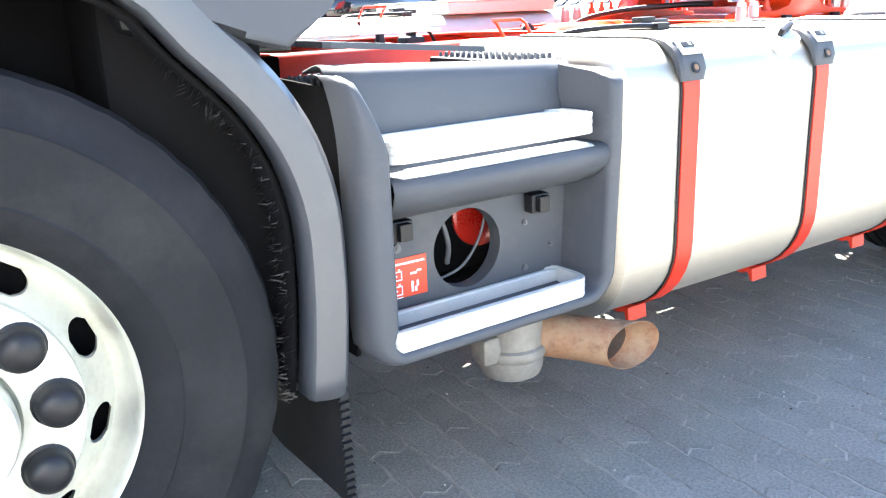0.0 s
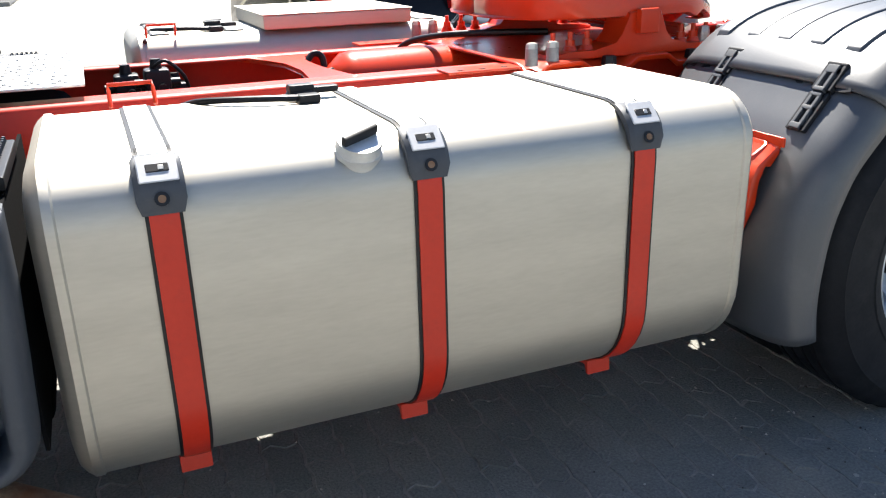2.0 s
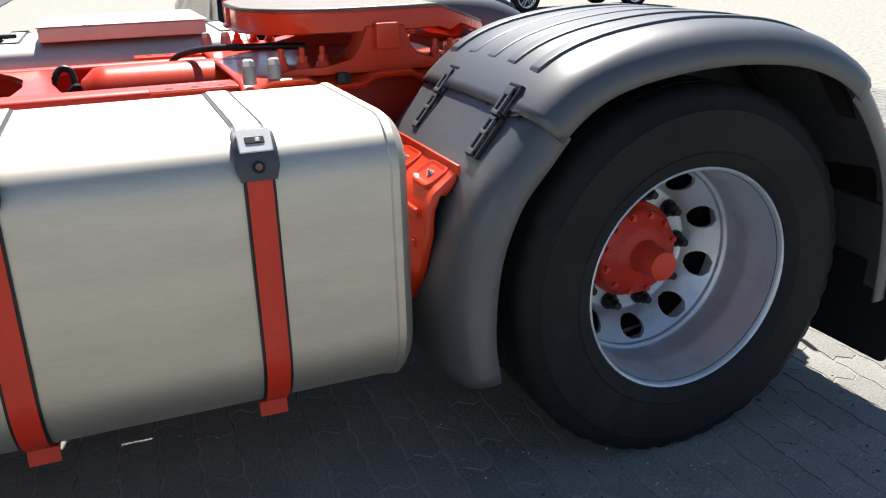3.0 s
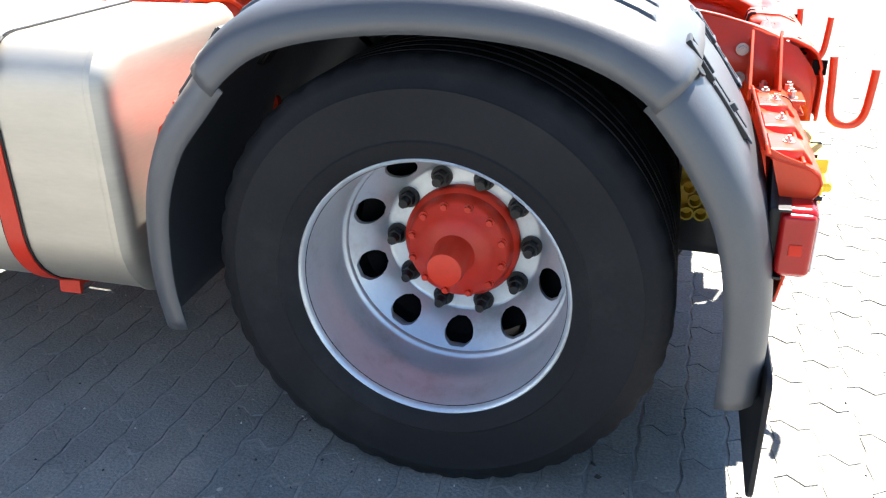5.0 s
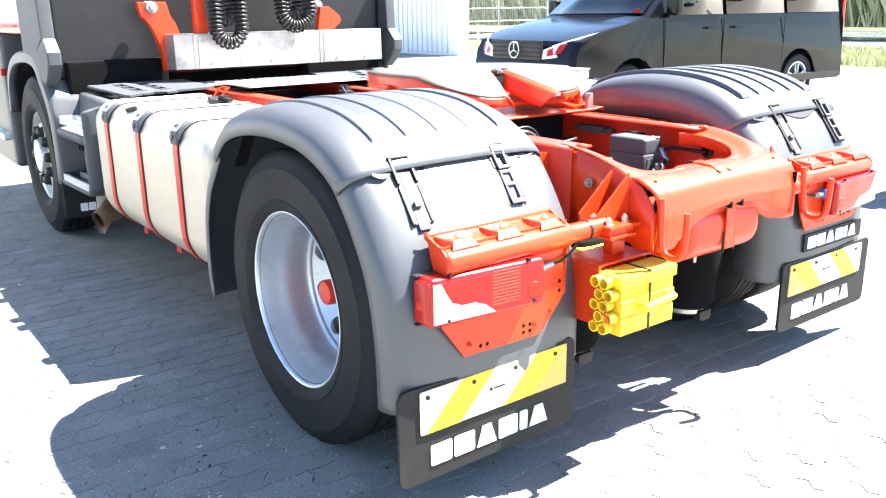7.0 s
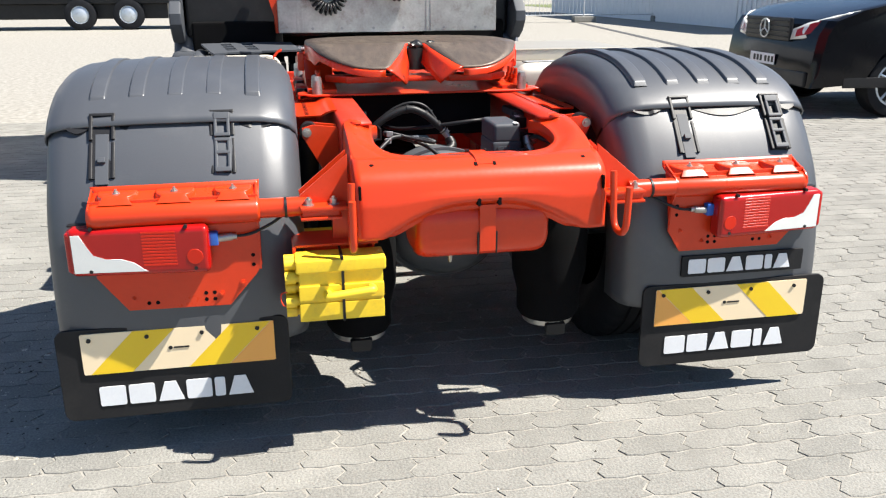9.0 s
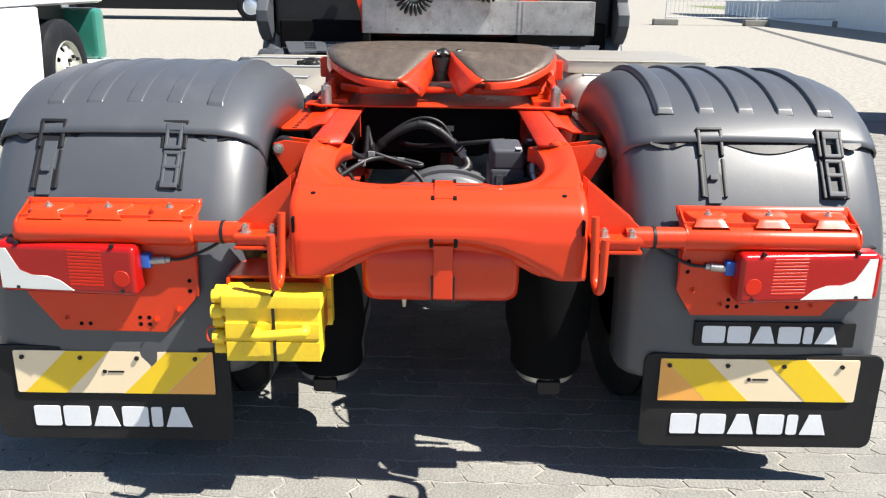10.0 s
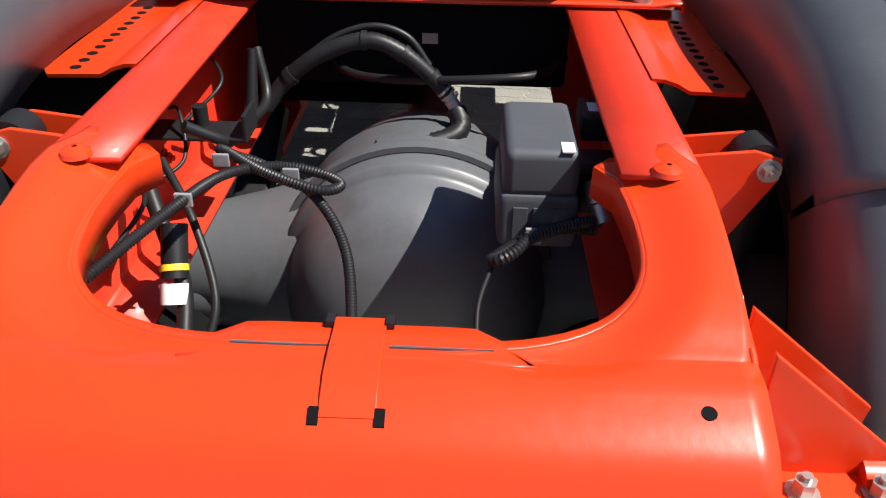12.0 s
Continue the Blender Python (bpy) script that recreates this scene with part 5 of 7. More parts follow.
for s in (-1, 1):
    prism(bm, [(-0.34, s * 0.07), (-0.25, s * 0.12), (-0.25, s * 0.3), (-0.34, s * 0.38)], "z", 1.02, 1.05, 0.006)
bx(bm, -0.34, -0.29, -0.1, 0.1, 1.02, 1.04, 0.006)
part("lower_casting", bm, RED, fw)
# lock jaw with old grease heaped in the throat
rng = random.Random(7)
bm = B()
cyl(bm, (-0.4, 0.0, 1.06), (-0.4, 0.0, 1.146), 0.05, seg=24)
part("jaw", bm, GREASE_BLACK, fw, "black greasy lock jaw")
bm = B()
for k in range(16):
    a, r = rng.uniform(0, 6.28), rng.uniform(0.0, 0.06)
    c = Vector((-0.4 + r * math.cos(a) * 0.8, 0.012 + r * math.sin(a), rng.uniform(1.135, 1.16)))
    q = rng.uniform(0.014, 0.026)
    vs = bmesh.ops.create_icosphere(bm, subdivisions=2, radius=q, matrix=Matrix.Translation(c))["verts"]
    for v in vs:
        v.co += (v.co - c) * rng.uniform(-0.25, 0.3)
        v.co.z = c.z + (v.co.z - c.z) * 0.75
part("grease", bm, GREASE_BLACK, fw, "lumpy black grease", kind="stuff")
hose([(-1.12, 0.28, 0.95), (-1.08, 0.2, 1.0), (-1.0, 0.05, 1.03), (-0.85, -0.08, 1.04), (-0.72, -0.15, 1.04)], 0.011, ribbed=False, parent=bed, label="black hose on the bed plate")

# ---- fuel tanks ----
TANK_CORNERS = ((1.19, 0.325, 0.19, -90, -1, 1), (1.19, 0.985, 0.115, 0, -1, -1), (0.53, 0.985, 0.09, 90, 1, -1), (0.53, 0.325, 0.115, 180, 1, 1))


def tank_section(grow=0.0, n=8, foot=0.19):
    """Tank cross outline as (y, z) with outward normals, from the lower outer corner round over the top."""
    pts, nrm = [], []
    for y, z, r, a0, sy, sz in TANK_CORNERS:
        r = foot if r == 0.19 else r
        for k in range(n + 1):
            a = radians(a0 + 90 * k / n)
            c, d = math.cos(a), math.sin(a)
            pts.append((y + sy * r + (r + grow) * c, z + sz * r + (r + grow) * d))
            nrm.append((c, d))
    return pts, nrm


def tank(s):
    bm = B()
    x0, x1 = (-2.292 if s < 0 else -2.01), -0.742
    straps = (-2.07, -1.572, -1.068) if s < 0 else (-1.9, -1.63, -0.85)
    rows = []
    for x, g in ((x0, -0.09), (x0, -0.05), (x0 + 0.006, -0.022), (x0 + 0.016, -0.008), (x0 + 0.026, 0.0), (x0 + 0.03, 0.004), (x0 + 0.038, 0.0045), (x0 + 0.046, 0.004), (x0 + 0.05, 0.0), (x0 + 0.062, 0.0), (-1.9, 0.0), (-1.5, 0.0), (-1.1, 0.0),
                 (x1 - 0.062, 0.0), (x1 - 0.05, 0.0), (x1 - 0.046, 0.004), (x1 - 0.038, 0.0045), (x1 - 0.03, 0.004), (x1 - 0.026, 0.0), (x1 - 0.016, -0.008), (x1 - 0.006, -0.022), (x1, -0.05), (x1, -0.09)):
        rows.append([(x, s * y, z) for y, z in tank_section(g, 8, 0.19 if s < 0 else 0.05)[0]])
    vs = sheet(bm, rows, close=True)
    bm.faces.new(vs[0]), bm.faces.new(vs[-1])
    tk = part("fuel_tank", bm, ALU, truck, "brushed aluminium fuel tank with red straps", sharp=32)
    pts, nrm = tank_section(0.0, 8, 0.19 if s < 0 else 0.05)
    run = [((0.95, 0.325), (0, -1))] + [(pts[i], nrm[i]) for i in range(0, 18)]
    face = [(s * p[0], p[1]) for p, d in run]
    fn = [(s * d[0], d[1]) for p, d in run]
    topr = [(pts[i], nrm[i]) for i in range(13, 18)] + [((0.9, 0.985), (0, 1)), ((0.62, 0.985), (0, 1))]
    for x in straps:
        bm = B()
        ribbon(bm, [(y + n[0] * 0.001, z + n[1] * 0.001) for (y, z), n in zip(face, fn)], fn, (x, 0.032), 0.003)
        st = part("strap", bm, BLACK, tk, "red steel strap on a black rubber edge")
        bm = B()
        ribbon(bm, [(y + n[0] * 0.0035, z + n[1] * 0.0035) for (y, z), n in zip(face[:13], fn[:13])], fn[:13], (x, 0.0255), 0.004)
        part("strap_band", bm, SHADE_RED, st)
        bm = B()
        tp = [(s * p[0], p[1]) for p, d in topr]
        tn = [(s * d[0], d[1]) for p, d in topr]
        ribbon(bm, [(y + n[0] * 0.001, z + n[1] * 0.001) for (y, z), n in zip(tp, tn)], tn, (x, 0.034), 0.003)
        part("strap_rubber", bm, BLACK, st)
        bm = B()
        ribbon(bm, [(y + n[0] * 0.0035, z + n[1] * 0.0035) for (y, z), n in zip(tp, tn)], tn, (x, 0.025), 0.003)
        part("strap_top", bm, TREAD, st, "bare metal strap top")
        # cast buckle on the corner
        seq = list(range(10, 16))
        bm = B()
        rows = []
        for q, i in enumerate(seq):
            p, d = pts[i], nrm[i]
            hw = 0.043 if 0 < q < len(seq) - 1 else 0.036
            hh = (0.01, 0.02, 0.025, 0.025, 0.02, 0.008)[q]
            ring = []
            for u, k in ((-hw, 0.2), (-hw, 0.75), (-hw + 0.009, 1.0), (hw - 0.009, 1.0), (hw, 0.75), (hw, 0.2)):
                ring.append((x + u, s * (p[0] + d[0] * (0.004 + hh * k)), p[1] + d[1] * (0.004 + hh * k)))
            rows.append(ring)
        vs2 = sheet(bm, rows)
        bm.faces.new(vs2[0]), bm.faces.new(vs2[-1])
        bk = part("buckle", bm, DARK, st, "grey cast strap buckle", sharp=30)

        def on_buckle(i, u0, u1, v, h, mtl, nm, rnd=False):
            p, d = pts[i], nrm[i]
            y, z = s * (p[0] + d[0] * 0.0315), p[1] + d[1] * 0.0315
            dirv = Vector((0, s * d[0], d[1]))
            t = Vector((0, -s * d[1], d[0]))
            M = Matrix((Vector((1, 0, 0)), t, dirv)).transposed().to_4x4()
            M.translation = (x, y, z)
            bm = B()
            if rnd:
                cyl(bm, (0, 0, -0.004), (0, 0, h), u1, seg=16)
            else:
                bx(bm, u0, u1, -v, v, -0.004, h, 0.002, 1)
            bm.transform(M)
            part(nm, bm, mtl, bk)
        on_buckle(13, -0.034, 0.034, 0.028, -0.0005, BUCKLE_CAP, "buckle_cap")
        on_buckle(13, -0.02, 0.02, 0.009, 0.0012, BLACK, "slot")
        on_buckle(13, 0.0, 0.012, 0.006, 0.002, STEEL, "tag")
        on_buckle(11, 0, 0.013, 0, -0.006, BLACK, "bolt_recess", True)
        on_buckle(11, 0, 0.007, 0, -0.003, RUST, "bolt", True)
        bm = B()
        prism(bm, [(s * 0.94, 0.318), (s * 1.03, 0.32), (s * 1.052, 0.318), (s * 1.056, 0.282), (s * 1.046, 0.282), (s * 1.042, 0.306), (s * 0.94, 0.304)], "x", x - 0.033, x + 0.033, 0.002)
        part("strap_foot", bm, SHADE_RED, st, "red strap foot")
    bm = B()
    bx(bm, -2.3, -0.75, s * 0.385, s * 0.53, 0.4, 0.43, 0.004)
    part("carrier_rail", bm, RED_DUSTY_SHADE, tk, "red tank carrier rail")
    for x in straps:
        bm = B()
        bx(bm, x - 0.03, x + 0.03, s * 0.387, s * 0.53, 0.42, 0.9, 0.004)
        part("carrier_post", bm, RED_DUSTY_SHADE, tk)
        bm = B()
        bx(bm, x - 0.03, x + 0.03, s * 0.45, s * 1.02, 0.296, 0.318, 0.004)
        part("carrier_foot", bm, RED_DUSTY_SHADE, tk)
    # filler
    if s < 0:
        base = Vector((-1.7, s * 1.135, 0.925))
        up = Vector((0, s * 0.45, 0.89)).normalized()
        bm = B()
        cyl(bm, base, base + up * 0.038, 0.043, seg=32)
        cyl(bm, base + up * 0.03, base + up * 0.04, 0.047, seg=32)
        fl = part("filler_neck", bm, TREAD, tk, "silver filler neck")
        bm = B()
        cyl(bm, base + up * 0.038, base + up * 0.062, 0.046, 0.043, seg=32)
        part("filler_cap", bm, TREAD, fl, "silver filler cap with a dark grip")
        bm = B()
        t = Vector((0.9, 0.3, 0.2)).normalized()
        sd = up.cross(t).normalized()
        M = Matrix((t, sd, up)).transposed().to_4x4()
        M.translation = base + up * 0.07
        bx(bm, -0.04, 0.04, -0.007, 0.007, -0.01, 0.012, 0.004)
        bm.transform(M)
        part("cap_grip", bm, BLACK, fl)
    # level sender
    cx, cy = -1.7, s * 0.7
    bm = B()
    lathe(bm, [(0.045, 0.985), (0.045, 0.995), (0.036, 0.998), (0.03, 1.008)], (cx, cy, 0), "z", 1, 28)
    bx(bm, cx - 0.03, cx + 0.03, cy - 0.02, cy + 0.02, 1.0, 1.022, 0.004)
    bx(bm, cx + 0.02, cx + 0.09, cy - 0.015, cy + 0.015, 0.998, 1.014, 0.004)
    bx(bm, cx - 0.02, cx + 0.03, cy - 0.075, cy - 0.04, 0.986, 1.006, 0.004)
    sd2 = part("level_sender", bm, BLACK, tk, "black tank level sender with its cable")
    bm = B()
    tube(bm, spline([(cx, cy - 0.055, 0.996), (cx - 0.08, cy - 0.045, 1.0), (cx - 0.17, cy + 0.0, 0.998), (cx - 0.23, cy + 0.06, 0.99), (cx - 0.26, cy + 0.14 * -s, 0.97)], 6), 0.008, 8)
    part("cable", bm, BLACK, sd2)
    bm = B()
    u = straps[0]
    tube(bm, [(u - 0.05, s * 0.58, 0.985), (u - 0.05, s * 0.55, 1.02), (u - 0.05, s * 0.53, 1.03), (u + 0.05, s * 0.53, 1.03), (u + 0.05, s * 0.55, 1.02), (u + 0.05, s * 0.58, 0.985)], 0.005, 8)
    part("strap_loop", bm, RED, tk)
    return tk


tank(-1)
right_tank = tank(1)
# the tank on the other side sits higher and carries a flat box
right_tank.location = (0, 0, 0.05)
bm = B()
bx(bm, -1.53, -0.94, 0.56, 1.18, 1.036, 1.088, 0.006)
side_box = part("side_box", bm, ALU, truck, "flat silver aluminium box on the fuel tank")
bm = B()
bx(bm, -1.535, -0.935, 0.555, 1.185, 1.088, 1.093, 0.002)
part("lid", bm, ALU, side_box)

# red mudguard carrier in front of the rear wheel
for s in (-1, 1):
    bm = B()
    rows = []
    for y, g in ((0.56, 0.012), (0.575, 0.0), (0.8, 0.0), (1.095, 0.0), (1.112, 0.004), (1.12, 0.02)):
        rows.append([(-0.604 - g * 0.2, s * y, 0.846), (-0.612, s * y, 0.836 - g), (-0.655 + g, s * y, 0.806 - g), (-0.672 + g, s * y, 0.788), (-0.687 + g, s * y, 0.75), (-0.692 + g, s * y, 0.69), (-0.7 + g, s * (y - 0.03 * (y > 1)), 0.6), (-0.706 + g, s * (y - 0.1 * (y > 1)), 0.5)])
    sheet(bm, rows)
    bx(bm, -0.612, -0.604, s * 0.56, s * 1.13, 0.832, 0.856, 0.002)
    gc = part("mudguard_carrier", bm, RED, truck, "red pressed mudguard carrier", solid=0.005)
    for y in (0.68, 0.855, 1.03):
        # a pressed pocket: raised rim, sunk floor and a bolt
        bm = B()
        M = Matrix.Translation((-0.64, s * y, 0.8175)) @ Matrix.Rotation(radians(-31), 4, "Y")
        rows = []
        for grow, h in ((0.012, -0.004), (0.008, 0.005), (0.003, 0.006), (-0.004, 0.001), (-0.01, -0.002)):
            rows.append([(u, v, h) for u, v in rrect(-0.028 - grow, 0.028 + grow, -0.048 - grow, 0.048 + grow, 0.014 + grow * 0.8, 4)])
        vs = sheet(bm, rows, close=True)
        bm.faces.new(vs[-1])
        bm.transform(M)
        part("pressed_pocket", bm, RED, gc)
        bm = B()
        bolt(bm, (0, 0, 0), (0, 0, 1), 0.007, 0.006)
        bm.transform(M)
        part("bolt", bm, CAST, gc)
    for z in (0.74, 0.66):
        bm = B()
        bx(bm, -0.703, -0.69, s * 0.6, s * (1.08 if z > 0.7 else 1.06), z - 0.012, z + 0.012, 0.006)
        part("pressed_bead", bm, RED, gc)
    bm = B()
    cyl(bm, (-0.66, s * 0.39, 0.72), (-0.66, s * 0.6, 0.72), 0.035, seg=20)
    part("carrier_tube", bm, RED, gc)

# ---- step box in front of the left tank ----
BX0, BX1 = -2.955, -2.316


def step_box(s):
    def out(x):
        """The box stands further out towards the cab."""
        return 0.035 * (-2.35 - x)

    def at(x, y, z):
        return (x, s * (y + out(x)), z)

    # moulded surround: a broad front post, a foot and a narrow rear post round the recess
    # each station: place, inward direction, width of the face, run of the inner wall, setback of the face, depth of the wall
    edge = []
    for back, z in ((0.11, 0.966), (0.08, 0.9715), (0.052, 0.9715)):
        edge.append((BX0 - 0.008 + 0.26 * (back - 0.04), z, 1.0, 0.0, 0.014, max(0.004, 0.04 - 0.26 * (back - 0.04)), back, 0.205 - back * 0.9))
    for z in (0.962, 0.945, 0.92, 0.89, 0.865, 0.84, 0.76, 0.68, 0.6, 0.53):
        k = max(0.0, min(1.0, (z - 0.85) / 0.126))
        edge.append((BX0 - 0.01 * k, z, 1.0, 0.0, 0.066 - 0.046 * k, 0.022 + 0.022 * k, 0.03 * k ** 3, 0.14 + 0.02 * k))
    for q in range(1, 6):
        t = radians(18 * q)
        r = 0.07
        edge.append((BX0 + r - r * math.cos(t), 0.447 + r - r * math.sin(t), math.cos(t), math.sin(t), 0.066 - 0.034 * q / 5, 0.025 - 0.012 * q / 5, 0.0, 0.14))
    for x in (-2.75, -2.6, -2.47):
        edge.append((x, 0.447, 0.0, 1.0, 0.032, 0.013, 0.0, 0.14))
    for q in range(0, 6):
        t = radians(18 * q)
        r = 0.085
        edge.append((BX1 - 0.014 - r + r * math.sin(t), 0.447 + r - r * math.cos(t), -math.sin(t), math.cos(t), 0.032 + 0.016 * q / 5, 0.013 + 0.009 * q / 5, 0.0, 0.14))
    for z in (0.6, 0.7, 0.8, 0.86, 0.9, 0.918, 0.926, 0.93):
        edge.append((BX1 - 0.014 * max(0.0, (0.8 - z) / 0.27), z, -1.0, 0.0, 0.048, 0.022, 0.0, 0.14))
    rows = []
    n = len(edge)
    for d, deep, kind in ((0.0, 0.075, 0), (0.0, 0.055, 0), (0.002, 0.036, 0), (0.008, 0.017, 0), (0.018, 0.004, 0), (0.03, 0.0, 0), (-0.014, 0.0, 1), (-0.005, 0.005, 1), (0.0, 0.015, 1), (0.3, 0.4, 2), (1.0, 1.0, 2)):
        row = []
        for i, (x, z, nx, nz, w, wall, back, depth) in enumerate(edge):
            slim = min(1.0, w / 0.06)
            inn = d * slim if kind == 0 else w + d * slim if kind == 1 else w + wall * d
            rear_post = i >= n - 8
            yy = 1.245 - back - (deep if kind < 2 else depth * deep)
            lift = 0.0
            if rear_post and z > 0.88:
                lift = min(1.0, (z - 0.88) / 0.045) * 0.14 * min(0.16, 1.245 - yy)
            elif i < 5 and kind == 2:
                lift = -0.012 * d
            row.append(at(x + nx * inn, yy - (0.02 * max(0.0, 1 - (n - 1 - i) / 2.0) if yy > 1.2 else 0.0), z + nz * inn + lift))
        rows.append(row)
    bm = B()
    sheet(bm, rows)
    for e in (0, -1):
        sheet(bm, [[rows[p][e], rows[q][e]] for p, q in ((0, 10), (1, 10), (2, 9), (3, 8), (4, 7), (5, 6))])
    bmesh.ops.remove_doubles(bm, verts=bm.verts[:], dist=1e-5)
    box = part("step_box", bm, DARK, truck, "dark grey moulded step box with two aluminium treads", sharp=50)
    bm = B()
    prism(bm, [(s * 0.5, 0.47), (s * 1.2, 0.47), (s * 1.215, 0.52), (s * 1.21, 0.88), (s * 1.16, 0.95), (s * 0.5, 0.97)], "x", BX0 + 0.004, BX0 + 0.012)
    part("side_plate", bm, DEEP_BLACK, box, "black end plate")
    bm = B()
    prism(bm, [(s * 0.5, 0.47), (s * 1.17, 0.47), (s * 1.175, 0.52), (s * 1.165, 0.92), (s * 0.5, 0.93)], "x", BX1 - 0.016, BX1 - 0.008)
    part("side_plate", bm, DEEP_BLACK, box)
    xa, xb = BX0 + 0.088, BX1 - 0.068
    # upper back panel with a rounded top edge, then the nose above the cover panel
    sec = [(1.0, 0.944), (1.04, 0.953), (1.06, 0.956), (1.078, 0.953), (1.09, 0.943), (1.098, 0.925), (1.108, 0.88), (1.118, 0.84), (1.124, 0.808), (1.14, 0.799), (1.19, 0.797), (1.222, 0.795), (1.237, 0.787), (1.242, 0.77), (1.235, 0.75), (1.21, 0.727), (1.17, 0.708), (1.14, 0.7)]
    bm = B()
    cols = [BX0 + 0.03 + (BX1 - 0.02 - BX0 - 0.03) * k / 8 for k in range(9)]
    sheet(bm, [[at(x, y - out(x) * 0.6, z + 0.028 * max(0.0, (z - 0.8) / 0.15) * (-2.35 - x) / 0.6) for y, z in sec[:9]] for x in cols])
    sheet(bm, [[at(x, y, z) for y, z in sec[8:]] for x in (xa - 0.02, xa + 0.1, (xa + xb) / 2, xb - 0.1, xb + 0.02)])
    part("back_panel", bm, DARK, box, sharp=60, solid=0.004)
    # cover panel with a round hole
    bm = B()
    cx, cz, R = -2.648, 0.602, 0.083
    K = 40
    ring, edge2 = [], []
    for k in range(K):
        t = 2 * math.pi * k / K
        ca, sa = math.cos(t), math.sin(t)
        ring.append((cx + R * ca, cz + R * sa))
        hw = (xb + 0.01 - cx if ca > 0 else cx - xa + 0.03)
        hh = (0.712 - cz if sa > 0 else cz - 0.465)
        q = min(hw / abs(ca) if abs(ca) > 1e-6 else 9, hh / abs(sa) if abs(sa) > 1e-6 else 9)
        edge2.append((cx + q * ca, cz + q * sa))
    py = 1.128
    sheet(bm, [[(x, s * py, z) for x, z in edge2], [(x, s * py, z) for x, z in ring], [(x, s * (py - 0.035), z) for x, z in ring]], close=True)
    part("cover_panel", bm, DARK, box, "dark cover panel with a round hole", sharp=30)
    for x in (-2.815, -2.478):
        bm = B()
        bx(bm, x - 0.024, x + 0.024, s * py, s * (py + 0.03), 0.652, 0.694, 0.006)
        bx(bm, x - 0.014, x + 0.014, s * (py + 0.028), s * (py + 0.044), 0.656, 0.69, 0.003)
        part("turn_knob", bm, BLACK, box)
    for x, z, r in ((-2.815, 0.633, 0.009), (-2.5, 0.63, 0.006), (-2.5, 0.53, 0.006), (-2.43, 0.57, 0.005)):
        bm = B()
        cyl(bm, (x, s * py, z), (x, s * (py + 0.005), z), r, seg=14)
        cyl(bm, (x, s * (py + 0.004), z), (x, s * (py + 0.008), z), r * 0.5, seg=6)
        part("screw", bm, AXLE, box)
    bm = B()
    bx(bm, -2.843, -2.75, s * py, s * (py + 0.0025), 0.532, 0.612, 0)
    stk = part("sticker", bm, STICKER, box, "red battery sticker with white marks")

    def mark(u0, u1, v0, v1):
        bm = B()
        bx(bm, -2.843 + u0, -2.843 + u1, s * (py + 0.002), s * (py + 0.0035), 0.532 + v0, 0.532 + v1, 0)
        part("white_mark", bm, WHITE, stk)
    mark(0.018, 0.088, 0.067, 0.071)
    mark(0.007, 0.014, 0.064, 0.073)
    for v in (0.036, 0.006):
        # a battery outline with two poles
        mark(0.008, 0.036, v, v + 0.0025)
        mark(0.008, 0.036, v + 0.017, v + 0.0195)
        mark(0.008, 0.0105, v, v + 0.0195)
        mark(0.0335, 0.036, v, v + 0.0195)
        mark(0.012, 0.017, v + 0.0195, v + 0.0235)
        mark(0.027, 0.032, v + 0.0195, v + 0.0235)
        mark(0.019, 0.025, v + 0.008, v + 0.0115)
    mark(0.008, 0.036, 0.0, 0.002)
    mark(0.055, 0.07, 0.044, 0.048)
    mark(0.07, 0.08, 0.048, 0.052)
    mark(0.056, 0.061, 0.008, 0.03)
    mark(0.068, 0.073, 0.018, 0.03)
    mark(0.064, 0.069, 0.008, 0.018)
    # treads: a front bar bent round at both ends, a second bar behind it, ends tabbed to the panel
    for z, xl, xr, yo in ((0.838, -2.884, -2.382, 1.226), (0.497, -2.91, -2.41, 1.237)):
        path = [(xl + 0.008, 1.105), (xl + 0.002, 1.13), (xl, 1.16), (xl, yo - 0.034), (xl + 0.006, yo - 0.014), (xl + 0.022, yo - 0.002), (xl + 0.045, yo), (xl + 0.2, yo), (xr - 0.2, yo), (xr - 0.045, yo), (xr - 0.022, yo - 0.002), (xr - 0.006, yo - 0.014), (xr, yo - 0.034), (xr, 1.16), (xr - 0.004, 1.13), (xr - 0.03, 1.112), (xr - 0.05, 1.11)]
        sm = spline([Vector(at(x, y, z)) for x, y in path], 4)
        rows = []
        for i, p in enumerate(sm):
            d = (sm[min(i + 1, len(sm) - 1)] - sm[max(i - 1, 0)]).normalized()
            o = Vector((-d.y, d.x, 0)) * s
            up = Vector((0, 0, 1))
            rows.append([p - o * 0.0025 - up * 0.021, p - up * 0.019, p - up * 0.008, p - o * 0.0015 - up * 0.006, p - o * 0.0015 - up * 0.004, p - up * 0.002, p + up * 0.006, p - o * 0.0015 + up * 0.008, p - o * 0.0015 + up * 0.01, p + up * 0.012, p + up * 0.019,
                         p - o * 0.002 + up * 0.021, p - o * 0.0055 + up * 0.021, p - o * 0.0065 + up * 0.0185, p - o * 0.0085 + up * 0.0185, p - o * 0.0095 + up * 0.021, p - o * 0.013 + up * 0.021, p - o * 0.014 + up * 0.018, p - o * 0.014 - up * 0.021])
        bm = B()
        vs = sheet(bm, rows, close=True)
        bm.faces.new(vs[0]), bm.faces.new(vs[-1])
        tr = part("tread", bm, STEP_ALU, box, "ribbed aluminium step tread", sharp=35)
        bm = B()
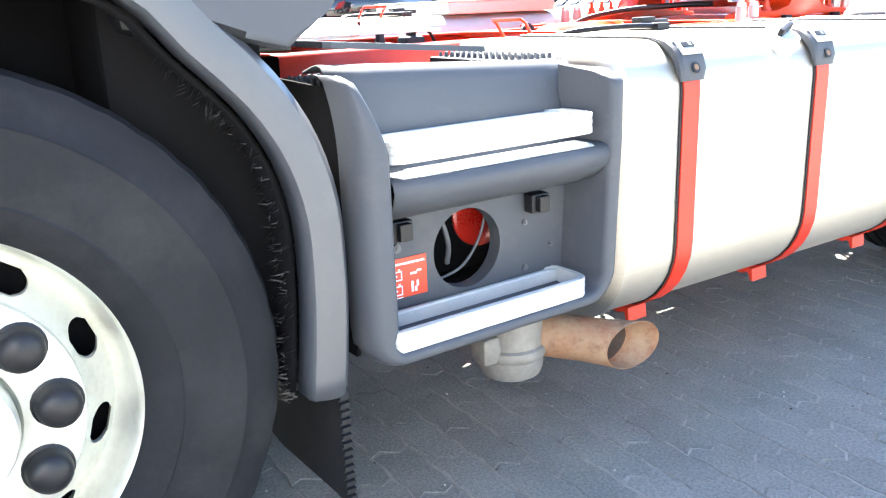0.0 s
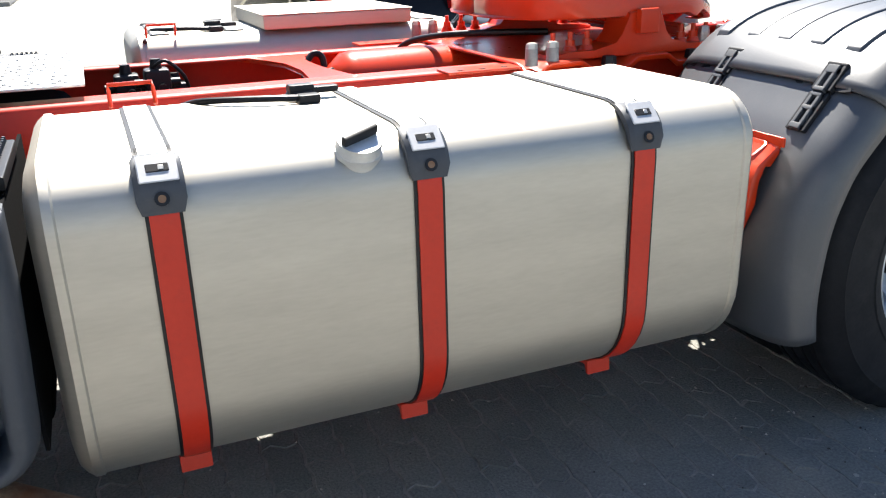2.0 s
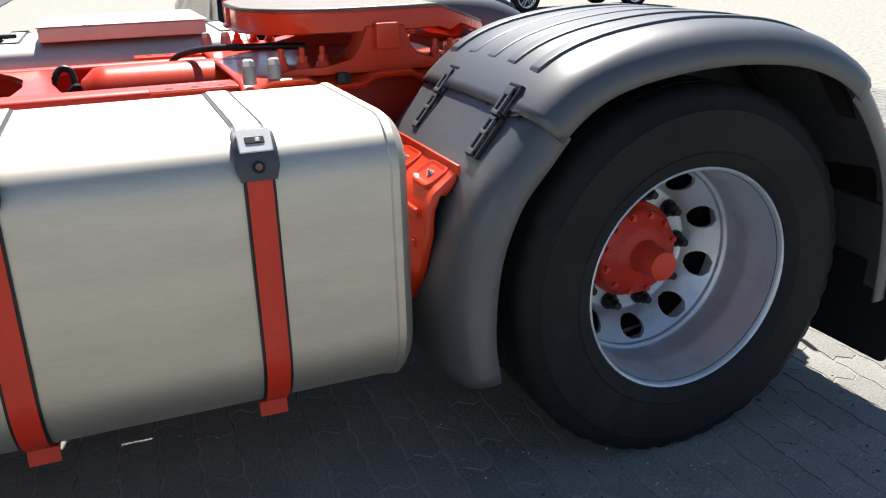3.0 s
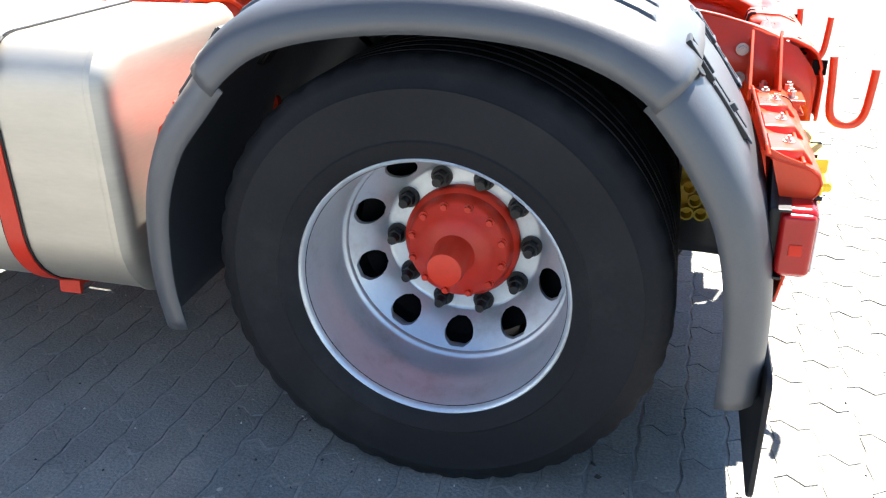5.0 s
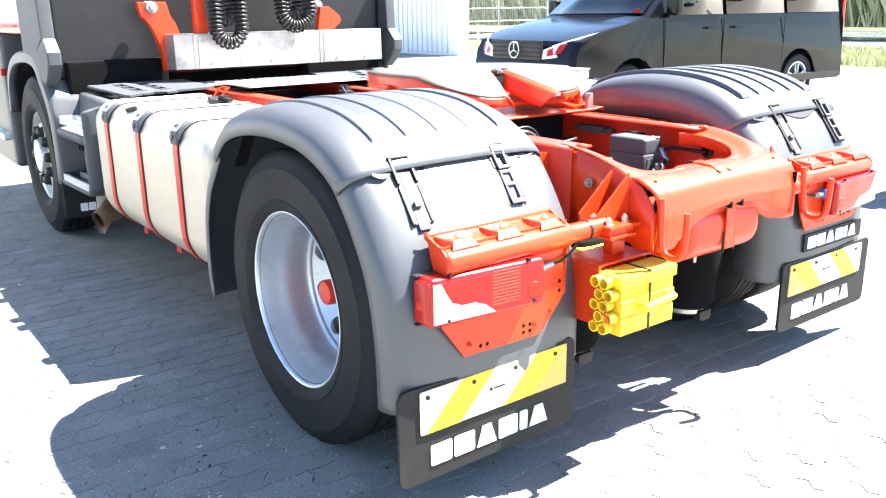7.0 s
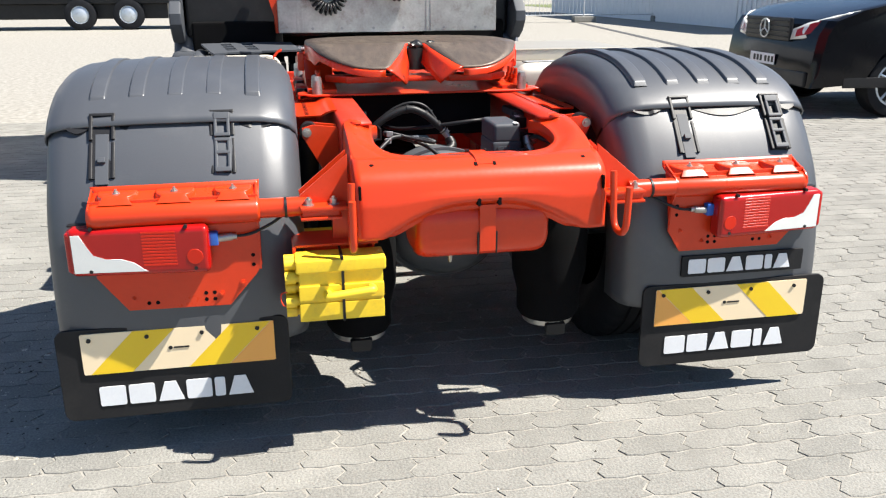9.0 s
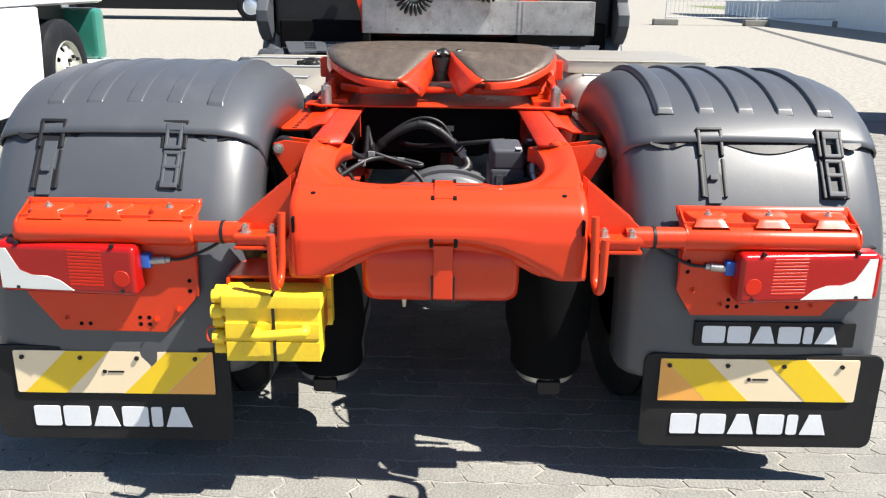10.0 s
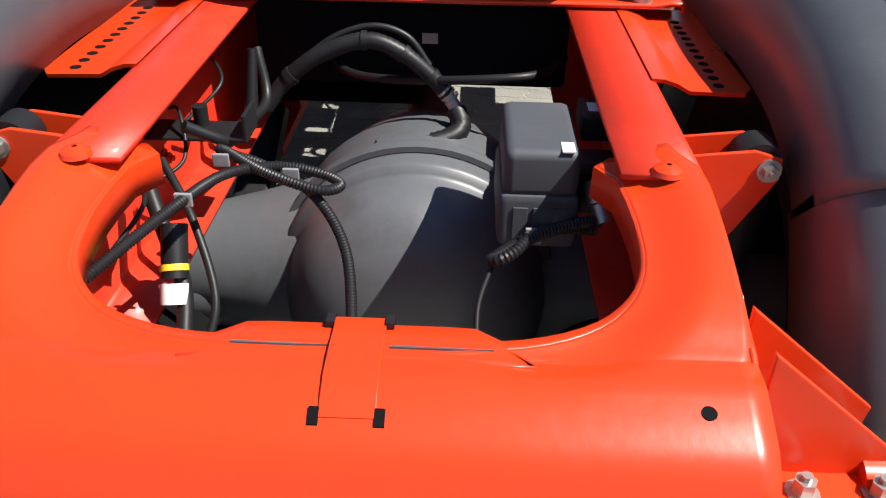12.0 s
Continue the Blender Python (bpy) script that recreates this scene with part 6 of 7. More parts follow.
        sheet(bm, [[at(x, yo - 0.094, z - 0.021), at(x, yo - 0.094, z + 0.016), at(x, yo - 0.097, z + 0.019), at(x, yo - 0.106, z + 0.019), at(x, yo - 0.109, z + 0.016), at(x, yo - 0.109, z - 0.021)] for x in (xl + 0.012, (xl + xr) / 2, xr - 0.012)], close=True)
        part("tread_back", bm, STEP_ALU, tr)
    bm = B()
    sheet(bm, [[at(x, y, z) for y, z in ((1.175, 0.7985), (1.22, 0.7975), (1.232, 0.7925), (1.229, 0.791), (1.175, 0.7945))] for x in (-2.828, -2.6, -2.4)], close=True)
    part("step_ledge", bm, TREAD, box, "worn aluminium ledge strip")
    # top: a dark well with studs, studded tread at its rear end, and a slotted lid
    bm = B()
    bx(bm, BX0 + 0.02, BX1 - 0.01, s * 0.55, s * 1.05, 0.915, 0.925, 0)
    part("top_deck", bm, DEEP_BLACK, box)
    bm = B()
    for i in range(6):
        for j in range(14):
            x, y = BX1 - 0.024 - i * 0.017, 0.72 + j * 0.0235
            cyl(bm, (x, s * y, 0.955), (x, s * y, 0.968), 0.006, 0.004, seg=5)
    for i in range(22):
        for j in range(6):
            x, y = BX1 - 0.15 - i * 0.021, 0.9 + j * 0.026
            cyl(bm, (x, s * (y + out(x) * 0.4), 0.925), (x, s * (y + out(x) * 0.4), 0.956), 0.007, 0.004, seg=5)
    part("deck_studs", bm, DARK, box, "studded plastic tread", kind="stuff")
    bm = B()
    bx(bm, BX1 - 0.13, BX1 - 0.004, s * 0.7, s * 1.045, 0.93, 0.957, 0.004)
    part("deck_frame", bm, BLACK, box)
    # lid: bars round two rows of slots, its rear corner cut on the slant
    bm = B()

    def lid_z(x):
        return 1.0 - 0.08 * (x + 2.61)

    def slab(mesh, poly, h=0.012):
        skew = [(x, y - 0.19 * (x + 2.885)) for x, y in poly]
        lo = [mesh.verts.new((x, s * y, lid_z(x) - h)) for x, y in skew]
        hi = [mesh.verts.new((x, s * y, lid_z(x))) for x, y in skew]
        mesh.faces.new(lo), mesh.faces.new(hi)
        for i in range(len(poly)):
            j = (i + 1) % len(poly)
            mesh.faces.new((lo[i], lo[j], hi[j], hi[i]))
    slab(bm, [(-2.9, 0.93), (-2.9, 1.045), (-2.885, 1.055), (-2.47, 1.035), (-2.455, 1.025), (-2.495, 0.93)])
    lid = part("lid", bm, DARK, box, "dark slotted battery lid")
    for poly in ([(-2.91, 0.79), (-2.91, 0.86), (-2.523, 0.86), (-2.505, 0.79)], [(-2.92, 0.45), (-2.92, 0.72), (-2.535, 0.72), (-2.555, 0.5), (-2.58, 0.45)]):
        bm = B()
        slab(bm, poly)
        part("lid_bar", bm, DARK, lid)
    for y0, y1 in ((0.86, 0.93), (0.72, 0.79)):
        for x, w in ((-2.9, 0.022), (-2.79, 0.008), (-2.7, 0.008), (-2.61, 0.008), (-2.54, 0.04)):
            bm = B()
            slab(bm, [(x - w, y0), (x - w + 0.012, y1), (x + w + 0.012, y1), (x + w, y0)], 0.011)
            part("lid_bar", bm, DARK, lid)
    bm = B()
    bx(bm, BX0 + 0.05, BX1 - 0.05, s * 0.5, s * 0.98, 0.5, 0.92, 0.01)
    part("battery_case", bm, DEEP_BLACK, box)
    # behind the round hole: a red cap edge, a grey conduit and its bolt
    bm = B()
    r = lathe(bm, [(0.075, 0.93), (0.075, 0.985), (0.068, 0.99), (0.03, 0.992)], (-2.51, s * 0.0, 0.625), "y", s, 36)
    disc(bm, r[-1])
    part("red_cap", bm, CAB, box, "red cap behind the hole")
    hose([(-2.655, s * 1.06, 0.555), (-2.66, s * 1.075, 0.6), (-2.672, s * 1.07, 0.65), (-2.7, s * 1.06, 0.7)], 0.0055, ribbed=False, parent=box, mtl=AXLE)
    hose([(-2.56, s * 1.075, 0.66), (-2.585, s * 1.08, 0.6), (-2.63, s * 1.075, 0.545), (-2.7, s * 1.06, 0.52)], 0.003, ribbed=False, parent=box, mtl=AXLE)


step_box(-1)
step_box(1)

# exhaust under the box
bm = B()
lathe(bm, [(0.07, 0.47), (0.072, 0.36), (0.078, 0.355), (0.08, 0.345), (0.078, 0.335), (0.073, 0.33), (0.072, 0.305), (0.066, 0.29), (0.05, 0.281), (0.02, 0.279)], (-2.525, -1.105, 0), "z", 1, 36)
bx(bm, -2.63, -2.57, -1.15, -1.09, 0.33, 0.4, 0.02)
ex = part("exhaust", bm, ELBOW, truck, "silver exhaust elbow with a rusty tailpipe")
bm = B()
d0 = Vector((-2.5, -1.1, 0.375))
ax = Vector((0.82, -0.52, -0.18)).normalized()
dv, q = frame_at(d0, d0 + ax)
pts = [(0.05, 0.0), (0.05, 0.1), (0.051, 0.17), (0.054, 0.23), (0.0575, 0.265), (0.0555, 0.267), (0.052, 0.24), (0.047, 0.16), (0.046, 0.0)]
lathe(bm, pts, (0, 0, 0), "z", 1, 40)
bm.transform(Matrix.Translation(d0) @ q)
cutn = Vector((0.08, -0.99, -0.08)).normalized()
lean = (cutn - ax * cutn.dot(ax)) / cutn.dot(ax)
for v in bm.verts:
    w = (v.co - d0).dot(ax)
    rad = (v.co - d0) - ax * w
    v.co -= ax * (rad.dot(lean) * min(1.0, w / 0.26))
tp = part("tailpipe", bm, RUST, ex, "rusty flared tailpipe", sharp=60)
# inner sleeve coloured dark to paint in the depth of the opening
bm = B()
r = lathe(bm, [(0.0455, 0.21), (0.045, 0.1), (0.02, 0.09)], (0, 0, 0), "z", 1, 32)
disc(bm, r[-1])
bm.transform(Matrix.Translation(d0) @ q)
for v in bm.verts:
    w = (v.co - d0).dot(ax)
    v.co -= ax * (((v.co - d0) - ax * w).dot(lean) * min(1.0, w / 0.26))
part("pipe_lining", bm, PIPE_SHADE, tp, "inside of the pipe with its shade in the colour")

# deck plates between the rails, and the worn aluminium beam behind the cab
bm = B()
bx(bm, -2.7, -2.17, -0.34, 0.46, 1.005, 1.013, 0.002)
dk = part("deck_plate", bm, TREAD, chassis, "perforated aluminium deck plate")
bm = B()
for i in range(15):
    for j in range(11):
        x, y = -2.66 + i * 0.032, -0.3 + j * 0.072
        if (i + j) % 2 == 0:
            cyl(bm, (x, y, 1.012), (x, y, 1.017), 0.011, 0.007, seg=8)
part("grip_studs", bm, TREAD, dk, kind="stuff")
bm = B()
for i in range(15):
    for j in range(11):
        x, y = -2.66 + i * 0.032, -0.3 + j * 0.072
        if (i + j) % 2:
            r = lathe(bm, [(0.0105, 1.0105), (0.0105, 1.0138)], (x, y, 0), "z", 1, 10)
            disc(bm, r[-1])
part("perforation", bm, BLACK, dk, "drain holes in rows", kind="stuff")
for i in range(7):
    for j in range(3):
        x, y = -2.62 + i * 0.065, -0.26 + j * 0.28
        bm = B()
        bx(bm, x - 0.005, x + 0.005, y - 0.012, y + 0.012, 1.0125, 1.0145, 0)
        part("slot", bm, BLACK, dk)
bm = B()
bx(bm, -2.98, -2.82, -0.53, 1.0, 1.088, 1.305, 0.006)
beam = part("rear_beam", bm, WORN, truck, "scuffed aluminium beam behind the cab")
for y in (-0.4, -0.37, 0.5, 0.53):
    bm = B()
    bx(bm, -2.82, -2.8165, y - 0.007, y + 0.007, 1.092, 1.3, 0.001)
    part("seam_strip", bm, WORN, beam)
for y in (-0.3, -0.1, 0.12, 0.33, 0.62, 0.85):
    bm = B()
    bolt(bm, (-2.82, y, 1.115), (1, 0, 0), 0.006, 0.004)
    part("bolt", bm, CAST, beam)
for poly, x0 in (([(-0.68, 1.5), (-0.665, 1.41), (-0.6, 1.36), (-0.575, 1.3), (-0.555, 1.2), (-0.55, 1.08), (-0.49, 1.08), (-0.485, 1.2), (-0.47, 1.26), (-0.43, 1.31), (-0.45, 1.37), (-0.49, 1.42), (-0.5, 1.5)], -3.02),
                 ([(-0.37, 1.3), (-0.285, 1.3), (-0.285, 1.33), (-0.3, 1.42), (-0.3, 1.55), (-0.37, 1.55)], -2.9),
                 ([(0.5, 1.3), (0.53, 1.46), (0.6, 1.46), (0.68, 1.4), (0.69, 1.36), (0.62, 1.3)], -2.9)):
    bm = B()
    prism(bm, poly, "x", x0, x0 + 0.05, 0.008)
    part("cab_bracket", bm, RED, beam, "red cab mounting bracket")
for y, z in ((-0.6, 1.47), (0.56, 1.47)):
    bm = B()
    cyl(bm, (-3.05, y, z), (-2.94, y, z), 0.036, seg=20)
    cyl(bm, (-2.95, y, z), (-2.93, y, z), 0.018, seg=6)
    part("cab_mount", bm, CAST, beam, "grey round cab mount")
bm = B()
bx(bm, -2.94, -2.72, -0.5, 1.0, 0.985, 0.996, 0.002)
shelf = part("shelf", bm, TREAD, beam, "ribbed aluminium shelf")
for k in range(24):
    bm = B()
    bx(bm, -2.94, -2.72, -0.48 + k * 0.06, -0.45 + k * 0.06, 0.9955, 1.0, 0)
    part("shelf_rib", bm, TREAD, shelf)

# ---- cab and front mudguard ----
bm = B()
prism(bm, [(-3.22, 1.3), (-3.22, 3.2), (-3.4, 3.42), (-3.75, 3.52), (-4.7, 3.5), (-5.0, 3.3), (-5.12, 2.6), (-5.27, 1.9), (-5.3, 1.3)], "y", -1.24, 1.24, 0.07)
cab = part("cab", bm, CAB, truck, "red sleeper cab")
bm = B()
bx(bm, -3.28, -3.1, -1.16, 1.16, 1.05, 3.25, 0.03)
part("cab_rear_wall", bm, BLACK, cab)
for s in (-1, 1):
    # side skirt panel behind the door, dark grey
    bm = B()
    prism(bm, [(-3.22, 1.2), (-2.99, 1.3), (-2.908, 1.22), (-2.908, 1.15), (-2.985, 1.073), (-3.05, 1.022), (-3.12, 1.04), (-3.3, 1.13), (-3.55, 1.18), (-3.55, 1.7), (-3.02, 1.7), (-3.0, 1.3)], "y", s * 1.17, s * 1.25, 0.012)
    part("side_fairing", bm, DARK, cab, "dark grey cab side fairing")
    # front mudguard arch
    arch = [(-2.985, 0.425), (-2.972, 0.55), (-2.968, 0.66), (-2.974, 0.78), (-3.003, 0.885), (-3.05, 0.97), (-3.1, 1.03), (-3.16, 1.09), (-3.25, 1.18), (-3.4, 1.215), (-3.65, 1.22), (-3.95, 1.18), (-4.2, 1.05), (-4.3, 0.8)]
    sm = spline([Vector((x, 0, z)) for x, z in arch], 3)
    rows = []
    c = Vector((FX, 0, 0.52))
    for p in sm:
        inn = (c - p).normalized()
        rows.append([p + Vector((0, s * 1.0, 0)), p + Vector((0, s * 1.2, 0)), p + Vector((0, s * 1.232, 0)) + inn * 0.006, p + Vector((0, s * 1.25, 0)) + inn * 0.02, p + Vector((0, s * 1.256, 0)) + inn * 0.05, p + Vector((0, s * 1.254, 0)) + inn * 0.078, p + Vector((0, s * 1.245, 0)) + inn * 0.084, p + Vector((0, s * 1.2, 0)) + inn * 0.086])
    bm = B()
    sheet(bm, rows)
    fm = part("front_mudguard", bm, GREY, truck, "grey front wheel arch", solid=0.005)
    bm = B()
    rows = [[p + Vector((0, s * 0.7, 0)) + (c - p).normalized() * 0.05, p + Vector((0, s * 1.2, 0)) + (c - p).normalized() * 0.09] for p in sm]
    sheet(bm, rows)
    part("liner", bm, DEEP_BLACK, fm, "black bristled wheel-arch liner", solid=0.01)
    rg = random.Random(31)
    bm = B()
    for k in range(1500):
        p = sm[min(len(sm) - 1, int(rg.random() ** 1.3 * len(sm) * 0.55))] + Vector((0, s * rg.uniform(0.95, 1.2), 0))
        inn = (c - p)
        inn.y = 0
        inn.normalize()
        p = p + inn * 0.085 + Vector((rg.uniform(-0.02, 0.02), 0, rg.uniform(-0.03, 0.03)))
        tip = p + inn * rg.uniform(0.01, 0.022) + Vector((rg.uniform(-0.01, 0.01), rg.uniform(-0.01, 0.01), rg.uniform(-0.01, 0.01)))
        a, b, d = bm.verts.new(p + Vector((0.0015, 0, 0.0015))), bm.verts.new(p - Vector((0.0015, 0, 0.0015))), bm.verts.new(tip)
        bm.faces.new((a, b, d))
    part("bristles", bm, BLACK, fm, "black spray-suppression bristles", kind="stuff")
    # flap with a cut edge
    bm = B()
    poly = [(s * 0.6, 0.85), (s * 1.19, 0.85), (s * 1.215, 0.5), (s * 1.245, 0.44)]
    # the outer edge is cut in short teeth
    for k in range(14):
        z = 0.43 - 0.0155 * k
        poly += [(s * 1.252, z), (s * 1.252, z - 0.008), (s * 1.244, z - 0.009), (s * 1.244, z - 0.0145)]
    poly += [(s * 1.2, 0.215), (s * 0.95, 0.2), (s * 0.6, 0.24)]
    prism(bm, poly, "x", -3.015, -2.997)
    ff = part("front_flap", bm, RUBBER, fm, "black rubber front flap")
    letters(fm, WHITE, -2.996, min(s * 0.88, s * 1.16), max(s * 0.88, s * 1.16), 0.25, 0.3)
    bm = B()
    bx(bm, -3.3, -3.04, s * 0.5, s * 1.12, 0.45, 1.16, 0.02)
    part("battery_box", bm, DEEP_BLACK, fm)
    bm = B()
    bx(bm, -5.2, -4.35, s * 0.9, s * 1.25, 0.35, 1.32, 0.04)
    part("entry_steps", bm, GREY, cab)
    bm = B()
    bx(bm, -5.15, -4.4, s * 1.22, s * 1.3, 0.55, 0.6, 0.01)
    part("foot_step", bm, TREAD, cab)
    bm = B()
    bx(bm, -4.36, -4.3, s * 1.24, s * 1.27, 1.02, 1.07, 0.006)
    part("side_marker", bm, LENS_AMBER, cab)
bm = B()
bx(bm, -5.2, -3.2, -0.9, 0.9, 0.9, 1.32, 0.04)
part("engine_tunnel", bm, DEEP_BLACK, cab)
bm = B()
bx(bm, -5.2, -3.1, -0.3, 0.3, 0.35, 0.92, 0.06)
part("engine", bm, AXLE, cab)
# coiled air lines hanging behind the cab
for y0, zl, bend, xc in ((-0.19, 1.245, 0.085, -2.75), (-0.19, 1.385, 0.045, -2.79), (0.285, 1.335, 0.105, -2.75), (0.275, 1.41, 0.05, -2.79)):
    path = [Vector((xc, y0 - bend, zl + bend + 0.5))]
    path += [Vector((xc, y0 - bend * math.cos(math.pi * k / 14), zl + bend - bend * math.sin(math.pi * k / 14))) for k in range(15)]
    path += [Vector((xc, y0 + bend, zl + bend + 0.5))]
    mid = even(path, 0.0025)
    coil = []
    for i, p in enumerate(mid):
        d = (mid[min(i + 1, len(mid) - 1)] - mid[max(i - 1, 0)]).normalized()
        a = 2 * math.pi * i / 10
        coil.append(p + Vector((0.038 * math.cos(a), 0, 0)) + Vector((0, -d.z, d.y)) * 0.038 * math.sin(a))
    bm = B()
    tube(bm, coil, 0.0078, 6)
    part("coiled_air_line", bm, BLACK, cab, "black coiled air line", sharp=80)

# ---- wheel chocks in their holder ----
bm = B()
prism(bm, [(0.6, -0.32), (0.6, -0.56), (0.606, -0.56), (0.606, -0.326), (0.74, -0.326), (0.74, -0.32)], "z", 0.47, 0.66, 0)
bx(bm, 0.6, 0.75, -0.56, -0.31, 0.655, 0.663, 0.001)
bx(bm, 0.64, 0.76, -0.565, -0.555, 0.47, 0.66, 0.002)
bx(bm, 0.66, 0.7, -0.44, -0.38, 0.66, 0.76, 0.003)
part("chock_holder", bm, RED, chassis, "red sheet-metal chock holder")


def chock(x0, x1, label):
    th = thing("wheel_chock", ((x0 + x1) / 2, -0.43, 0.455), label, "wheel chock", "wheel chocks in the holder")
    h = (x1 - x0) / 2
    bm = B()
    bx(bm, -h, h - 0.004, -0.122, 0.122, 0.0, 0.168, 0.003)
    part("body", bm, YELLOW, th)
    bm = B()
    bx(bm, -h, h + 0.004, -0.131, 0.131, 0.15, 0.19, 0.006)
    part("cap", bm, YELLOW, th)
    bm = B()
    bx(bm, h - 0.006, h + 0.002, -0.124, 0.124, 0.066, 0.112, 0.003)
    part("middle_band", bm, YELLOW, th)
    bm = B()
    bx(bm, h - 0.006, h + 0.0005, -0.124, 0.124, 0.002, 0.058, 0.003)
    part("foot_panel", bm, YELLOW, th)
    for r in range(5):
        for c in range(3):
            y = -0.1315
            zz, xx = 0.025 + r * 0.036, -h + 0.022 + (c + 0.5 * (r % 2)) * 0.036
            if xx > h - 0.012:
                continue
            bm = B()
            lathe(bm, [(0.0185, 0.0), (0.0185, 0.03), (0.014, 0.03), (0.014, -0.06)], (xx, y, zz), "y", -1, 12)
            part("honeycomb_tube", bm, YELLOW, th)
    return th, h


th, h = chock(0.745, 0.845, "yellow plastic wheel chock with a handle in a red holder")
bm = B()
tube(bm, spline([(h, -0.04, 0.085), (h + 0.022, -0.042, 0.085), (h + 0.027, -0.03, 0.086), (h + 0.027, 0.075, 0.096), (h + 0.022, 0.088, 0.097), (h, 0.086, 0.097)], 4), 0.013, 10)
part("handle", bm, YELLOW, th)
bm = B()
tube(bm, spline([(h - 0.03, -0.15, 0.09), (h - 0.02, -0.175, 0.085), (h - 0.01, -0.17, 0.055), (h - 0.02, -0.14, 0.05)], 5), 0.0025, 6)
part("wire_clip", bm, RED, th)
bm = B()
bx(bm, h, h + 0.003, 0.0, 0.008, -0.002, 0.19)
bx(bm, -h - 0.05, h, 0.0, 0.008, 0.19, 0.193)
part("tension_cord", bm, BLACK, th)
chock(0.5, 0.598, "yellow plastic wheel chock behind the red holder")

# ---- the yard ----
bm = B()
gx = [-90, -12, -4.5, -1, 2.5, 6, 12, 90]
vs = [[bm.verts.new((x, y, -0.0032)) for x in gx] for y in gx]
for a, b in zip(vs, vs[1:]):
    for i in range(len(gx) - 1):
        bm.faces.new((a[i], a[i + 1], b[i + 1], b[i]))
ground = part("ground", bm, JOINT, None, "", kind="structure")
tagged(ground, "grey concrete block paving with sandy joints", "ground", kind="structure")

PL, PW, GAP = 0.22, 0.1065, 0.007


def paver_outline(gap=GAP):
    """A block with kinked short ends and lightly waved long sides; x across the row, y along it."""
    L, W = PL / 2 - gap / 2, PW / 2 - gap / 2
    k, w = 0.016, 0.009
    lo = [(-W + w * a, -L + 2 * L * t) for t, a in ((0, 0), (0.25, 1), (0.5, 0), (0.75, 1), (1, 0))]
    end = [(-W * 0.4, L + k), (W * 0.4, L - k)]
    hi = [(W + w * a, L - 2 * L * t) for t, a in ((0, 0), (0.25, 1), (0.5, 0), (0.75, 1), (1, 0))]
    end2 = [(W * 0.4, -L - k), (-W * 0.4, -L + k)]
    return lo + end + hi + end2


OUT = paver_outline()


def paver_verts(cx, cy, rng):
    tilt_x, tilt_y, dz = rng.uniform(-1, 1) * 0.012, rng.uniform(-1, 1) * 0.012, rng.uniform(-0.0014, 0.0004)
    nick = [(rng.uniform(-0.0034, 0.0024), rng.uniform(-0.0034, 0.0024)) for p in OUT]
    worn = [(u * (1 + a * 10), v + b) for (u, v), (a, b) in zip(OUT, nick)]
    top = [(cx + u * 0.972, cy + v * 0.988, dz + u * tilt_x + v * tilt_y) for u, v in worn]
    mid = [(cx + u, cy + v, -0.003 + dz) for u, v in worn]
    low = [(cx + u, cy + v, -0.02) for u, v in worn]
    return top, mid, low


rng = random.Random(4)
n_out = len(OUT)
side_faces = []
for r in range(2):
    for i in range(n_out):
        j = (i + 1) % n_out
        side_faces.append((r * n_out + i, r * n_out + j, (r + 1) * n_out + j, (r + 1) * n_out + i))
shared = []
for v in range(24):
    t, m_, l_ = paver_verts(0, 0, rng)
    me = bpy.data.meshes.new("paving_block")
    me.from_pydata(t + m_ + l_, [], [tuple(range(n_out))] + side_faces)
    me.materials.append(STONE)
    shared.append(me)
all_v, all_f = [], []
count = 0
ca, sa = math.cos(radians(-1.5)), math.sin(radians(-1.5))
for i in range(-75, 60):
    for j in range(-40, 48):
        u, v = i * PW, j * PL + (PL / 2 if i % 2 else 0)
        x, y = u * ca - v * sa, u * sa + v * ca
        if not (-6.5 < x < 5.2 and -6.0 < y < 7.0):
            continue
        single = (0.42 < x < 2.4 and -1.25 < y < 1.2) and count < 300
        if single:
            ob = new("paving_block", shared[rng.randrange(24)])
            ob.matrix_basis = pose(x, y, 0, 0, 0, -1.5)
            ob.parent = ground
            count += 1
        else:
            t, m_, l_ = paver_verts(0, 0, rng)
            base = len(all_v)
            all_v += [(x + p[0] * ca - p[1] * sa, y + p[0] * sa + p[1] * ca, p[2]) for p in t + m_ + l_]
            all_f.append(tuple(base + q for q in range(n_out)))
            all_f += [tuple(base + q for q in f) for f in side_faces]
me = bpy.data.meshes.new("paving_field")
me.from_pydata(all_v, [], all_f)
me.materials.append(STONE)
field = new("paving_field", me)
field.parent = ground
tagged(field, "grey interlocking paving blocks", kind="stuff")

# pale chips of stone, and dark crumbs of bark and soil lying about
rg = random.Random(21)
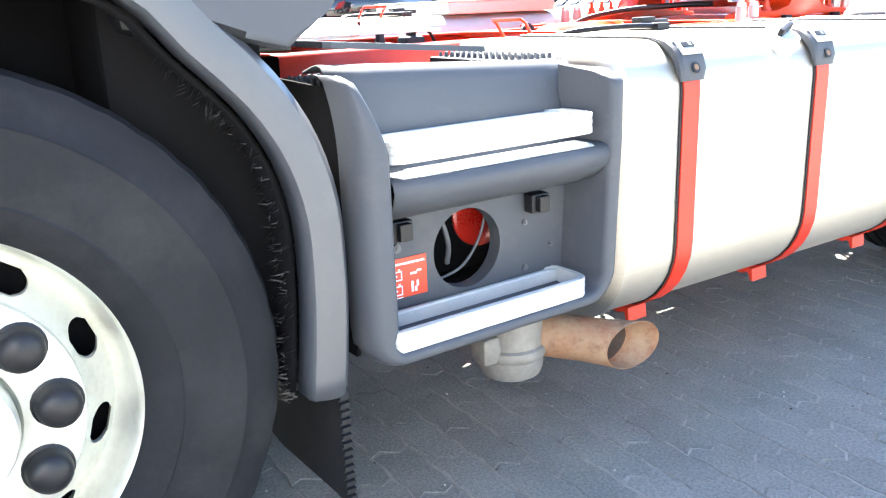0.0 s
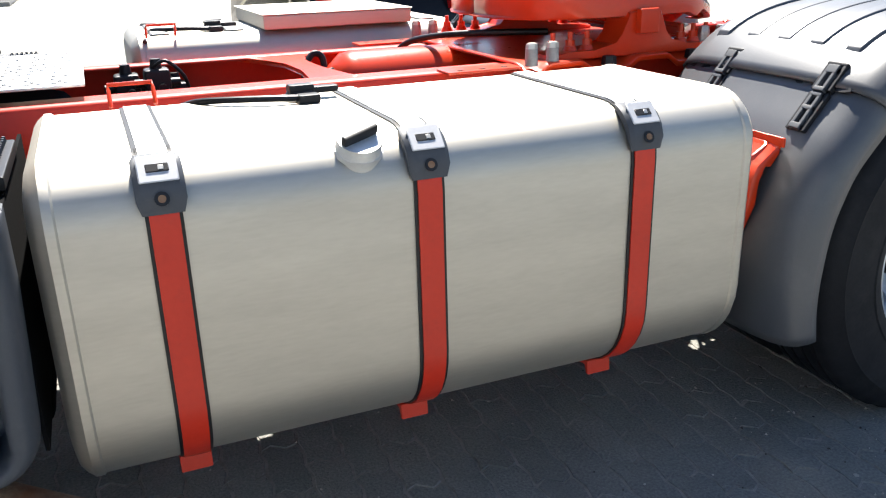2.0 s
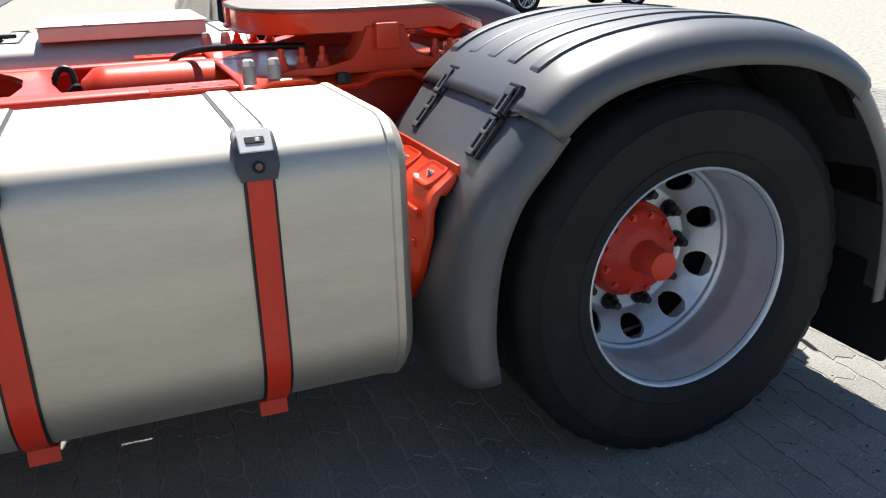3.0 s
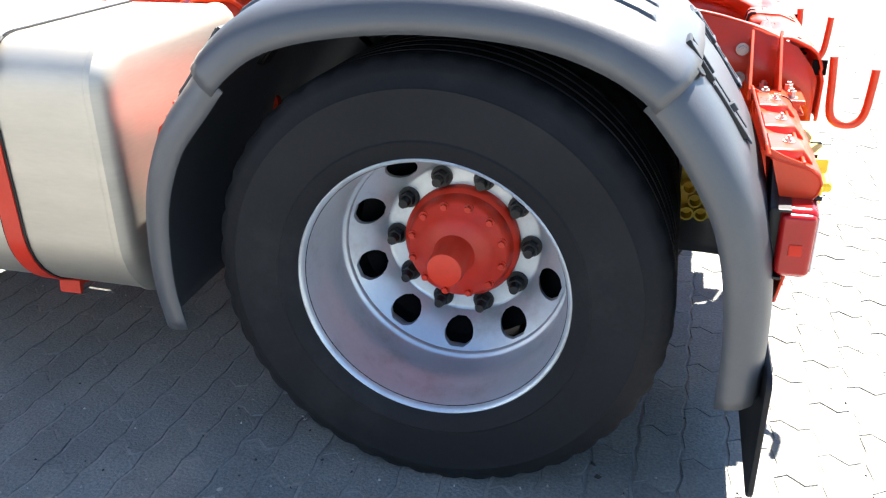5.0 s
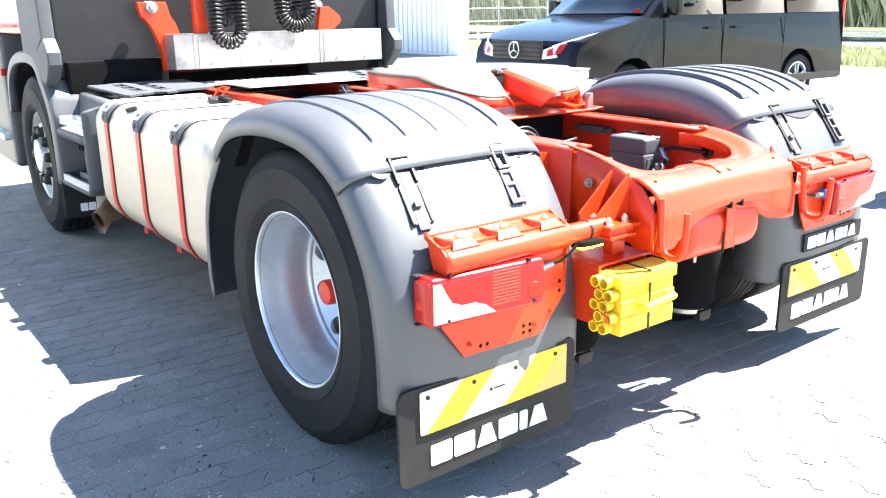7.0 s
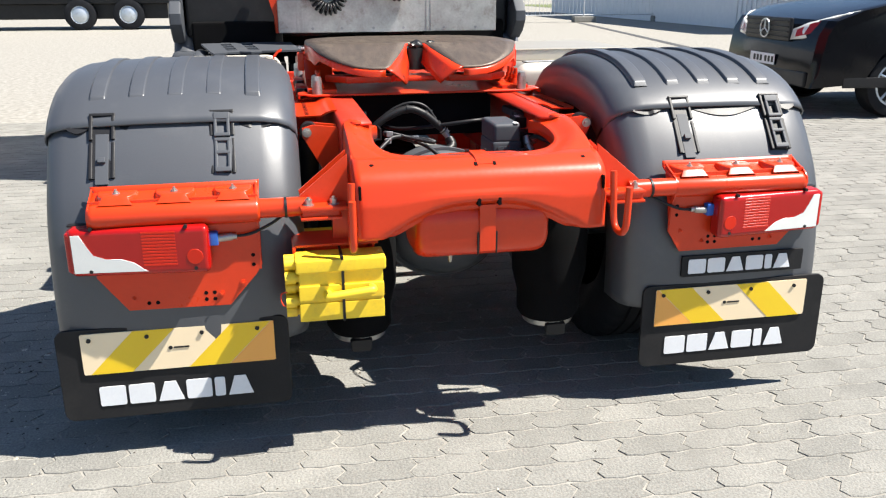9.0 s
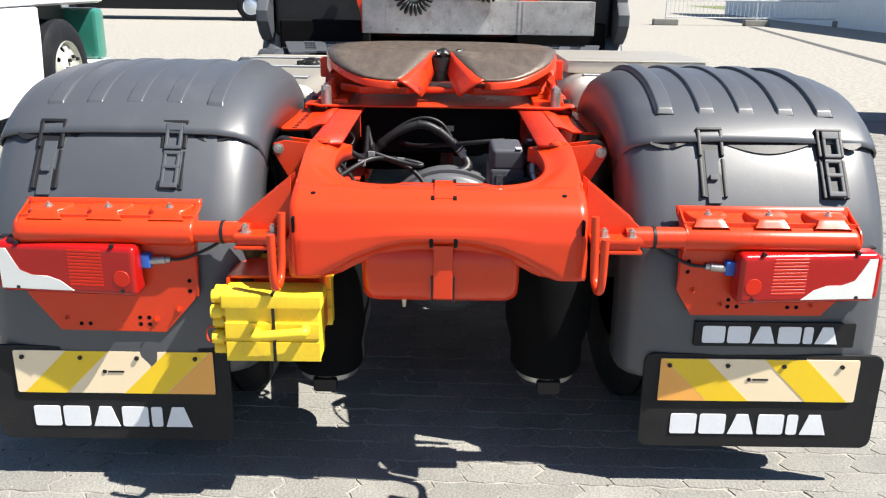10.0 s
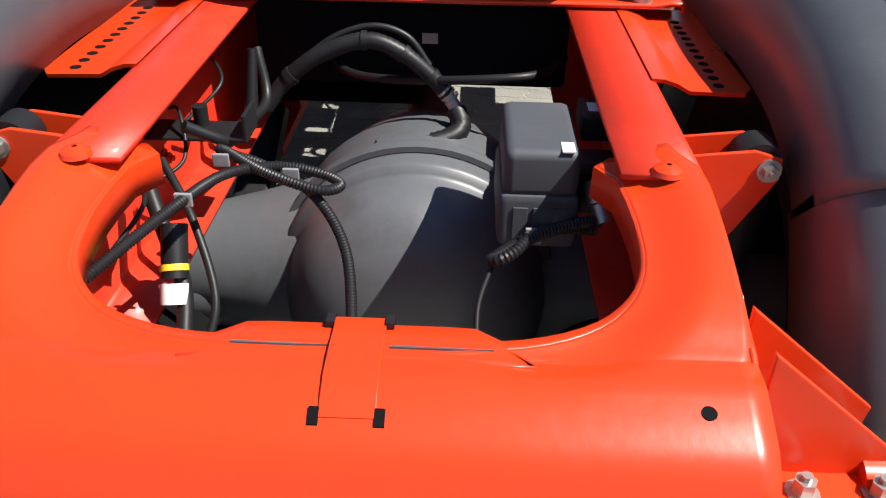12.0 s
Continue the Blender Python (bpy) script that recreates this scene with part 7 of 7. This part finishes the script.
for nm, lbl, mtl, many in (("stone_chips", "pale stone chips scattered on the paving", CHIP, 900), ("bark_crumbs", "dark crumbs of bark and soil on the paving", CRUMB, 500)):
    v, f = [], []
    for k in range(many):
        x, y = rg.uniform(-3.5, 3.0), rg.uniform(-3.4, 1.8)
        if rg.random() < 0.35:
            x, y = rg.gauss(0.1, 0.6), rg.gauss(-1.6, 0.3)
        r, a0, n = rg.uniform(0.0018, 0.006) * (2.4 if rg.random() < 0.06 else 1), rg.uniform(0, 6.28), rg.choice((4, 5, 6))
        b = len(v)
        long = rg.uniform(0.3, 1.0)
        turn = rg.uniform(0, 3.14)
        for i in range(n):
            a = a0 + 6.283 * i / n
            q = r * rg.uniform(0.7, 1.3)
            p, w = q * math.cos(a), q * long * math.sin(a)
            v.append((x + p * math.cos(turn) - w * math.sin(turn), y + p * math.sin(turn) + w * math.cos(turn), -0.001))
        v.append((x, y, rg.uniform(0.002, 0.005)))
        f += [(b + i, b + (i + 1) % n, b + n) for i in range(n)]
    me = bpy.data.meshes.new(nm)
    me.from_pydata(v, [], f)
    me.materials.append(mtl)
    tagged(new(nm, me), lbl, "debris", kind="stuff")

# ---- parked vehicles ----
def car_wheel(parent, x, y, s, r=0.33, spokes=5):
    bm = B()
    lathe(bm, [(r * 0.66, 0.0), (r * 0.7, 0.02), (r * 0.85, 0.03), (r * 0.96, 0.02), (r, -0.01), (r, -0.17), (r * 0.9, -0.2)], (x, y, r), "y", s, 36)
    w = part("wheel", bm, TYRE, parent, "alloy wheel with a black tyre")
    bm = B()
    lathe(bm, [(r * 0.68, 0.0), (r * 0.68, 0.012), (r * 0.62, 0.012), (r * 0.6, -0.03)], (x, y, r), "y", s, 36)
    cyl(bm, (x, y - s * 0.02, r), (x, y + s * 0.008, r), r * 0.16, seg=16)
    for k in range(spokes):
        a = 2 * math.pi * k / spokes + 0.3
        d = Vector((math.cos(a), 0, math.sin(a)))
        n = Vector((-math.sin(a), 0, math.cos(a)))
        p = Vector((x, y, r))
        for h in (0.5, -0.5):
            q0, q1 = p + d * r * 0.12 + n * h * 0.035, p + d * r * 0.63 + n * h * 0.07
            tube(bm, [q0 + Vector((0, s * 0.004, 0)), q1 + Vector((0, s * 0.004, 0))], 0.012, 6)
    part("rim", bm, RIM, w, "silver spoked rim")
    bm = B()
    lathe(bm, [(r * 0.6, -0.06), (0.02, -0.06)], (x, y, r), "y", s, 24)
    part("brake", bm, BLACK, w)


def car_body(parent, prof, half, waist, roof_in, mtl, name="body"):
    """A body from its side outline, tucked in above the waist; prof of (x, z) round the car."""
    bm = B()
    ys = (-1.0, -0.985, -0.93, -0.5, 0.0, 0.5, 0.93, 0.985, 1.0)
    rows = []
    for k in ys:
        row = []
        for x, z in prof:
            up = max(0.0, z - waist)
            w = half - roof_in * up - 0.03 * max(0.0, 0.5 - z)
            edge = 1 - 0.035 * max(0.0, abs(k) - 0.9) / 0.1 * (1 if z > 0.35 else 0)
            cx = sum(p[0] for p in prof) / len(prof)
            row.append((cx + (x - cx) * edge, k * w, z if z < 0.5 else 0.5 + (z - 0.5) * (1 - 0.02 * max(0, abs(k) - 0.9) / 0.1)))
        rows.append(row)
    vs = sheet(bm, rows, close=True)
    bm.faces.new(vs[0]), bm.faces.new(vs[-1])
    bm.normal_update()
    bmesh.ops.triangulate(bm, faces=[f for f in bm.faces if len(f.verts) > 4], ngon_method="EAR_CLIP")
    return part(name, bm, mtl, parent, sharp=28)


def arch_pts(cx, r, z0, n=9):
    out = []
    for k in range(n + 1):
        a = math.pi * k / n
        out.append((cx + r * math.cos(a), max(z0, 0.34 + r * math.sin(a))))
    return out


def van():
    v = thing("van", (-5.83, 6.12, 0.0), "glossy black passenger van parked on the paving", "van", turn=-94.5)
    v.scale = (1.1, 1.1, 1.1)
    top = [(0.93, 0.3), (0.95, 0.45), (0.93, 0.62), (0.9, 0.8), (0.82, 0.94), (0.55, 1.04), (0.1, 1.13), (-0.25, 1.2), (-0.7, 1.58), (-1.0, 1.78), (-1.3, 1.86), (-2.5, 1.9), (-3.9, 1.87), (-4.08, 1.7), (-4.18, 1.1), (-4.2, 0.7), (-4.15, 0.32)]
    low = arch_pts(-3.2, 0.4, 0.26)[::-1] + arch_pts(0.0, 0.4, 0.26)[::-1]
    body = car_body(v, top + low, 0.96, 1.05, 0.16, CARPAINT)
    for s in (-1, 1):
        # side glass, door lines, handle, mirror
        for x0, x1, xt0, xt1 in ((-0.62, -1.55, -1.05, -1.55), (-1.62, -2.75, -1.62, -2.75), (-2.82, -3.95, -2.82, -3.9)):
            bm = B()
            y0, y1 = 0.955 - 0.16 * 0.12, 0.955 - 0.16 * 0.66
            vs = [bm.verts.new(p) for p in ((x0, s * (y0 + 0.012), 1.2), (x1, s * (y0 + 0.012), 1.2), (xt1, s * (y1 + 0.012), 1.7), (xt0, s * (y1 + 0.012), 1.7))]
            bm.faces.new(vs)
            part("side_window", bm, GLASS_DARK, body, "tinted side window", solid=0.004)
        for x in (-0.55, -1.585, -2.785):
            bm = B()
            bx(bm, x - 0.004, x + 0.004, s * 0.95, s * 0.962, 0.42, 1.15)
            part("door_gap", bm, BLACK, body)
        for x in (-1.35, -1.85):
            bm = B()
            bx(bm, x - 0.1, x + 0.1, s * 0.955, s * 0.99, 1.03, 1.06, 0.01)
            part("door_handle", bm, CARPAINT, body)
        bm = B()
        bx(bm, -0.62, -0.5, s * 0.98, s * 1.16, 1.2, 1.4, 0.03, 3)
        bx(bm, -0.58, -0.52, s * 0.93, s * 1.02, 1.17, 1.23, 0.01)
        part("mirror", bm, CARPAINT, body, "black wing mirror")
        bm = B()
        bx(bm, -4.1, 0.6, s * 0.94, s * 0.958, 0.3, 0.4, 0.008)
        part("sill", bm, BLACK, body)
        # headlight sweeping back round the corner
        bm = B()
        rows = [[(0.935, s * 0.48, 0.74), (0.915, s * 0.48, 0.84)], [(0.915, s * 0.66, 0.76), (0.875, s * 0.68, 0.91)], [(0.82, s * 0.86, 0.8), (0.72, s * 0.87, 0.98)], [(0.6, s * 0.945, 0.88), (0.5, s * 0.94, 1.03)]]
        sheet(bm, rows)
        hl = part("headlight", bm, LENS_CLEAR, body, "clear swept headlight", solid=0.02)
        # the lamp's red is the tractor's reflection, put into its colour
        bm = B()
        sheet(bm, [[(p[0] + 0.012, p[1] * 1.005, p[2] + 0.012) for p in r] for r in [[(0.92, s * 0.56, 0.76), (0.905, s * 0.56, 0.83)], [(0.88, s * 0.72, 0.79), (0.84, s * 0.73, 0.9)], [(0.79, s * 0.87, 0.83), (0.74, s * 0.87, 0.93)]]])
        part("light_unit", bm, LENS_RED, hl, "light unit with a red reflection painted in")
        bm = B()
        bx(bm, -4.2, -4.12, s * 0.82, s * 0.9, 0.9, 1.5, 0.02)
        part("rear_light", bm, LENS_RED, body)
        for x in (0.0, -3.2):
            car_wheel(v, x, s * 0.9, s)
    bm = B()
    rows = [[(-0.28, y, 1.22), (-0.98, y * 0.88, 1.78)] for y in (-0.84, -0.4, 0.0, 0.4, 0.84)]
    sheet(bm, [[(p[0] + 0.012, p[1], p[2] + 0.012) for p in r] for r in rows])
    part("windscreen", bm, GLASS_DARK, body, "dark windscreen", solid=0.004)
    bm = B()
    bx(bm, 0.9, 0.945, -0.47, 0.47, 0.72, 0.95, 0.02)
    gr = part("grille", bm, BLACK, body, "black grille with cross bars")
    for z in (0.76, 0.81, 0.86, 0.91):
        bm = B()
        bx(bm, 0.945, 0.957, -0.45, 0.45, z - 0.007, z + 0.007, 0.003)
        part("grille_bar", bm, CARPAINT, gr)
    bm = B()
    lathe(bm, [(0.088, 0.962), (0.1, 0.962), (0.1, 0.972), (0.088, 0.972)], (0, 0, 0.835), "x", 1, 32)
    for k in range(3):
        a = math.pi / 2 + 2 * math.pi * k / 3
        tube(bm, [(0.968, 0, 0.835), (0.968, 0.09 * math.cos(a), 0.835 + 0.09 * math.sin(a))], 0.008, 6)
    part("badge", bm, TREAD, gr, "chrome ring badge")
    bm = B()
    bx(bm, 0.955, 0.965, -0.26, 0.26, 0.47, 0.58, 0.004)
    pl = part("number_plate", bm, WHITE, body, "white number plate with dark bars")
    for k in range(6):
        bm = B()
        y = -0.18 + k * 0.07 + (0.03 if k > 2 else 0)
        bx(bm, 0.965, 0.967, y, y + 0.045, 0.495, 0.555)
        part("plate_bar", bm, BLACK, pl)
    bm = B()
    bx(bm, 0.9, 0.955, -0.85, 0.85, 0.3, 0.45, 0.02)
    part("lower_grille", bm, BLACK, body)


van()


def estate(x, y, turn, label, slim=1.0):
    c = thing("car", (x, y, 0.0), label, "car", "parked cars", turn)
    c.scale = (1.0, slim, 1.0)
    top = [(4.3, 0.3), (4.35, 0.55), (4.25, 0.75), (3.4, 0.9), (3.1, 0.98), (2.4, 1.4), (2.0, 1.47), (0.8, 1.47), (0.35, 1.38), (0.12, 1.05), (0.06, 0.85), (0.0, 0.7), (0.02, 0.35), (0.08, 0.26)]
    low = arch_pts(0.85, 0.36, 0.22)[::-1] + arch_pts(3.5, 0.36, 0.22)[::-1]
    body = car_body(c, top + low, 0.9, 0.95, 0.22, CARPAINT)
    for s in (-1, 1):
        bm = B()
        bx(bm, -0.01, 0.1, s * 0.6, s * 0.86, 0.8, 0.98, 0.02)
        part("rear_light", bm, LENS_RED, body)
        for xx in (0.85, 3.5):
            car_wheel(c, xx, s * 0.84, s, 0.31)
        bm = B()
        vs = [bm.verts.new(p) for p in ((0.5, s * 0.89, 1.0), (2.9, s * 0.89, 1.0), (2.3, s * 0.815, 1.36), (0.7, s * 0.815, 1.36))]
        bm.faces.new(vs)
        part("side_window", bm, GLASS_DARK, body, solid=0.004)
        bm = B()
        cyl(bm, (-0.03, s * 0.6, 0.28), (0.1, s * 0.6, 0.28), 0.035, seg=14)
        part("exhaust_tip", bm, STEEL, body)
    bm = B()
    sheet(bm, [[(0.1, yy, 1.02), (0.32, yy * 0.88, 1.36)] for yy in (-0.72, 0.0, 0.72)])
    part("rear_window", bm, GLASS_DARK, body, solid=0.004)
    bm = B()
    bx(bm, -0.03, 0.1, -0.8, 0.8, 0.36, 0.55, 0.03)
    part("bumper", bm, BLACK, body)
    bm = B()
    bx(bm, -0.016, 0.0, -0.26, 0.26, 0.65, 0.76, 0.003)
    pl = part("number_plate", bm, PLATE_Y, body, "yellow number plate with a blue end and dark bars")
    bm = B()
    bx(bm, -0.019, -0.012, 0.215, 0.26, 0.652, 0.758)
    part("blue_end", bm, BLUE, pl)
    for k in range(6):
        bm = B()
        yy = -0.24 + k * 0.072
        bx(bm, -0.019, -0.012, yy, yy + 0.048, 0.67, 0.74)
        part("plate_bar", bm, BLACK, pl)


estate(0.3, 4.18, 90, "dark hatchback with a yellow rear number plate", 0.8)
estate(10.45, 13.95, 180, "dark estate car parked on the paving")


def other_truck():
    """The truck standing alongside: wheel, pale side panel and green bumper."""
    t = thing("parked_truck", (-5.6, -3.72, 0.0), "pale truck with a green bumper parked alongside", "truck")
    bm = B()
    lathe(bm, [(0.29, -0.02), (0.34, 0.0), (0.42, 0.0), (0.48, -0.02), (0.51, -0.05), (0.51, -0.28), (0.45, -0.31)], (0, 0, 0.51), "y", 1, 60)
    w = part("wheel", bm, TYRE, t, "black truck tyre on a polished rim")
    bm = B()
    holed_ring(bm, (0, -1.17, 0.51), 1, 0.18, 0.275, lambda r: 1.12 + (0.275 - r) * 0.7, 0.232, 0.026, 10)
    lathe(bm, [(0.18, 1.187), (0.17, 1.2), (0.125, 1.205), (0.115, 1.18), (0.11, 1.22), (0.04, 1.23)], (0, -1.17, 0.51), "y", 1, 48)
    lathe(bm, [(0.275, 1.12), (0.285, 1.15), (0.3, 1.17), (0.303, 1.16), (0.29, 1.13)], (0, -1.17, 0.51), "y", 1, 60)
    part("rim", bm, RIM_FRONT, w, "polished alloy rim")
    for k in range(10):
        a = 2 * math.pi * (k + 0.5) / 10
        bm = B()
        cyl(bm, (0.15 * math.cos(a), 0.03, 0.51 + 0.15 * math.sin(a)), (0.15 * math.cos(a), 0.06, 0.51 + 0.15 * math.sin(a)), 0.018, seg=10)
        part("wheel_nut", bm, BLACK, w)
    bm = B()
    prism(bm, [(0.62, 0.25), (1.5, 0.25), (1.55, 1.15), (0.55, 1.15), (0.6, 0.9)], "y", -0.35, 0.03, 0.05)
    part("side_panel", bm, WALLM, t, "pale grey side skirt")
    bm = B()
    prism(bm, [(1.5, 1.15), (1.5, 3.0), (1.3, 3.2), (0.9, 3.3), (-0.5, 3.28), (-0.75, 3.1), (-0.85, 2.4), (-1.0, 1.8), (-1.02, 1.15)], "y", -2.4, 0.02, 0.08)
    part("cab", bm, WALLM, t, "pale cab")
    bm = B()
    bx(bm, -1.02, -0.78, -2.42, 0.0, 0.55, 1.1, 0.06)
    part("bumper", bm, TEAL, t, "green bumper")
    bm = B()
    bx(bm, -1.03, -0.62, -2.4, 0.03, 0.42, 0.56, 0.03)
    part("bumper_lip", bm, WALLM, t)
    bm = B()
    bx(bm, -0.7, 1.4, -2.3, -0.3, 0.45, 1.16, 0.05)
    part("underbody", bm, BLACK, t)


other_truck()


def far_trailer():
    t = thing("semi_trailer", (-27.6, -9.0, 0.0), "pale semi-trailer standing across the yard", "trailer")
    bm = B()
    bx(bm, -2.45, 0.0, -9.0, 6.2, 1.15, 3.9, 0.05)
    part("box", bm, WALLM, t)
    bm = B()
    bx(bm, -2.2, -0.15, -8.8, 6.0, 0.85, 1.15, 0.03)
    bx(bm, -1.9, -0.4, -8.6, 5.0, 0.35, 0.85, 0.03)
    part("chassis", bm, BLACK, t)
    for y in (2.2, 3.75, -4.5, -5.8):
        bm = B()
        lathe(bm, [(0.29, 0.02), (0.4, 0.03), (0.5, 0.0), (0.5, -0.3), (0.4, -0.32)], (-0.03, y, 0.5), "x", 1, 32)
        w = part("wheel", bm, TYRE, t)
        bm = B()
        r = lathe(bm, [(0.29, 0.02), (0.27, -0.02), (0.15, 0.03), (0.04, 0.04)], (-0.03, y, 0.5), "x", 1, 24)
        disc(bm, r[-1])
        part("rim", bm, RIM, w)


far_trailer()

# ---- edge of the yard ----
fence = thing("site_fence", (-29.0, 8.4, 0.0), "pale wire site fence on concrete feet", "fence")
for k in range(9):
    y = k * 3.4 - 0.2
    x = -0.115 * k * 0.9
    bm = B()
    bx(bm, x - 0.18, x + 0.18, y - 0.45, y + 0.45, 0.0, 0.22, 0.03)
    part("concrete_foot", bm, STONE, fence, "concrete fence foot")
    bm = B()
    cyl(bm, (x, y, 0.1), (x, y, 2.1), 0.024, seg=10)
    part("post", bm, TREAD, fence)
    if k < 8:
        bm = B()
        for z in (0.28, 0.9, 1.5, 2.05):
            cyl(bm, (x, y, z), (x - 0.1, y + 3.4, z), 0.018, seg=6)
        for q in range(1, 22):
            cyl(bm, (x - 0.1 * q / 22, y + 3.4 * q / 22, 0.28), (x - 0.1 * q / 22, y + 3.4 * q / 22, 2.05), 0.007, seg=4)
        part("wire_panel", bm, TREAD, fence, kind="stuff")
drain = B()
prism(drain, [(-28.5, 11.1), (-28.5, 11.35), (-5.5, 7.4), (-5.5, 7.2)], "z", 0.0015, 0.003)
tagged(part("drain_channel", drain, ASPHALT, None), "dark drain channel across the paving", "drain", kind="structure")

bm = B()
bx(bm, -42.0, -19.2, 14.6, 15.0, 0.0, 4.4)
wall = tagged(part("wall_building", bm, WALLM, None), "pale clad wall of a yard building", "wall", kind="structure")
for k in range(13):
    bm = B()
    x = -19.6 - k * 0.28
    bx(bm, x - 0.09, x + 0.09, 14.55, 14.6, 0.05, 4.3, 0.02)
    part("cladding_rib", bm, WALLM, wall)
for z in (1.2, 2.4, 3.6):
    bm = B()
    bx(bm, -42.0, -23.4, 14.585, 14.6, z - 0.02, z + 0.02)
    part("panel_joint", bm, STEEL, wall)

bm = B()
bx(bm, -60.0, -4.0, 24.2, 24.45, -0.02, 0.12, 0.02)
tagged(part("kerb", bm, STONE, None), "concrete kerb along the road", "kerb", kind="structure")
bm = B()
vs = [bm.verts.new(p) for p in ((-70, 24.45, 0.03), (-4, 24.45, 0.03), (-4, 32, 0.03), (-70, 32, 0.03))]
bm.faces.new(vs)
tagged(part("road", bm, ASPHALT, None), "grey asphalt road beyond the yard", "road", kind="structure")
rail = thing("guard_rail", (-20.0, 23.6, 0.0), "grey steel guard rail along the road", "guard rail")
bm = B()
prism(bm, [(-0.04, 0.45), (0.0, 0.5), (-0.04, 0.56), (-0.04, 0.62), (0.0, 0.68), (-0.04, 0.74), (-0.05, 0.74), (-0.02, 0.6), (-0.05, 0.45)], "x", -30.0, 14.6)
part("beam", bm, STEEL, rail)
for k in range(14):
    bm = B()
    bx(bm, -29 + k * 3.3 - 0.05, -29 + k * 3.3 + 0.05, 0.0, 0.08, 0.0, 0.75)
    part("post", bm, STEEL, rail)


def blades(name, count, xr, yr, h, mtl, label, seed, wide=0.012):
    rg = random.Random(seed)
    v, f = [], []
    for k in range(count):
        x, y = rg.uniform(*xr), rg.uniform(*yr)
        a, hh = rg.uniform(0, 6.28), h * rg.uniform(0.4, 1.3)
        dx, dy = math.cos(a) * wide, math.sin(a) * wide
        lx, ly = rg.uniform(-1, 1) * hh * 0.4, rg.uniform(-1, 1) * hh * 0.4
        b = len(v)
        v += [(x - dx, y - dy, 0.0), (x + dx, y + dy, 0.0), (x + lx * 0.5 + dx * 0.6, y + ly * 0.5 + dy * 0.6, hh * 0.6), (x + lx, y + ly, hh)]
        f += [(b, b + 1, b + 2), (b, b + 2, b + 3)]
    me = bpy.data.meshes.new(name)
    me.from_pydata(v, [], f)
    me.materials.append(mtl)
    ob = new(name, me)
    return tagged(ob, label, "grass", kind="stuff")


bm = B()
vs = [bm.verts.new(p) for p in ((-60, 17.5, 0.012), (-4.5, 17.5, 0.012), (-4.5, 24.2, 0.012), (-60, 24.2, 0.012))]
bm.faces.new(vs)
SOIL = node_mat("grassy_soil", (0.13, 0.15, 0.05), (0.09, 0.11, 0.04), rough=0.9, fine=60, bump=0.5)
tagged(part("verge", bm, SOIL, None), "dry grass verge at the edge of the yard", "grass", kind="structure")
blades("grass", 26000, (-24, -4.6), (17.6, 24.1), 0.22, GRASS, "sparse sunlit verge grass", 5, 0.02)
blades("hedge", 30000, (-50, -6), (32.5, 35.0), 3.2, GRASS, "tall pale green growth beyond the road", 6, 0.09)
